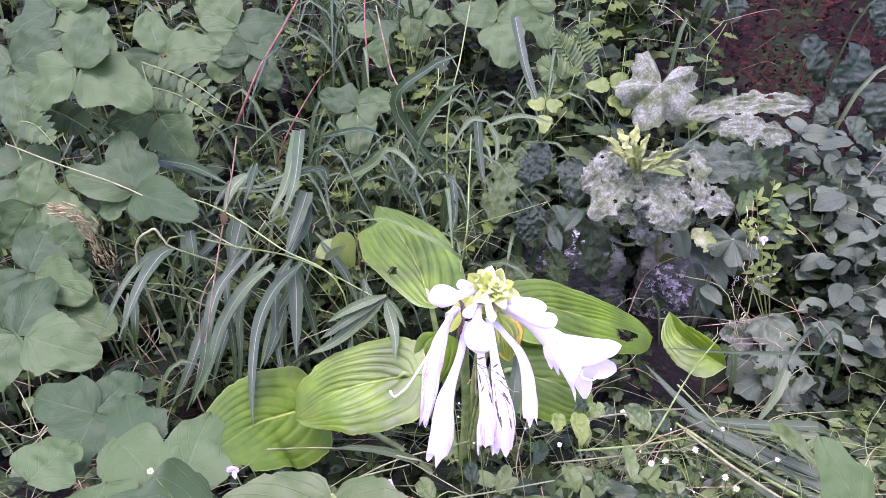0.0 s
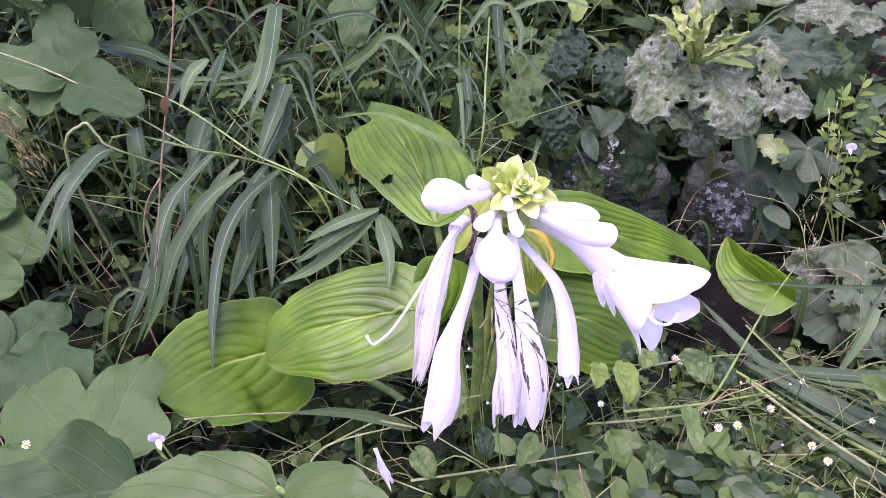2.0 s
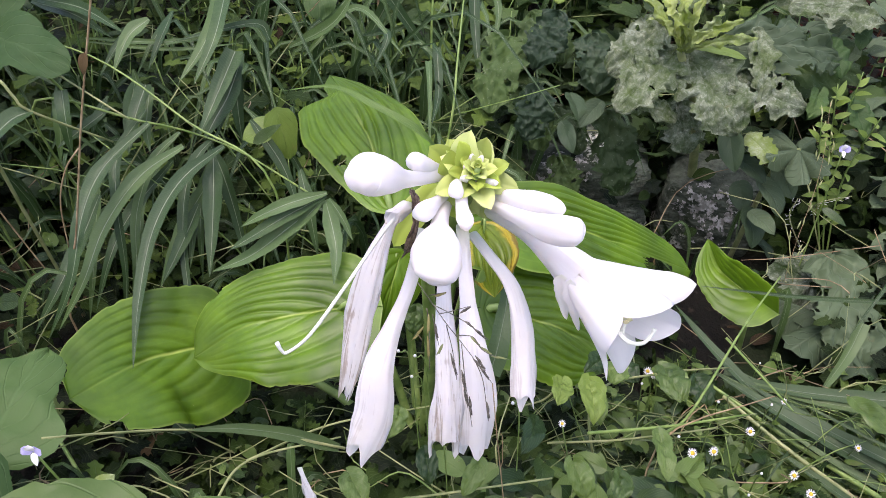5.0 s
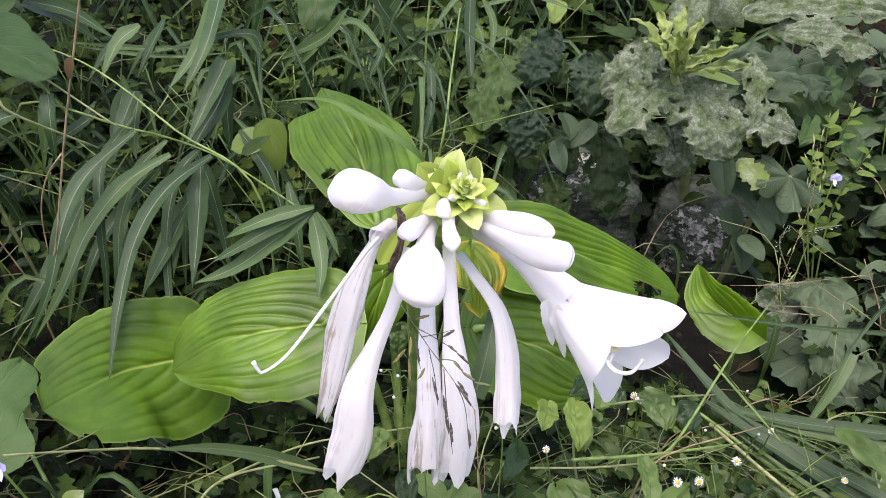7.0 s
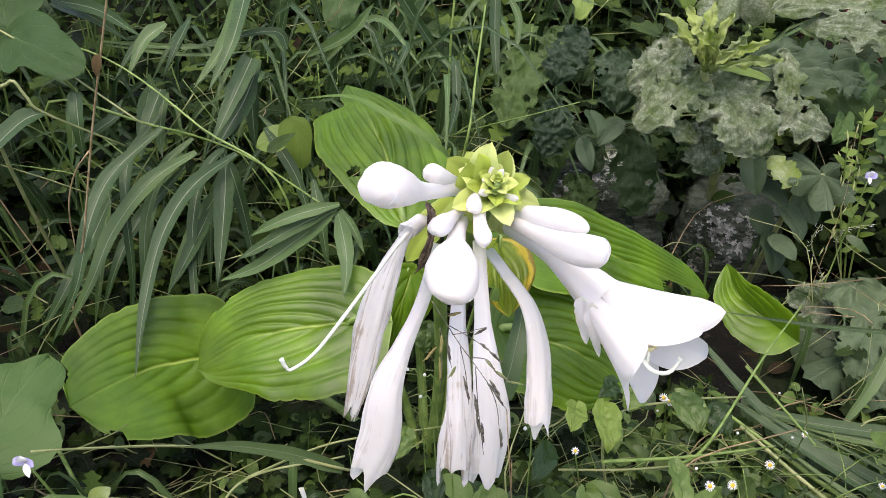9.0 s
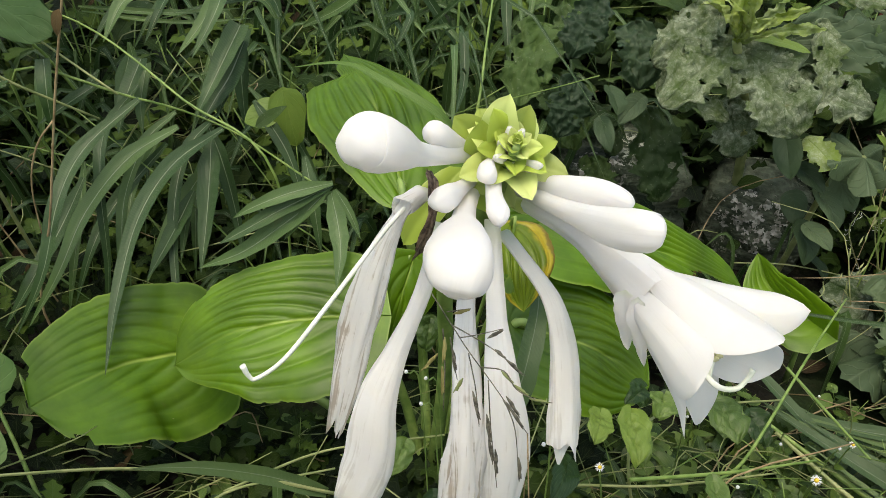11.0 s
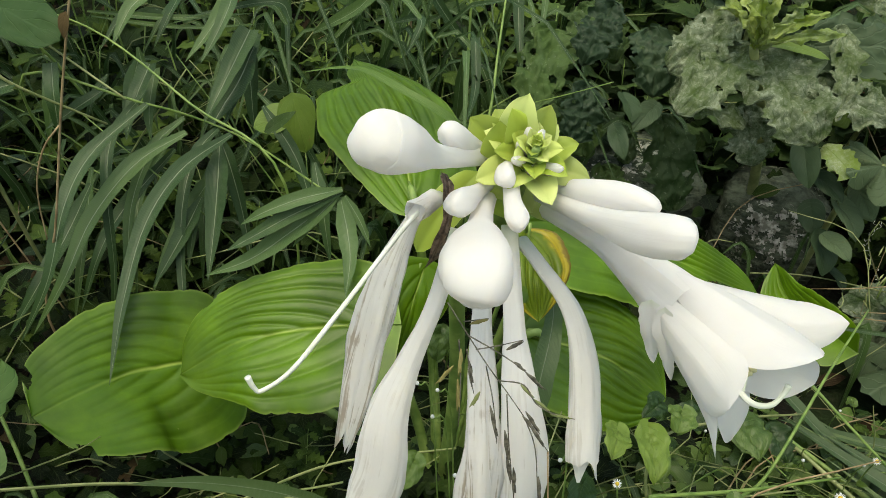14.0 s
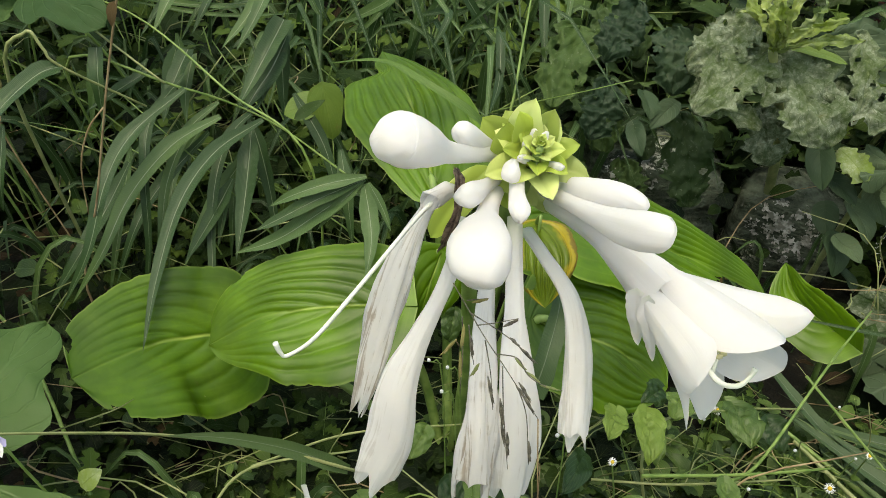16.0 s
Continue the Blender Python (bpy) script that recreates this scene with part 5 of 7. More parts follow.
long_squash_leaf((0.269, 1.280, 0.154), (0.302, 1.230, 0.045), 0.095, 472, (0.1, -0.9, 0.4), MAT_DARKLEAF, 2.4)
long_squash_leaf((0.232, 1.300, 0.262), (0.243, 1.240, 0.198), 0.085, 473, (0.1, -0.85, 0.5), MAT_GRAPE, 2.8)
long_squash_leaf((0.184, 1.320, 0.284), (0.153, 1.270, 0.219), 0.080, 474, (-0.2, -0.85, 0.5), MAT_GRAPE, 3.0)
long_squash_leaf((0.162, 1.260, 0.197), (0.148, 1.220, 0.130), 0.075, 475, (0.2, -0.85, 0.5), MAT_GRAPE, 3.0)
long_squash_leaf((0.530, 1.360, 0.307), (0.650, 1.330, 0.295), 0.07, 457, (0.1, -0.75, 0.65))
long_squash_leaf((0.591, 1.130, 0.022), (0.582, 0.980, -0.069), 0.135, 454, (-0.1, -0.75, 0.65), MAT_GREYLEAF, 2.2)
long_squash_leaf((0.118, 1.340, 0.238), (0.093, 1.240, 0.158), 0.10, 455, (-0.1, -0.8, 0.6), MAT_DARKLEAF)
long_squash_leaf((0.150, 1.380, 0.263), (0.198, 1.300, 0.217), 0.10, 456, (0.0, -0.8, 0.6), MAT_DARKLEAF)
long_squash_leaf((0.373, 1.360, 0.192), (0.480, 1.280, 0.144), 0.07, 451, (0.0, -0.8, 0.6))
long_squash_leaf((0.345, 1.420, 0.244), (0.295, 1.340, 0.151), 0.06, 452, (0.0, -0.85, 0.5))
long_squash_leaf((0.476, 1.380, 0.244), (0.618, 1.320, 0.187), 0.085, 453, (0.0, -0.7, 0.7), MAT_DARKLEAF)
for k, (base, tip, wd) in enumerate((
        ((0.101, 1.330, 0.150), (0.079, 1.270, 0.077), 0.085),
        ((0.156, 1.350, 0.154), (0.181, 1.290, 0.080), 0.085),
        ((0.080, 1.290, 0.067), (0.052, 1.230, 0.010), 0.080),
        ((0.214, 1.330, 0.050), (0.241, 1.270, 0.004), 0.075),
        ((0.127, 1.270, 0.068), (0.141, 1.210, 0.014), 0.085),
        ((0.204, 1.390, 0.111), (0.252, 1.330, 0.062), 0.070),
        ((0.060, 1.370, 0.127), (0.036, 1.310, 0.078), 0.070))):
    long_squash_leaf(base, tip, wd, 460 + k, (0.3 * (k % 3 - 1), -0.8, 0.55), MAT_DARKLEAF, 2.6)
for k, (tip, wd) in enumerate(([(0.260, 1.200, 0.346), 0.020], [(0.298, 1.220, 0.353), 0.026], [(0.331, 1.220, 0.362), 0.026], [(0.375, 1.200, 0.341), 0.026],
                               [(0.416, 1.170, 0.312), 0.024], [(0.314, 1.160, 0.346), 0.022], [(0.275, 1.170, 0.328), 0.018], [(0.350, 1.150, 0.324), 0.022],
                               [(0.336, 1.160, 0.364), 0.022], [(0.293, 1.140, 0.341), 0.018], [(0.395, 1.180, 0.331), 0.020])):
    leaf_at("young_leaf", (0.329, 1.190, 0.283), tip, wd * 0.95, ragged(0.7, 0.4, k * 2.3, 4.5, 0.6, 14, 0.25), MAT_LIME, squash, (0.1 * (k % 3 - 1), -0.8, 0.6), "crisp yellow-green young leaf with a whitish bloom" if k == 0 else "", nl=40, nv=3, arch=0.14, fold=0.6, wave=0.2, seed=420 + k, twist=0.9 * (k % 3 - 1), crumple=0.3)
leaf_at("young_leaf", (0.344, 1.200, 0.286), (0.420, 1.200, 0.275), 0.024, ragged(0.6, 0.6, 3.1, 3.0, 0.3), MAT_PALELEAF, squash, (0, -0.4, 0.9), nl=12, nv=3, arch=0.06, seed=431)
leaf_at("young_leaf", (0.448, 1.200, 0.171), (0.479, 1.160, 0.150), 0.050, ragged(0.5, 0.5, 7.3, 3.0, 0.45), MAT_LIME, squash, (-0.3, -0.7, 0.6), nl=24, nv=4, arch=0.10, wave=0.08, seed=432, nick=0.4)
tube("main_stem", [(0.48, 1.42, ground_z(0.48, 1.42)), (0.42, 1.32, 0.12), (0.329, 1.190, 0.283)], [0.008, 0.007, 0.005], MAT_PALESTEM, squash, segs=10, rings=12)


# ---- stems, seed heads and small flowers ----
dry = thing("dry_stalk", (-0.335, 0.90, ground_z(-0.335, 0.90)), "thin upright dry reddish-brown stalk", "stalk")
tube("stem", [(-0.335, 0.90, ground_z(-0.335, 0.90)), (-0.372, 0.880, 0.036), (-0.338, 0.880, 0.162), (-0.307, 0.880, 0.280), (-0.272, 0.880, 0.399), (-0.258, 0.880, 0.455)], [0.0013, 0.0012, 0.0011, 0.001], MAT_DRYSTEM, dry, segs=6, rings=24)
tube("tendril", [(-0.315, 0.880, 0.255), (-0.328, 0.870, 0.235), (-0.342, 0.870, 0.195), (-0.352, 0.880, 0.132)], [0.0008, 0.0008, 0.0007], MAT_DRYSTEM, dry, segs=6, rings=12)
leaf_at("husk", (-0.285, 0.875, 0.353), (-0.291, 0.875, 0.331), 0.010, LANCE, MAT_DEADLEAF, dry, nl=6, nv=2, seed=5)

for k, (a, b, c, r) in enumerate((
        ((-0.294, 1.750, 0.548), (-0.350, 1.600, 0.442), (-0.389, 1.500, 0.371), 0.0026),
        ((-0.188, 1.800, 0.542), (-0.187, 1.720, 0.468), (-0.181, 1.660, 0.418), 0.0022),
        ((-0.258, 1.500, 0.366), (-0.294, 1.460, 0.313), (-0.322, 1.420, 0.266), 0.0016),
        ((-0.529, 1.380, 0.481), (-0.526, 1.360, 0.449), (-0.520, 1.340, 0.428), 0.0022))):
    st = thing("red_stem", V(c) + V((0, 0.03, -0.1)), "bare reddish weed stem among leaves", "stem", "red stems")
    tube("stem", [V(c) * 2 - V(b) + V((0, 0.04, -0.02)), c, b, a], [r, r, r * 0.9, r * 0.8], MAT_REDSTEM, st, segs=8, rings=14)


def spikelets(owner, path, count, size, material, seed, spread=0.012):
    rng = random.Random(seed)
    pts = spline(path, 40)
    tube("stem", path, [0.00035, 0.0003, 0.00025], MAT_SPIKE if material is MAT_SPIKE else MAT_DRYSTEM, owner, segs=5, rings=24)
    for k in range(count):
        i = int(6 + 34 * k / count)
        d = (pts[min(i + 1, 40)] - pts[i - 1]).normalized()
        off = V((rng.uniform(-1, 1), rng.uniform(-0.3, 0.3), rng.uniform(-1, 0.3))) * spread
        a = pts[i] + off
        b = a + (d * 1.2 + V((rng.uniform(-0.4, 0.4), 0, rng.uniform(-0.8, 0.0)))).normalized() * size * rng.uniform(0.7, 1.2)
        tube("spikelet", [a, a.lerp(b, 0.5), b], [0.0002, size * 0.095, 0.0002], material, owner, segs=6, rings=6)
        tube("branch", [pts[i], a], [0.00014, 0.00014], material, owner, segs=4, rings=2)


seed = thing("grass_seedhead", (0.06, 0.56, ground_z(0.06, 0.56)), "fine dark grass seedhead with loose spikelets", "grass", "seedheads")
for path in (
        [(0.030, 0.535, 0.376), (0.038, 0.530, 0.367), (0.045, 0.526, 0.359), (0.053, 0.523, 0.350), (0.060, 0.520, 0.342), (0.070, 0.520, 0.327)],
        [(0.038, 0.530, 0.367), (0.049, 0.526, 0.364), (0.057, 0.524, 0.360), (0.066, 0.524, 0.352)],
        [(0.050, 0.525, 0.353), (0.058, 0.522, 0.355), (0.063, 0.520, 0.349), (0.070, 0.520, 0.345), (0.077, 0.522, 0.342)],
        [(0.041, 0.528, 0.363), (0.047, 0.527, 0.366), (0.056, 0.527, 0.370)],
        [(0.036, 0.532, 0.371), (0.044, 0.530, 0.375)],
        [(0.035, 0.532, 0.363), (0.037, 0.530, 0.347), (0.038, 0.530, 0.324)],
        [(0.038, 0.530, 0.361), (0.040, 0.528, 0.352), (0.042, 0.528, 0.343)],
        [(0.045, 0.526, 0.358), (0.049, 0.524, 0.343), (0.052, 0.523, 0.325)],
        [(0.053, 0.523, 0.349), (0.056, 0.520, 0.329), (0.059, 0.520, 0.312), (0.062, 0.520, 0.295)],
        [(0.060, 0.520, 0.342), (0.065, 0.518, 0.330), (0.069, 0.518, 0.307)]):
    tube("stem", path, [0.00026, 0.00022, 0.00015], MAT_SPIKE, seed, segs=5, rings=20)
for a, b, dry_one in (
        ((0.038, 0.531, 0.371), (0.044, 0.530, 0.375), 1),
        ((0.051, 0.527, 0.365), (0.056, 0.527, 0.370), 0),
        ((0.054, 0.525, 0.362), (0.058, 0.524, 0.359), 0),
        ((0.058, 0.524, 0.359), (0.065, 0.524, 0.352), 0),
        ((0.057, 0.522, 0.355), (0.062, 0.521, 0.350), 2),
        ((0.062, 0.521, 0.350), (0.068, 0.520, 0.346), 2),
        ((0.068, 0.520, 0.345), (0.076, 0.521, 0.343), 2),
        ((0.036, 0.531, 0.360), (0.036, 0.530, 0.348), 1),
        ((0.036, 0.530, 0.347), (0.037, 0.530, 0.331), 1),
        ((0.039, 0.529, 0.357), (0.041, 0.528, 0.346), 0),
        ((0.048, 0.524, 0.342), (0.052, 0.523, 0.326), 0),
        ((0.054, 0.521, 0.334), (0.057, 0.520, 0.318), 0),
        ((0.056, 0.520, 0.322), (0.059, 0.520, 0.308), 0),
        ((0.059, 0.520, 0.317), (0.061, 0.520, 0.301), 0),
        ((0.059, 0.520, 0.343), (0.064, 0.519, 0.337), 0),
        ((0.062, 0.519, 0.340), (0.068, 0.519, 0.330), 0),
        ((0.060, 0.521, 0.344), (0.066, 0.520, 0.335), 0),
        ((0.068, 0.518, 0.316), (0.070, 0.518, 0.302), 0),
        ((0.034, 0.530, 0.353), (0.028, 0.530, 0.343), 1),
        ((0.044, 0.526, 0.346), (0.041, 0.526, 0.338), 2)):
    a, b = V(a), V(b)
    skin = (MAT_SPIKE, MAT_STRAW, MAT_PALESTEM)[dry_one]
    tube("spikelet", [a, a.lerp(b, 0.4) + V((0.0002, 0, 0)), b], [0.0002, 0.0006, 0.0008, 0.0005, 0.0001], skin, seed, segs=8, rings=10, flat=0.6, crease=0.35, seed=int(a.x * 9000))
    for f in (0.3, 0.55):
        q = a.lerp(b, f)
        tube("glume", [q, q.lerp(b, 0.5) + V((0.0006, -0.0003, 0)), b.lerp(q, 0.3) + V((0.0008, 0, 0.0002))], [0.0001, 0.0004, 0.0001], skin, seed, segs=6, rings=6, flat=0.5)
tube("stem", [(0.09, 0.6, ground_z(0.09, 0.6)), (0.1, 0.55, 0.1), (0.070, 0.520, 0.327)], [0.0005, 0.0004, 0.0003], MAT_DRYSTEM, seed, segs=5, rings=10)
seed = thing("grass_seedhead", (-0.45, 0.98, ground_z(-0.45, 0.98)), "straw-coloured feathery grass seedhead above kudzu", "grass", "seedheads")
spikelets(seed, [(-0.515, 1.000, 0.168), (-0.523, 0.990, 0.234), (-0.536, 0.980, 0.291), (-0.558, 0.970, 0.319)], 80, 0.018, MAT_STRAW, 5, 0.017)
tube("stem", [(-0.42, 1.0, ground_z(-0.42, 1.0)), (-0.510, 1.000, 0.125), (-0.515, 1.000, 0.168)], [0.001, 0.001, 0.0008], MAT_DRYSTEM, seed, segs=5, rings=10)
seed = thing("dock_spike", (0.72, 1.30, ground_z(0.72, 1.30)), "yellow-green weed spike with dried white tufts", "weed")
spikelets(seed, [(0.60, 1.2, ground_z(0.6, 1.2)), (0.530, 1.120, -0.010), (0.546, 1.160, 0.133), (0.547, 1.200, 0.223)], 40, 0.014, MAT_PALESTEM, 6, 0.012)


def daisy(head, root, size, seed, facing=(0, -0.75, 0.65)):
    rng = random.Random(seed)
    h, r = V(head), V(root)
    d = thing("fleabane_daisy", r, "small white fleabane daisy with a yellow centre on a thin stem", "flower", "fleabane daisies")
    up = V(facing).normalized()
    up = (up + V((rng.uniform(-0.3, 0.3), 0, rng.uniform(-0.3, 0.3)))).normalized()
    tube("stem", [r, r.lerp(h, 0.6) + V((0.01, 0.015, 0.0)), h], [0.0009, 0.0008, 0.0006], MAT_STEM, d, segs=5, rings=10)
    head_ob = tube("disc", [h, h + up * 0.0015], [size * 0.20, size * 0.22, size * 0.1], MAT_YELLOW, d, segs=12, rings=4)
    a = up.cross(V((0.2, 0, 1))).normalized()
    b = up.cross(a)
    ray = mesh_of("ray", *leaf_shape(size * 0.36, size * 0.06, lambda s, side: 1.0 if s < 0.9 else 0.6, nl=2, nv=1, arch=0.06, fold=0.1))
    n = 22
    for k in range(n):
        th = 6.283 * k / n + rng.uniform(-0.1, 0.1)
        way = a * math.cos(th) + b * math.sin(th) + up * rng.uniform(-0.25, 0.2)
        part("ray", ray, MAT_WHITERAY, head_ob, aim(h + way * size * 0.15, h + way * size, up))
    for k in range(2):
        p = r.lerp(h, 0.35 + 0.3 * k) + V((0, 0.005, 0))
        q = p + V((rng.uniform(-0.02, 0.02), -0.01, 0.008))
        leaf_at("leaf", p, q, 0.006, LANCE, MAT_HEART, d, nl=6, nv=2, seed=k)
    return d


def root_under(p, dx=0.03, dy=0.05):
    return (p[0] + dx, p[1] + dy, ground_z(p[0] + dx, p[1] + dy))


for k, (p, size) in enumerate((((0.267, 0.822, 0.062), 0.009), ((0.262, 0.680, 0.106), 0.0085), ((0.277, 0.676, 0.114), 0.0085),
                               ((0.339, 0.740, 0.073), 0.0085), ((0.362, 0.690, 0.074), 0.0085), ((0.369, 0.670, 0.075), 0.008),
                               ((0.397, 0.800, 0.056), 0.007), ((0.143, 0.660, 0.153), 0.006), ((0.462, 0.760, 0.038), 0.007),
                               ((0.315, 0.660, 0.058), 0.008), ((-0.264, 0.500, 0.263), 0.006), ((0.263, 0.830, 0.059), 0.009))):
    daisy(p, root_under(p), size, 500 + k)

budlet = mesh_of("bud", *tube_shape([(0, 0, 0), (0, 0, 0.0016), (0, 0, 0.0034)], [0.0005, 0.0013, 0.0012, 0.0003], rings=6, segs=8))
for k, p in enumerate(((0.317, 0.670, 0.068), (0.333, 0.690, 0.073), (0.373, 0.780, 0.069), (0.415, 0.900, 0.017), (0.249, 0.800, 0.068), (0.305, 0.750, 0.098),
                       (0.023, 0.660, 0.193), (0.011, 0.680, 0.200), (0.024, 0.680, 0.196), (0.096, 0.620, 0.212), (0.040, 0.620, 0.190), (0.246, 0.680, 0.124))):
    st = thing("budding_weed", root_under(p), "thin weed stem with one tiny white bud", "weed", "budding weeds")
    tube("stem", [root_under(p), V(p) + V((0.01, 0.02, -0.04)), p], [0.0006, 0.0006, 0.0005], MAT_STEM, st, segs=5, rings=8)
    part("bud", budlet, MAT_WHITERAY, st, Matrix.Translation(p) @ Matrix.Rotation(0.4, 4, 'X'))


def dayflower(p, seed, size=0.011):
    rng = random.Random(seed)
    h, r = V(p), V(root_under(p, 0.02, 0.03))
    d = thing("dayflower", r, "small violet-blue dayflower on a leafy stem", "flower", "dayflowers")
    tube("stem", [r, r.lerp(h, 0.6) + V((0.005, 0.01, 0)), h], [0.0012, 0.001, 0.0008], MAT_STEM, d, segs=5, rings=8)
    for k, ang in enumerate((35, 145, 100)):
        way = V((math.cos(radians(ang)), -0.25, math.sin(radians(ang))))
        leaf_at("petal", h, h + way * size, size * 1.0, ovate(0.4, 0.3), MAT_BLUE if k < 2 else MAT_WHITERAY, d, (0, -1, 0.3), nl=6, nv=3, arch=0.1, wave=0.04, seed=seed + k)
    leaf_at("petal", h, h + V((0.002, -0.004, -0.009)), 0.005, LANCE, MAT_WHITERAY, d, (0, -1, 0.3), nl=5, nv=2, seed=seed)
    leaf_at("leaf", h.lerp(r, 0.3), h.lerp(r, 0.3) + V((0.03, -0.02, -0.015)), 0.012, LANCE, MAT_HEART, d, nl=8, nv=2, seed=seed)
    leaf_at("leaf", h.lerp(r, 0.2), h.lerp(r, 0.2) + V((-0.02, -0.01, 0.01)), 0.01, LANCE, MAT_HEART, d, nl=8, nv=2, seed=seed)


dayflower((-0.207, 0.553, 0.213), 601, 0.0075)
dayflower((0.542, 1.120, 0.191), 602, 0.009)

fallen = thing("fallen_petal", (-0.042, 0.590, 0.127), "fallen shrivelled white petal caught on stems", "petal")
tube("petal", [(-0.053, 0.600, 0.155), (-0.048, 0.595, 0.142), (-0.042, 0.590, 0.127)], [0.0022, 0.0018, 0.003, 0.0038, 0.0026], MAT_WITHER_OLD, fallen, segs=18, rings=24, flat=0.4, crease=0.5, seed=8, teeth=3, tooth=0.008)

stray = thing("stray_grass_blade", root_under((-0.020, 0.580, 0.203)), "long pale grass blade lying across the weeds", "grass")
tube("stalk", [(-0.149, 0.490, 0.301), (-0.128, 0.515, 0.279), (-0.102, 0.540, 0.256), (-0.061, 0.565, 0.228), (-0.016, 0.580, 0.202)], [0.0006, 0.0008, 0.001], MAT_PALESTEM, stray, segs=6, rings=20)
blade([(-0.020, 0.580, 0.202), (-0.048, 0.570, 0.223), (-0.076, 0.555, 0.243), (-0.101, 0.540, 0.256)], 0.009, stray, MAT_SEDGE, (0, -0.6, 0.8), base=0.6)
pod = thing("stray_grass_blade", root_under((0.090, 0.700, 0.177)), "broad dark grass blade standing behind the blooms", "grass")
blade([(0.086, 0.700, 0.163), (0.092, 0.715, 0.188), (0.098, 0.755, 0.212), (0.097, 0.830, 0.222)], 0.018, pod, MAT_SEDGE, up=(0.1, -0.8, 0.6), base=0.9)
for k, (a, b, c) in enumerate((((0.143, 0.700, 0.085), (0.207, 0.700, 0.095), (0.319, 0.760, 0.054)), ((-0.022, 0.580, 0.140), (0.043, 0.600, 0.133), (0.134, 0.620, 0.136)),
                               ((-0.113, 0.660, 0.086), (-0.054, 0.720, 0.069), (0.040, 0.720, 0.102)), ((0.175, 0.800, 0.084), (0.149, 0.760, 0.082), (0.121, 0.720, 0.109)),
                               ((-0.123, 0.600, 0.103), (-0.105, 0.640, 0.110), (-0.037, 0.680, 0.099)), ((0.416, 1.200, -0.023), (0.492, 1.200, -0.018), (0.570, 1.150, 0.001)))):
    st = thing("pale_runner", V(a), "pale yellow-green vine runner over the ground cover", "vine", "runners")
    tube("stem", [a, b, c], [0.0011, 0.0010, 0.0008], MAT_PALESTEM, st, segs=7, rings=16)


for path in ([(0.242, 0.700, 0.105), (0.279, 0.740, 0.095), (0.351, 0.840, 0.118), (0.429, 0.950, 0.107)],
             [(0.337, 0.840, 0.102), (0.357, 0.800, 0.096), (0.370, 0.740, 0.103)], [(0.165, 0.660, 0.144), (0.247, 0.700, 0.116), (0.331, 0.740, 0.095)]):
    st = thing("weed_stem", root_under(path[0]), "thin green weed stem rising over low leaves", "weed", "weed stems")
    tube("stem", path, [0.0014, 0.0013, 0.0009], MAT_STEM, st, segs=7, rings=18)


def frond(owner, path, reach, pairs, width, material, seed, up=EYEWARD, prof=None):
    rng = random.Random(seed)
    pts = spline(path, pairs + 2)
    tube("rachis", path, [0.0016, 0.0012, 0.0006], MAT_STEM, owner, segs=5, rings=14)
    for k in range(1, pairs + 1):
        d = (pts[k + 1] - pts[k - 1]).normalized()
        x = d.cross(V(up)).normalized()
        f = math.sin(math.pi * (0.18 + 0.8 * k / (pairs + 1)))
        for sgn in (-1, 1):
            way = x * sgn + d * 0.55 + V(up) * rng.uniform(-0.15, 0.1)
            leaf_at("leaflet", pts[k], pts[k] + way.normalized() * reach * f, width, prof or LANCE, material, owner, up, nl=6, nv=2, arch=0.05, seed=seed + k)


fern = thing("fern", (0.33, 1.86, ground_z(0.33, 1.86)), "small bright green fern with toothed fronds", "fern")
for k, (a, b, c) in enumerate((((0.320, 1.720, 0.263), (0.289, 1.740, 0.339), (0.235, 1.720, 0.427)), ((0.330, 1.740, 0.258), (0.319, 1.760, 0.334), (0.304, 1.760, 0.438)), ((0.310, 1.700, 0.262), (0.253, 1.700, 0.322), (0.197, 1.680, 0.353)))):
    frond(fern, [a, b, c], 0.05, 16, 0.011, MAT_FERN, 700 + k, prof=cut_ovate(0.3, 0.6, 5, 0.3))
for k, (a, b, c) in enumerate((((-0.539, 1.300, 0.443), (-0.452, 1.270, 0.421), (-0.365, 1.220, 0.382)), ((-0.538, 1.280, 0.408), (-0.460, 1.250, 0.397), (-0.376, 1.200, 0.368)), ((-0.717, 1.150, 0.382), (-0.654, 1.120, 0.388), (-0.601, 1.080, 0.360)), ((-0.674, 1.200, 0.391), (-0.625, 1.180, 0.378), (-0.582, 1.160, 0.360)))):
    weed = thing("pinnate_weed", root_under(a), "weed with paired grey-green leaflets along one stalk", "weed", "pinnate weeds")
    tube("stem", [root_under(a), V(a)], [0.0014, 0.0012], MAT_STEM, weed, segs=5, rings=4)
    frond(weed, [a, b, c], 0.036, 9, 0.014, MAT_KUDZU, 720 + k)


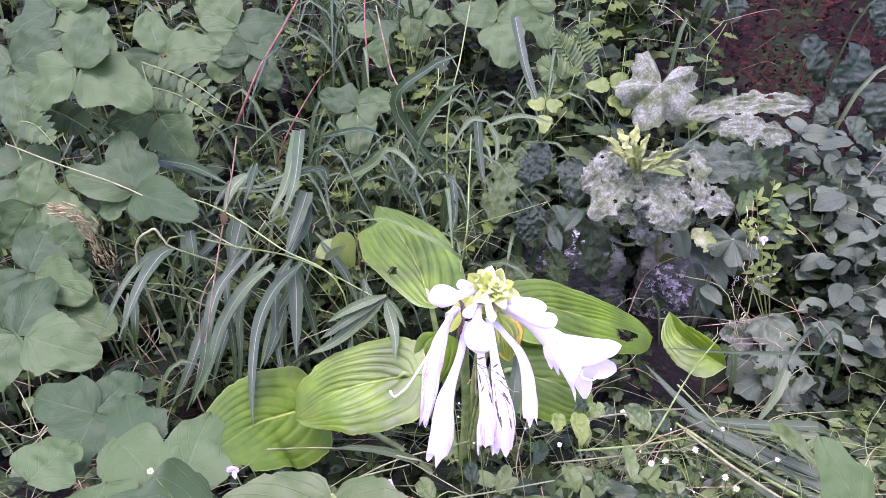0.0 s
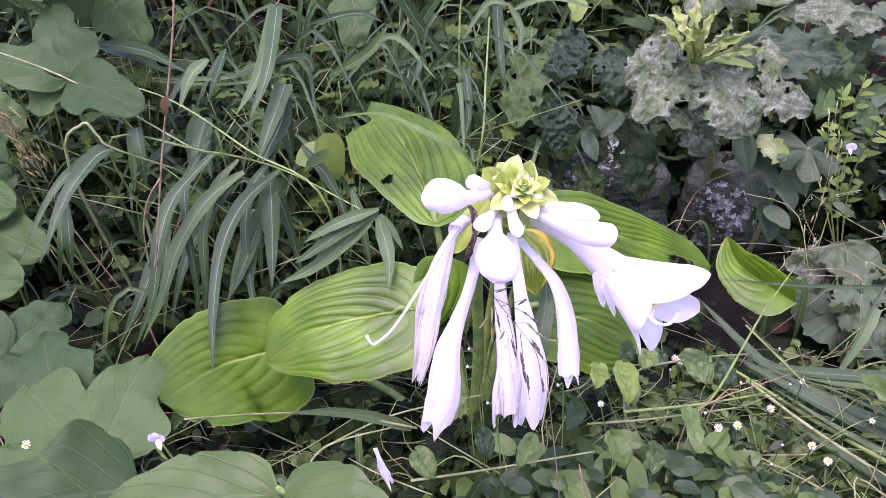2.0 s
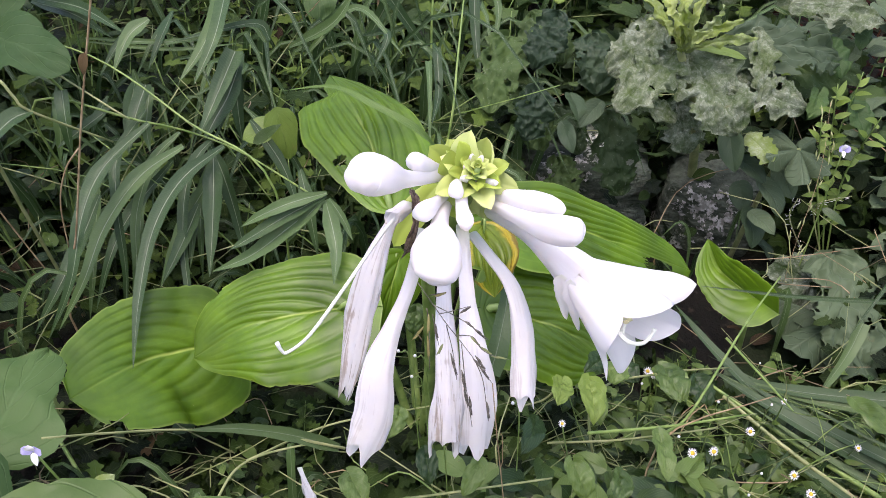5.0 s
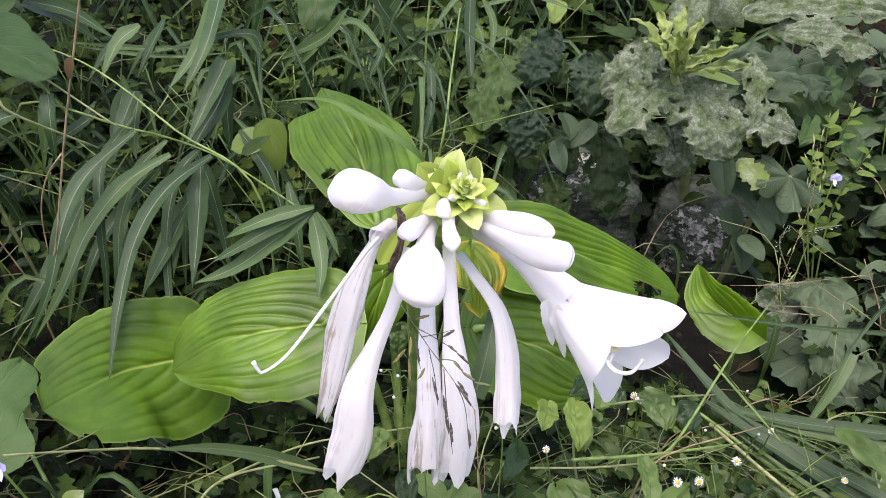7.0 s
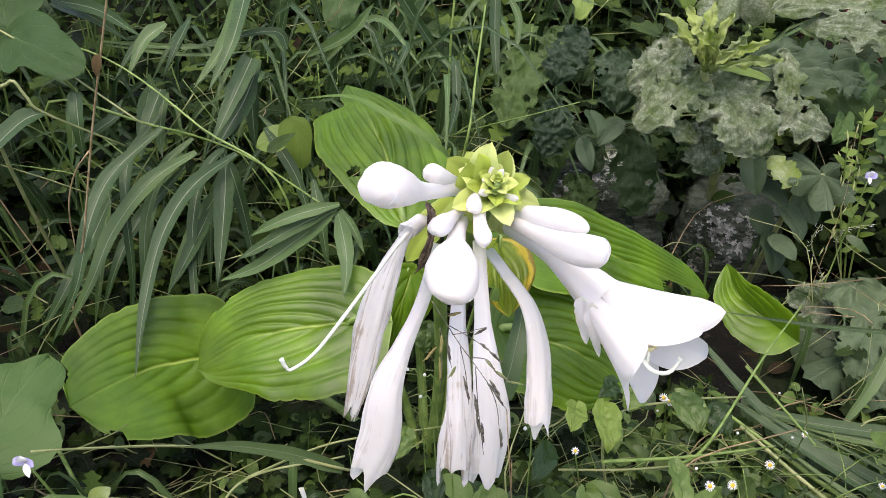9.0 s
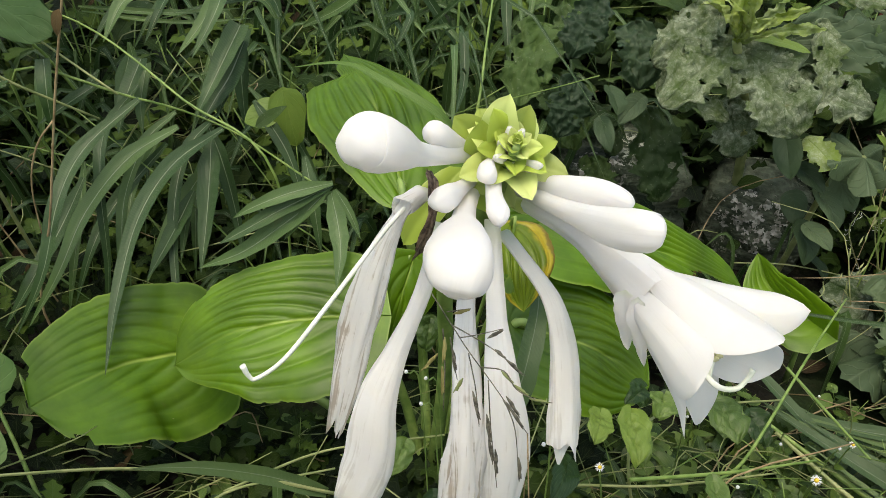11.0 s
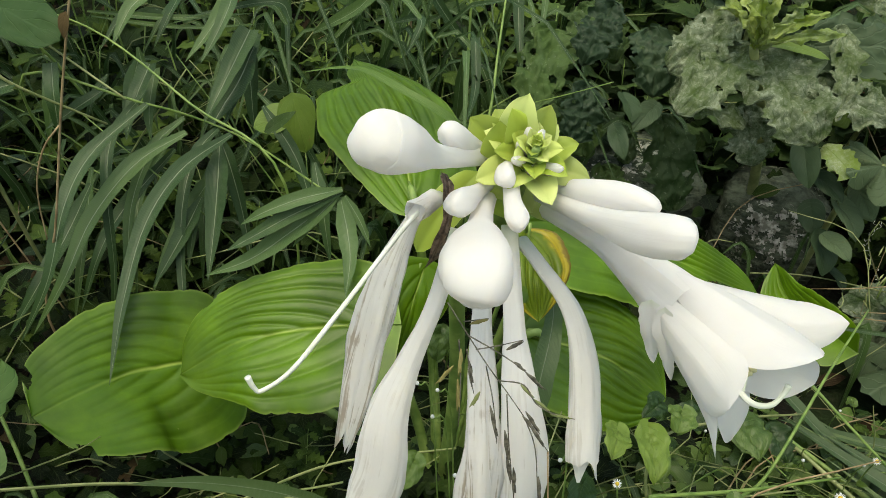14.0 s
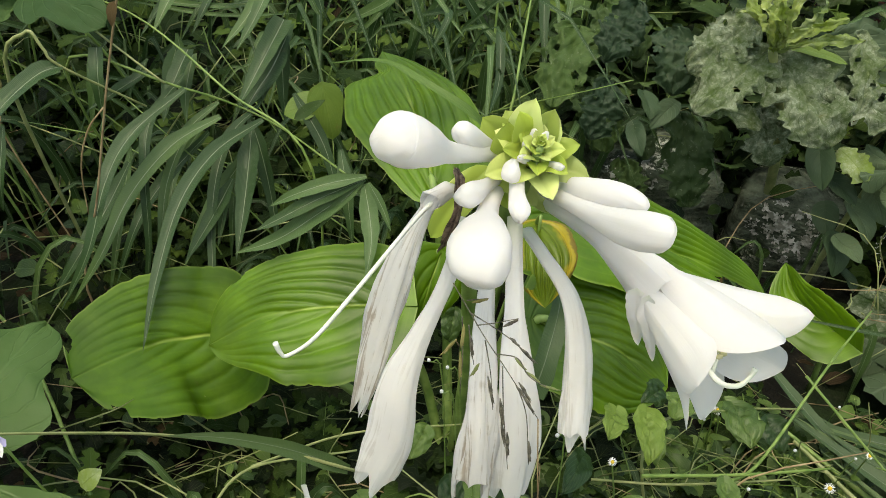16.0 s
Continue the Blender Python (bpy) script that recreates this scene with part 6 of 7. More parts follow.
edge = vine("wild_grape_vine", (1.15, 1.75), "vine with dark lobed leaves at the edge of a hollow", "wild grape vines")
for k, (p, size, roll) in enumerate((((0.908, 1.850, 0.322), 0.085, 30), ((0.973, 1.800, 0.300), 0.10, -30), ((1.036, 1.750, 0.231), 0.09, 10), ((0.938, 1.520, 0.148), 0.06, 20), ((0.844, 1.450, 0.125), 0.055, -20),
                                     ((0.883, 1.350, 0.082), 0.06, 40), ((0.785, 1.280, 0.092), 0.05, 0), ((0.669, 2.000, 0.430), 0.06, 10), ((0.746, 2.000, 0.409), 0.055, -25), ((1.102, 1.950, 0.406), 0.08, 0),
                                     ((0.940, 1.620, 0.204), 0.06, 60), ((0.891, 1.700, 0.232), 0.05, -50))):
    turn = V((math.sin(radians(roll)), -0.3, -1))
    leaf_at("leaf", V(p) - turn * size * 0.5, V(p) + turn * size * 0.6, size * 1.25, ragged(0.35, 0.6, 46.0 + k * 1.7, 2.3, 0.45, 8, 0.14), MAT_GRAPE, edge, (0.25 * math.sin(k * 2.1), -0.75, 0.6),
            nl=40, nv=5, heart=0.12, arch=0.1, fold=0.15, wave=0.05, seed=460 + k, crumple=0.08)
    tube("leaf_stalk", [p, V(p) + V((0.02, 0.08, -0.02)), (V(p).x + 0.04, V(p).y + 0.15, ground_z(V(p).x, V(p).y + 0.15))], [0.0014, 0.0018, 0.002], MAT_REDSTEM, edge, segs=5, rings=8)


# ---- heart-leaved vine in the foreground ----
def heart_leaf(owner, base, tip, width, seed, up=EYEWARD, material=None):
    tip = V(base).lerp(V(tip), 0.85)
    return leaf_at("leaf", base, tip, width * 0.74, HEART, material or MAT_HEART, owner, up, nl=20, nv=6, heart=0.34, arch=0.12, fold=0.45, wave=0.09, seed=seed, crumple=0.12, nick=0.3)


hv = vine("heart_leaved_vine", (0.25, 0.75), "twining vine with small heart-shaped green leaves", "heart-leaved vines")
for k, (b, t, wd) in enumerate((
        ((0.268, 0.800, 0.084), (0.286, 0.760, 0.075), 0.043), ((0.303, 0.800, 0.075), (0.318, 0.780, 0.057), 0.037), ((0.222, 0.790, 0.097), (0.238, 0.770, 0.095), 0.033),
        ((0.180, 0.720, 0.125), (0.186, 0.690, 0.118), 0.027), ((0.232, 0.680, 0.119), (0.233, 0.640, 0.107), 0.025), ((0.149, 0.620, 0.151), (0.160, 0.600, 0.131), 0.028),
        ((0.122, 0.660, 0.148), (0.106, 0.620, 0.153), 0.025), ((-0.016, 0.600, 0.147), (-0.001, 0.580, 0.138), 0.029),
        ((0.013, 0.660, 0.152), (0.006, 0.640, 0.141), 0.025), ((0.020, 0.760, 0.177), (0.019, 0.750, 0.153), 0.025), ((0.189, 0.630, 0.129), (0.180, 0.600, 0.126), 0.025),
        ((0.075, 0.600, 0.168), (0.063, 0.580, 0.154), 0.021), ((0.037, 0.620, 0.153), (0.043, 0.600, 0.139), 0.023))):
    heart_leaf(hv, b, t, wd, 800 + k, (0.1, -0.55, 0.8))
for k, (b, t, wd) in enumerate((((0.175, 0.720, 0.137), (0.177, 0.680, 0.126), 0.034), ((0.200, 0.740, 0.143), (0.195, 0.720, 0.138), 0.034), ((0.254, 0.760, 0.121), (0.261, 0.720, 0.118), 0.042),
                               ((0.186, 0.750, 0.140), (0.170, 0.730, 0.142), 0.03), ((0.146, 0.700, 0.158), (0.139, 0.670, 0.158), 0.028))):
    heart_leaf(hv, b, t, wd, 870 + k, (0.1, -0.55, 0.8), MAT_PALELEAF if k % 2 == 0 and k != 2 else MAT_HEART)
tube("runner", [(0.25, 0.75, ground_z(0.25, 0.75)), (0.2, 0.70, 0.03), (0.180, 0.720, 0.125), (0.265, 0.800, 0.084), (0.382, 0.900, 0.008)], [0.0012, 0.0012, 0.001], MAT_PALESTEM, hv, segs=6, rings=24)
hv = vine("heart_leaved_vine", (0.62, 1.22), "thin twining vine with dusky grey-green heart-shaped leaves", "heart-leaved vines")
for k, (b, t, wd) in enumerate((
        ((0.459, 1.200, 0.126), (0.482, 1.170, 0.111), 0.026),
        ((0.496, 1.200, 0.090), (0.517, 1.170, 0.058), 0.036),
        ((0.482, 1.240, 0.064), (0.484, 1.210, 0.039), 0.034),
        ((0.488, 1.200, 0.038), (0.494, 1.170, 0.002), 0.038),
        ((0.489, 1.180, 0.051), (0.509, 1.150, 0.041), 0.028),
        ((0.428, 1.200, 0.163), (0.436, 1.170, 0.125), 0.034),
        ((0.205, 1.220, 0.197), (0.213, 1.190, 0.180), 0.032),
        ((0.240, 1.220, 0.188), (0.216, 1.190, 0.168), 0.028),
        ((0.199, 1.200, 0.161), (0.210, 1.170, 0.139), 0.024),
        ((0.518, 1.200, -0.008), (0.528, 1.170, -0.019), 0.026),
        ((0.524, 1.220, 0.104), (0.538, 1.190, 0.078), 0.034))):
    leaf_at("leaf", b, t, wd, HEART, MAT_GREYLEAF if k % 3 == 1 else MAT_GRAPE, hv, (0.5 * math.sin(k * 2.3), -0.8, 0.55), nl=20, nv=5, heart=0.34, arch=0.14, fold=0.4, wave=0.03, seed=1100 + k)
heart_leaf(hv, (0.480, 0.800, 0.049), (0.504, 0.730, 0.048), 0.038, 845, (0.1, -0.6, 0.8), MAT_HEART)

for k, (p, q, wd) in enumerate((((0.580, 1.320, 0.258), (0.594, 1.270, 0.224), 0.055), ((0.624, 1.360, 0.290), (0.631, 1.320, 0.250), 0.055), ((0.604, 1.240, 0.200), (0.615, 1.200, 0.161), 0.05), ((0.558, 1.260, 0.209), (0.533, 1.220, 0.182), 0.045))):
    heart_leaf(hv, p, q, wd, 855 + k, (0.1, -0.75, 0.6), MAT_KUDZU)


def leafy_weed(root, tops, leaves, size, seed):
    """Bushy stems set with narrow leaves."""
    rng = random.Random(seed)
    r = V((root[0], root[1], ground_z(root[0], root[1])))
    weed = thing("leafy_weed", r, "bushy yellow-green weed with narrow leaves", "weed", "bushy weeds")
    for top in tops:
        t = V(top)
        path = [r, r.lerp(t, 0.5) + V((rng.uniform(-0.03, 0.03), 0.02, 0.03)), t]
        pts = spline(path, leaves)
        tube("stem", path, [0.0016, 0.0013, 0.0007], MAT_STEM, weed, segs=5, rings=10)
        for k in range(leaves // 3, leaves):
            th = 2.4 * k + rng.uniform(-0.4, 0.4)
            way = V((math.cos(th), math.sin(th) * 0.7 - 0.2, rng.uniform(-0.1, 0.8))).normalized()
            leaf_at("leaf", pts[k], pts[k] + way * size * rng.uniform(0.6, 1.2), size * 0.32, LANCE, MAT_PALELEAF, weed, nl=5, nv=1, arch=0.08, seed=seed + k)


leafy_weed((0.66, 1.24), ((0.548, 1.200, 0.248), (0.586, 1.220, 0.260), (0.603, 1.170, 0.219), (0.522, 1.160, 0.215)), 26, 0.027, 901)

corner = vine("kudzu_vine", (0.46, 0.66), "vine with one large pale pointed leaf above the sedge")
kudzu_leaflet(corner, (0.491, 0.620, 0.093), (0.455, 0.680, 0.153), 0.075, 235, (0.0, -0.5, 0.85), arch=0.05)
tube("leaf_stalk", [(0.46, 0.66, ground_z(0.46, 0.66)), (0.491, 0.620, 0.093)], [0.002, 0.0014], MAT_STEM, corner, segs=6, rings=6)

yellowed = thing("fallen_leaf", root_under((-0.215, 0.620, 0.096)), "small yellowing leaf lying in low weeds", "leaf")
leaf_at("leaf", (-0.216, 0.610, 0.100), (-0.204, 0.620, 0.109), 0.016, LANCE, MAT_LIME, yellowed, (0.1, -0.6, 0.8), nl=10, nv=3, arch=0.08, fold=0.3, seed=890)


# ---- two old stones behind the hosta ----
def boulder(at, size, seed, turn=0.0, label=""):
    bm = bmesh.new()
    bmesh.ops.create_icosphere(bm, subdivisions=5, radius=1.0)
    for v in bm.verts:
        p = v.co.copy()
        k = max(abs(p.x), abs(p.y), abs(p.z))
        q = p.lerp(p / k * 0.82, 0.6)
        q *= 1 + 0.14 * noise.noise(p * 1.6 + V((seed, 0, 0))) + 0.05 * noise.noise(p * 5 + V((seed, 3, 0))) + 0.015 * noise.noise(p * 16)
        v.co = V((q.x * size[0], q.y * size[1], q.z * size[2]))
    me = bpy.data.meshes.new("stone")
    bm.to_mesh(me)
    bm.free()
    me.polygons.foreach_set("use_smooth", [True] * len(me.polygons))
    me.materials.append(MAT_STONE)
    ob = new("stone", me)
    ob.matrix_basis = Matrix.Translation(at) @ Matrix.Rotation(radians(turn), 4, 'Z')
    return tagged(ob, label, "stone", "old stones")


first = boulder((0.27, 1.41, -0.05), (0.135, 0.11, 0.115), 3.0, 8, "dark weathered stone with pale flaked patches")
second = boulder((0.497, 1.40, -0.07), (0.098, 0.10, 0.105), 8.0, -12, "grey weathered stone flecked with pale lichen")


def lichen(stone, centre, reach, seed, thick=0.0012):
    """A crust of pale flakes that follows the stone's face round one spot."""
    me, m = stone.data, stone.matrix_basis
    verts, faces, n = [], [], 5
    for poly in me.polygons:
        if (m @ poly.center - V(centre)).length > reach:
            continue
        a, b, c = (me.vertices[i] for i in poly.vertices)

        def at(i, j):
            u, v = i / n, j / n
            return m @ (a.co + (b.co - a.co) * u + (c.co - a.co) * v + (a.normal + (b.normal - a.normal) * u + (c.normal - a.normal) * v) * thick)

        for i in range(n):
            for j in range(n - i):
                for tri in (((i, j), (i + 1, j), (i, j + 1)), ((i + 1, j), (i + 1, j + 1), (i, j + 1)))[:2 if i + j < n - 1 else 1]:
                    q = at(*tri[0])
                    d = (q - V(centre)).length / reach
                    if noise.noise(q * 70 + V((seed, 0, 0))) + 0.5 * noise.noise(q * 190) + 0.35 * noise.noise(q * 420) > 0.05 + 0.45 * d * d:
                        faces.append(range(len(verts), len(verts) + 3))
                        verts += [at(*t) for t in tri]
    return part("lichen", mesh_of("lichen", verts, faces), MAT_LICHEN, stone, label="flaky crust of pale pinkish-grey lichen")


lichen(first, (0.225, 1.320, 0.043), 0.048, 2.0)
lichen(second, (0.480, 1.320, -0.023), 0.062, 5.0)
lichen(second, (0.425, 1.320, -0.011), 0.030, 9.0)

sprays = thing("bud_spray", (0.66, 1.20, ground_z(0.66, 1.20)), "thin arching sprays of tiny white flower buds", "weed")
for k, line in enumerate((((0.596, 1.200, -0.029), (0.533, 1.170, 0.057), (0.534, 1.170, 0.091)), ((0.584, 1.200, 0.042), (0.568, 1.170, 0.086), (0.607, 1.170, 0.099)))):
    tube("stem", [(0.66, 1.20, ground_z(0.66, 1.20)), *line], [0.0012, 0.0011, 0.0009, 0.0006], MAT_PALESTEM, sprays, segs=5, rings=16)
    spikelets(sprays, spline(line, 8), 18, 0.0050, MAT_PETAL, 1120 + k, 0.005)


# ---- ground cover ----
def hidden_zone(x, y):
    """The ground that the hosta's leaves and blooms stand over, where other plants stay low."""
    return smooth(0.42, 0.34, abs(x + 0.02)) * smooth(1.12, 0.98, y) * smooth(0.66, 0.74, y)


def cover(x, y):
    h = 0.13 + 0.17 * smooth(1.0, 1.5, y)
    h -= 0.10 * smooth(0.10, 0.2, x) * smooth(0.7, 0.6, x) * smooth(1.05, 1.2, y) * smooth(1.65, 1.5, y)
    h *= 1 - 0.6 * smooth(0.26, 0.34, x) * smooth(0.62, 0.68, y) * smooth(1.02, 0.95, y)
    return h * (1 - 0.72 * hidden_zone(x, y))


def shoot_of(name, label, category, group, prof, material, seed, leaves, size, aspect, height, heart=0.0, nl=10, nv=3):
    rng = random.Random(seed)
    ob = thing(name, (0, 0, -50), label, category, group)
    o = V((0, 0, -50))
    bend = V((rng.uniform(-0.03, 0.03), rng.uniform(-0.06, 0.0), 0))
    tube("stem", [o, o + bend * 0.4 + V((0, 0, height * 0.5)), o + bend + V((0, 0, height))], [0.0014, 0.0012, 0.0007], MAT_STEM, ob, segs=5, rings=6)
    meshes = [mesh_of("leaf", *leaf_shape(size * f, size * f * aspect, prof, nl, nv, heart, 0.10, 0.15, 0.04, seed=seed * 7 + i)) for i, f in enumerate((1.0, 0.8, 0.6))]
    for k in range(leaves):
        f = 0.25 + 0.75 * (k + 0.5) / leaves
        p = o + bend * f * f + V((0, 0, height * f))
        th = 2.4 * k + rng.uniform(-0.3, 0.3)
        out = V((math.cos(th), math.sin(th), rng.uniform(-0.25, 0.45)))
        base = p + V((out.x, out.y, 0)) * 0.006
        part("leaf", meshes[0 if f < 0.7 else (1 if f < 0.9 else 2)], material, ob, aim(base, base + out * size, V((0, -0.35, 0.95))))
    return ob


def scatter(protos, count, pick, seed, scale=(0.8, 1.25)):
    rng = random.Random(seed)
    made = tries = 0
    while made < count and tries < count * 60:
        tries += 1
        x, y = rng.uniform(-1.5, 1.5), rng.uniform(0.42, 2.6)
        if rng.random() > pick(x, y):
            continue
        s = rng.uniform(*scale) * cover(x, y) / 0.2
        s = max(0.45, min(1.5, s))
        m = Matrix.Translation((x, y, ground_z(x, y) - 0.004)) @ Matrix.Rotation(rng.uniform(0, 6.283), 4, 'Z') @ Matrix.Rotation(rng.uniform(-0.25, 0.25), 4, 'X') @ Matrix.Scale(s, 4)
        copy_thing(rng.choice(protos), m)
        made += 1


def clear(protos):
    for ob in protos:
        for o in (*ob.children_recursive, ob):
            bpy.data.objects.remove(o)


def clearing(x, y):
    """Sparse growth round the young hosta and before the stones."""
    spot = smooth(0.09, 0.055, math.hypot(x - 0.43, (y - 1.03) * 0.8))
    stones = smooth(0.12, 0.17, x) * smooth(0.64, 0.58, x) * smooth(1.12, 1.18, y) * smooth(1.42, 1.38, y)
    return 1 - 0.97 * max(spot, 0.75 * stones)


def seen(x, y):
    """How much of the ground lies inside the open stretch that the path looks over."""
    pit = smooth(0.62, 0.75, x) * smooth(1.75, 1.62, x) * smooth(1.45, 1.6, y) * smooth(2.75, 2.5, y)
    return smooth(0.25, 0.0, abs(x) - (0.16 + 0.60 * y)) * (1.0 - 0.5 * smooth(1.1, 1.6, y)) * (1 - 0.93 * pit) * clearing(x, y)


def patchy(x, y, k):
    return smooth(-0.15, 0.25, noise.noise((x * 2.3 + k * 9, y * 2.3, k * 3.1)))


def hollow(x, y):
    """Open, dark gaps in the growth."""
    return smooth(-0.28, 0.06, noise.noise((x * 4.5, y * 4.5, 7.7))) * 0.95 + 0.05


def lobed_patch(x, y):
    """The shaded patch of lobed leaves between the grass and the squash."""
    return smooth(0.05, 0.12, x) * smooth(0.44, 0.36, x) * smooth(1.10, 1.18, y) * smooth(1.75, 1.6, y)


def mugwort_zone(x, y):
    return (1 - 0.85 * lobed_patch(x, y)) * seen(x, y) * hollow(x, y) * (0.25 + 0.75 * patchy(x, y, 1)) * (1 - 0.75 * smooth(0.15, 0.3, x) * smooth(1.6, 1.4, y)) * (1 - 0.5 * hidden_zone(x, y))


def heart_zone(x, y):
    return (1 - 0.85 * lobed_patch(x, y)) * seen(x, y) * (1 - 0.95 * smooth(0.12, 0.18, x) * smooth(0.64, 0.58, x) * smooth(0.96, 1.0, y) * smooth(1.42, 1.36, y)) * (smooth(0.0, 0.2, x) * smooth(1.15, 0.95, y) + 0.35 * smooth(0.9, 0.7, y) + 0.12 + 0.5 * smooth(0.52, 0.62, x) * smooth(1.0, 1.1, y) * smooth(1.7, 1.5, y))


def open_stone(x, y):
    """The clear ground before the stones and the young hosta."""
    return 1 - 0.95 * smooth(0.10, 0.16, x) * smooth(0.66, 0.60, x) * smooth(0.98, 1.02, y) * smooth(1.42, 1.36, y)


def lobed_zone(x, y):
    return seen(x, y) * open_stone(x, y) * (smooth(0.05, 0.25, x) * smooth(1.02, 1.15, y) * smooth(1.9, 1.6, y) + 0.12 * smooth(1.3, 1.6, y) + lobed_patch(x, y))


protos = [shoot_of("mugwort_shoot", "leafy weed shoot with small deeply cut green leaves", "weed", "mugwort shoots", MUGWORT, MAT_HERB, 900 + k, 10 + k % 3, 0.045, 0.75, 0.20, nl=16, nv=2) for k in range(5)]
scatter(protos, 225, mugwort_zone, 11)
scatter(protos, 14, lambda x, y: smooth(-0.34, -0.28, x) * smooth(0.0, -0.06, x) * smooth(0.52, 0.56, y) * smooth(0.70, 0.64, y), 15, (0.7, 1.0))
scatter(protos, 75, lambda x, y: smooth(-0.46, -0.36, x) * smooth(0.10, 0.02, x) * smooth(1.0, 1.06, y) * smooth(1.7, 1.4, y), 14, (0.9, 1.3))
clear(protos)
protos = [shoot_of("heart_leaf_shoot", "low weed shoot with smooth oval green leaves", "weed", "oval-leaved shoots", HEART, MAT_HEART, 920 + k, 8 + k % 3, 0.038, 0.78, 0.15, heart=0.3, nl=9, nv=3) for k in range(5)]
scatter(protos, 202, heart_zone, 12)
clear(protos)
protos = [shoot_of("lobed_leaf_shoot", "weed shoot with dull dark lobed leaves flecked white", "weed", "lobed-leaved shoots", cut_ovate(0.4, 0.5, 2.6, 0.35), MAT_DARKLEAF, 940 + k, 8, 0.062, 0.95, 0.2, heart=0.12, nl=16, nv=3) for k in range(4)]
scatter(protos, 82, lobed_zone, 13)
clear(protos)


def undergrowth(name, label, prof, material, count, seed, size, aspect, zone, nl, nv, heart=0.0, low=0.1, high=1.0):
    rng = random.Random(seed)
    shapes = [leaf_shape(size * f, size * f * aspect, prof, nl, nv, heart, 0.1, 0.2, 0.05, seed=seed + i) for i, f in enumerate((0.7, 0.85, 1.0, 1.2))]
    pieces = []
    while len(pieces) < count:
        x, y = rng.uniform(-1.9, 1.9), rng.uniform(0.3, 3.0)
        if rng.random() > zone(x, y):
            continue
        z = ground_z(x, y) + cover(x, y) * rng.uniform(low, high)
        up = V((rng.uniform(-0.7, 0.7), rng.uniform(-1.0, 0.3), 0.8))
        way = V((rng.uniform(-1, 1), rng.uniform(-1, 0.6), rng.uniform(-0.6, 0.35)))
        pieces.append((rng.choice(shapes), aim((x, y, z), V((x, y, z)) + way, up)))
    return joined(name, pieces, material, label, "weeds")


# The cut-leaved fill and shade weeds below carry painted shade in their colour.
undergrowth("undergrowth", "dense low undergrowth of small cut green leaves, darkened for shade", MUGWORT, MAT_FILL_SHADED, 9500, 21, 0.034, 0.8, lambda x, y: seen(x, y) * hollow(x, y), 12, 1)
undergrowth("undergrowth", "dense undergrowth of small oval green leaves", HEART, MAT_HEART, 4200, 25, 0.025, 0.75, lambda x, y: seen(x, y) * smooth(1.0, 0.85, y) * (0.06 + 0.94 * smooth(-0.02, 0.12, x)), 7, 2, 0.2, 0.3, 1.05)
undergrowth("undergrowth", "dense undergrowth of smooth oval leaves with shade in their colour", HEART, MAT_FILL_SHADED, 4500, 22, 0.034, 0.7, lambda x, y: seen(x, y) * hollow(x, y), 6, 2, 0.15, 0.05, 0.8)
undergrowth("undergrowth", "low weeds with small cut leaves under the hosta, coloured dark for shade", MUGWORT, MAT_FILL_SHADED, 700, 27, 0.030, 0.8, lambda x, y: hidden_zone(x, y) * smooth(0.95, 0.85, y), 12, 1, 0.0, 0.2, 1.0)
# Near-black leaves added where the shaded gap behind the blooms looks dark.
undergrowth("undergrowth", "weeds before the foot of the hosta, coloured near black for shade", MUGWORT, MAT_FILL_SHADED, 260, 28, 0.032, 0.8, lambda x, y: smooth(0.0, 0.02, x) * smooth(0.14, 0.10, x) * smooth(0.70, 0.72, y) * smooth(0.80, 0.78, y), 12, 1, 0.0, 0.5, 2.6)
undergrowth("undergrowth", "low oval leaves below the open flower", HEART, MAT_HEART, 1500, 29, 0.024, 0.68, lambda x, y: smooth(0.05, 0.10, x) * smooth(0.36, 0.30, x) * smooth(0.56, 0.60, y) * smooth(0.80, 0.76, y), 9, 2, 0.25, 0.7, 1.6)
undergrowth("undergrowth", "grey-green oval leaves crowding beside the squash", HEART, MAT_GREYLEAF, 420, 33, 0.042, 0.8,
            lambda x, y: smooth(0.62, 0.74, x) * smooth(1.0, 0.9, x) * smooth(0.95, 1.1, y) * smooth(1.6, 1.45, y), 9, 3, 0.25, 0.5, 1.3)
undergrowth("leaf_litter", "brown dead leaves and scraps on the soil", LANCE, MAT_DEADLEAF, 1100, 23, 0.045, 0.45, lambda x, y: seen(x, y) * (1 - 0.8 * hidden_zone(x, y)), 6, 1, 0.0, 0.0, 0.12)


def fine_grass(count, seed):
    rng = random.Random(seed)
    pieces = []
    while len(pieces) < count:
        x, y = rng.uniform(-1.7, 1.7), rng.uniform(0.45, 2.8)
        if rng.random() > seen(x, y) * (0.25 + 0.75 * smooth(0.3, 0.0, abs(x + 0.15))) * (1 - 0.8 * hidden_zone(x, y)):
            continue
        z = ground_z(x, y)
        h = cover(x, y) * rng.uniform(0.8, 1.5)
        d = V((rng.uniform(-1, 1), rng.uniform(-1, 0.3), 0)) * h * 0.7
        o = V((x, y, z))
        pts = [o, o + d * 0.25 + V((0, 0, h * 0.75)), o + d * 0.7 + V((0, 0, h)), o + d * 1.2 + V((0, 0, h * 0.7))]
        pieces.append((blade_shape(pts, rng.uniform(0.004, 0.013), nl=8), Matrix.Translation(o)))
    return joined("fine_grass", pieces, MAT_GRASS, "fine green grass blades growing through the weeds", "grass")


fine_grass(620, 31)
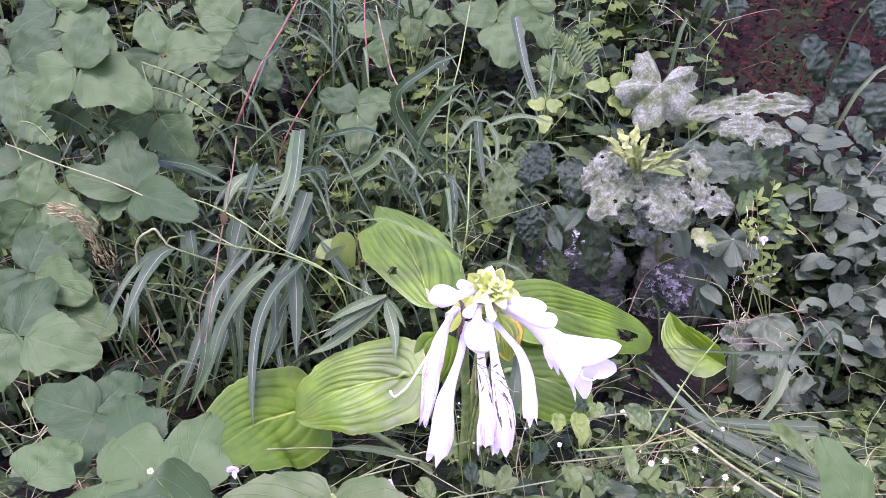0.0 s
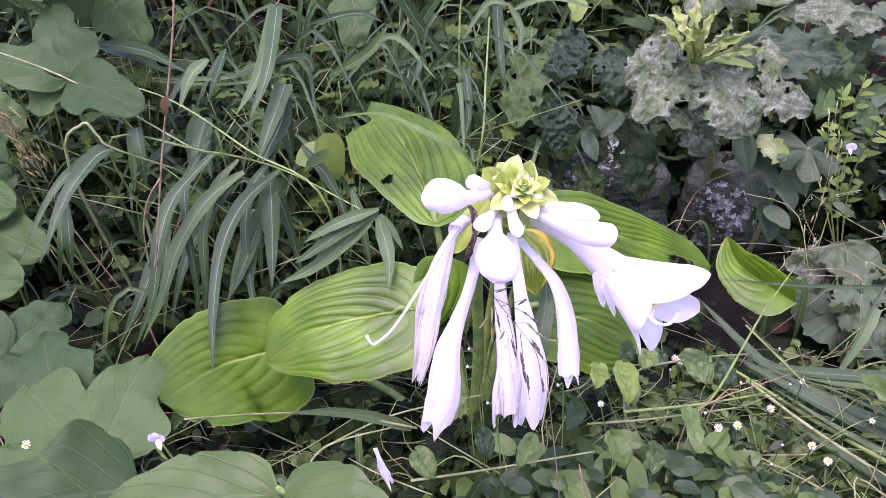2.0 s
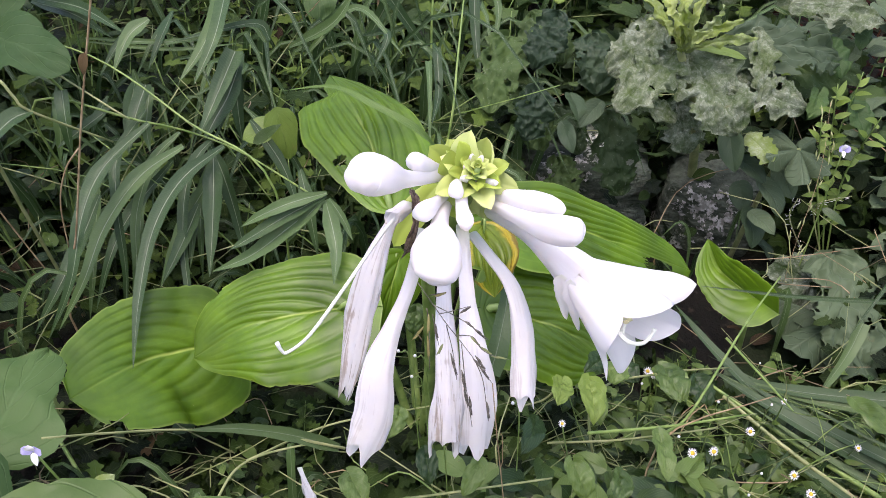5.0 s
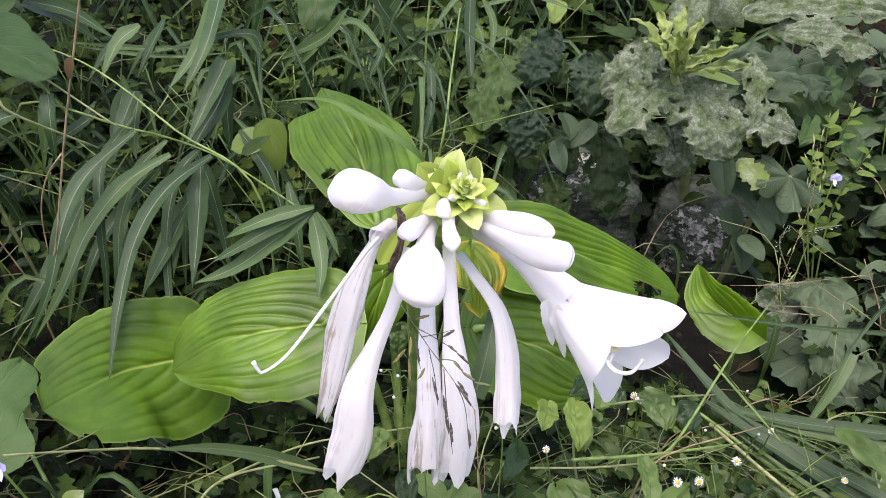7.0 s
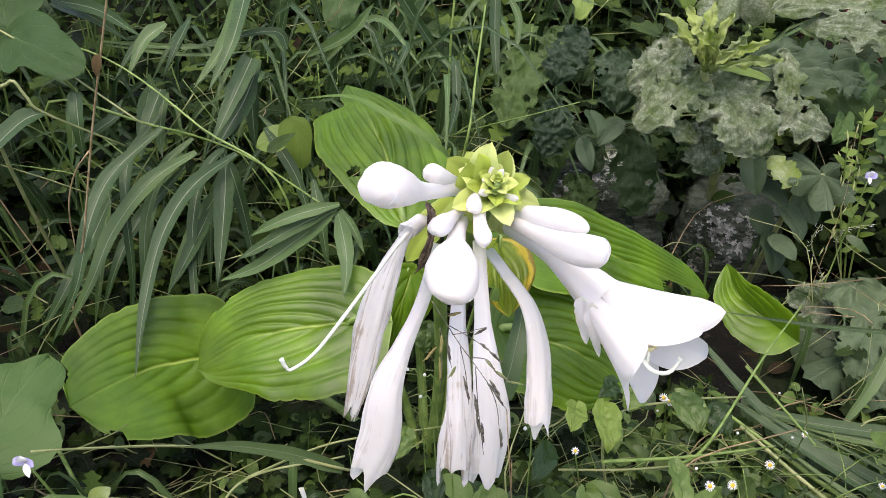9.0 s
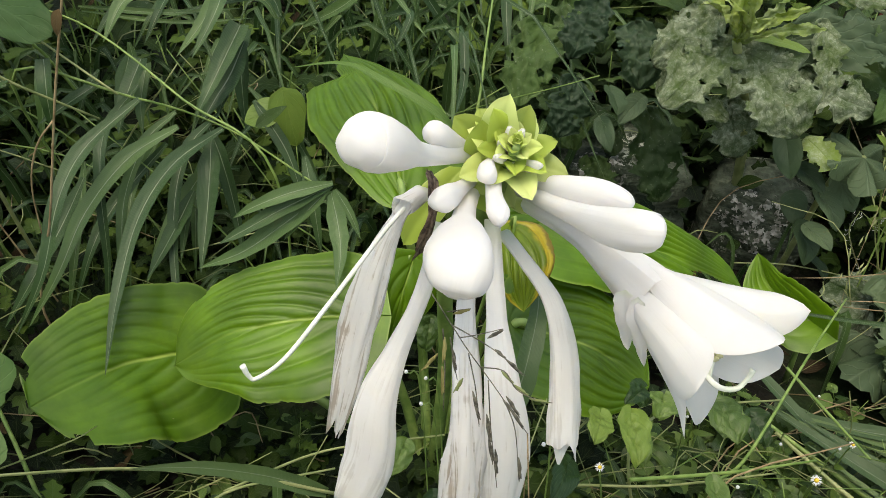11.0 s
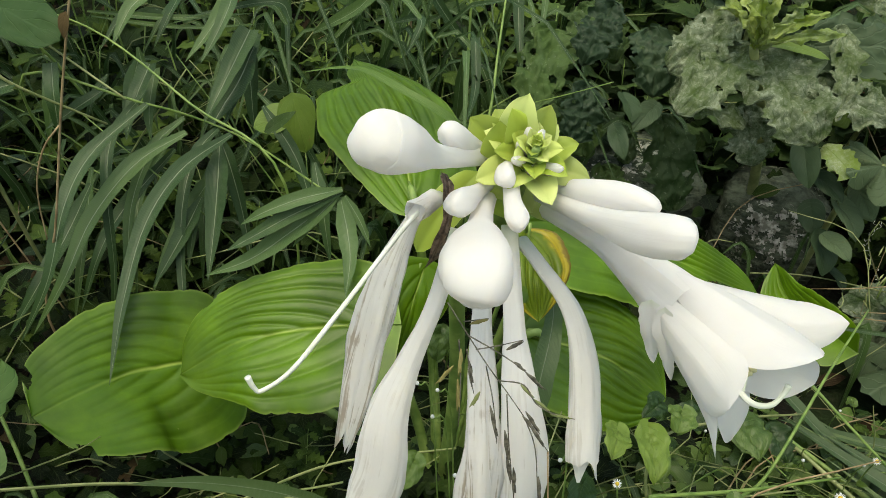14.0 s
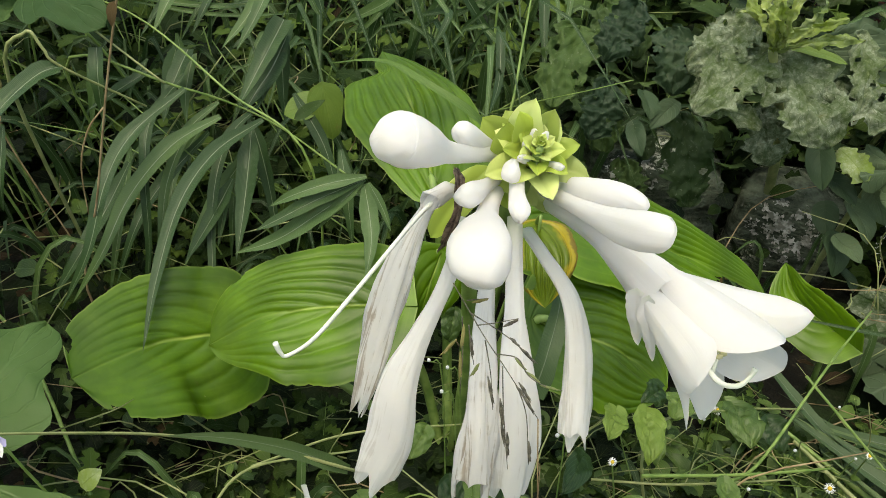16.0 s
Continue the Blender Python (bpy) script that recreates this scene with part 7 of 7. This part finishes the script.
# The hollow looks dark through this litter's lowered colour.
undergrowth("reddish_litter", "reddish brown dead twigs and leaf scraps, darkened for the shaded hollow", LANCE, MAT_REDLITTER, 6500, 26, 0.021, 0.4,
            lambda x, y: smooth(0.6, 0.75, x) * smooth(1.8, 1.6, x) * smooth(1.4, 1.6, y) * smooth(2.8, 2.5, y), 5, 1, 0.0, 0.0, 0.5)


def thin_stems(name, material, label, count, seed, zone, reach=(0.06, 0.2)):
    """Wiry stalks and tendrils running through the growth."""
    rng = random.Random(seed)
    pieces = []
    while len(pieces) < count:
        x, y = rng.uniform(-1.3, 1.3), rng.uniform(0.45, 2.2)
        if rng.random() > zone(x, y):
            continue
        z = ground_z(x, y) + cover(x, y) * rng.uniform(0.5, 1.1)
        o = V((x, y, z))
        d = V((rng.uniform(-1, 1), rng.uniform(-0.6, 0.4), rng.uniform(-0.35, 0.5))).normalized() * rng.uniform(*reach)
        bend = V((rng.uniform(-1, 1), rng.uniform(-1, 1), rng.uniform(-0.5, 1))) * d.length * 0.28
        rad = rng.uniform(0.0004, 0.0010)
        pieces.append((tube_shape([o, o + d * 0.5 + bend, o + d], [rad, rad, rad * 0.6], rings=7, segs=4), Matrix.Translation(o)))
    return joined(name, pieces, material, label, "stems")


thin_stems("thin_stems", MAT_PALESTEM, "wiry pale green stems running through the weeds", 620, 51, lambda x, y: seen(x, y) * (0.35 + 0.65 * smooth(1.0, 0.85, y)))
thin_stems("thin_stems", MAT_DRYSTEM, "thin dry brown stalks caught in the weeds", 210, 52, lambda x, y: seen(x, y) * 0.7)


def fore(x, y):
    """The low growth at the foot of the open flower."""
    return smooth(0.02, 0.10, x) * smooth(0.75, 0.55, x) * smooth(0.52, 0.58, y) * smooth(0.92, 0.82, y)


thin_stems("thin_stems", MAT_PALESTEM, "pale criss-crossing weed stems over low leaves", 230, 53, fore, (0.05, 0.18))
thin_stems("thin_stems", MAT_STEM, "green criss-crossing weed stems over low leaves", 200, 54, fore, (0.05, 0.16))
rng = random.Random(58)
pieces = []
while len(pieces) < 150:
    x, y = rng.uniform(0.0, 0.7), rng.uniform(0.52, 0.92)
    if rng.random() > fore(x, y):
        continue
    o = V((x, y, ground_z(x, y) + cover(x, y) * 0.3))
    d = V((rng.uniform(-1, 1), rng.uniform(-0.6, 0.4), 0)).normalized() * rng.uniform(0.05, 0.12)
    h = cover(x, y) * rng.uniform(0.6, 1.1)
    pieces.append((blade_shape([o, o + d * 0.4 + V((0, 0, h)), o + d + V((0, 0, h * rng.uniform(0.6, 1.1)))], rng.uniform(0.003, 0.008), nl=8), Matrix.Translation(o)))
joined("fine_grass", pieces, MAT_SEDGE, "narrow grass blades among low leaves", "grass")


def far_bank(count, seed):
    rng = random.Random(seed)
    shapes = [leaf_shape(0.16 * f, 0.15 * f, KUDZU_SIDE if f > 1 else KUDZU, 6, 2, 0.06, 0.06, 0.12, 0.03, seed=i) for i, f in enumerate((0.8, 1.0, 1.2))]
    pieces = []
    while len(pieces) < count:
        x, y = rng.uniform(-3.4, 3.4), rng.uniform(0.7, 4.6)
        if abs(x) < 0.42 + 0.60 * y and y < 2.75:
            continue
        if rng.random() > smooth(3.4, 2.2, abs(x)) * smooth(4.6, 3.4, y):
            continue
        z = ground_z(x, y) + rng.uniform(0.05, 0.35)
        pieces.append((rng.choice(shapes), aim((x, y, z), V((x, y, z)) + V((rng.uniform(-1, 1), rng.uniform(-1, 1), rng.uniform(-0.7, 0.2))), V((rng.uniform(-0.5, 0.5), rng.uniform(-0.7, 0.3), 0.8)))))
    return joined("kudzu_cover", pieces, MAT_KUDZU, "mass of kudzu leaves covering the bank beyond", "vine")


far_bank(2600, 41)
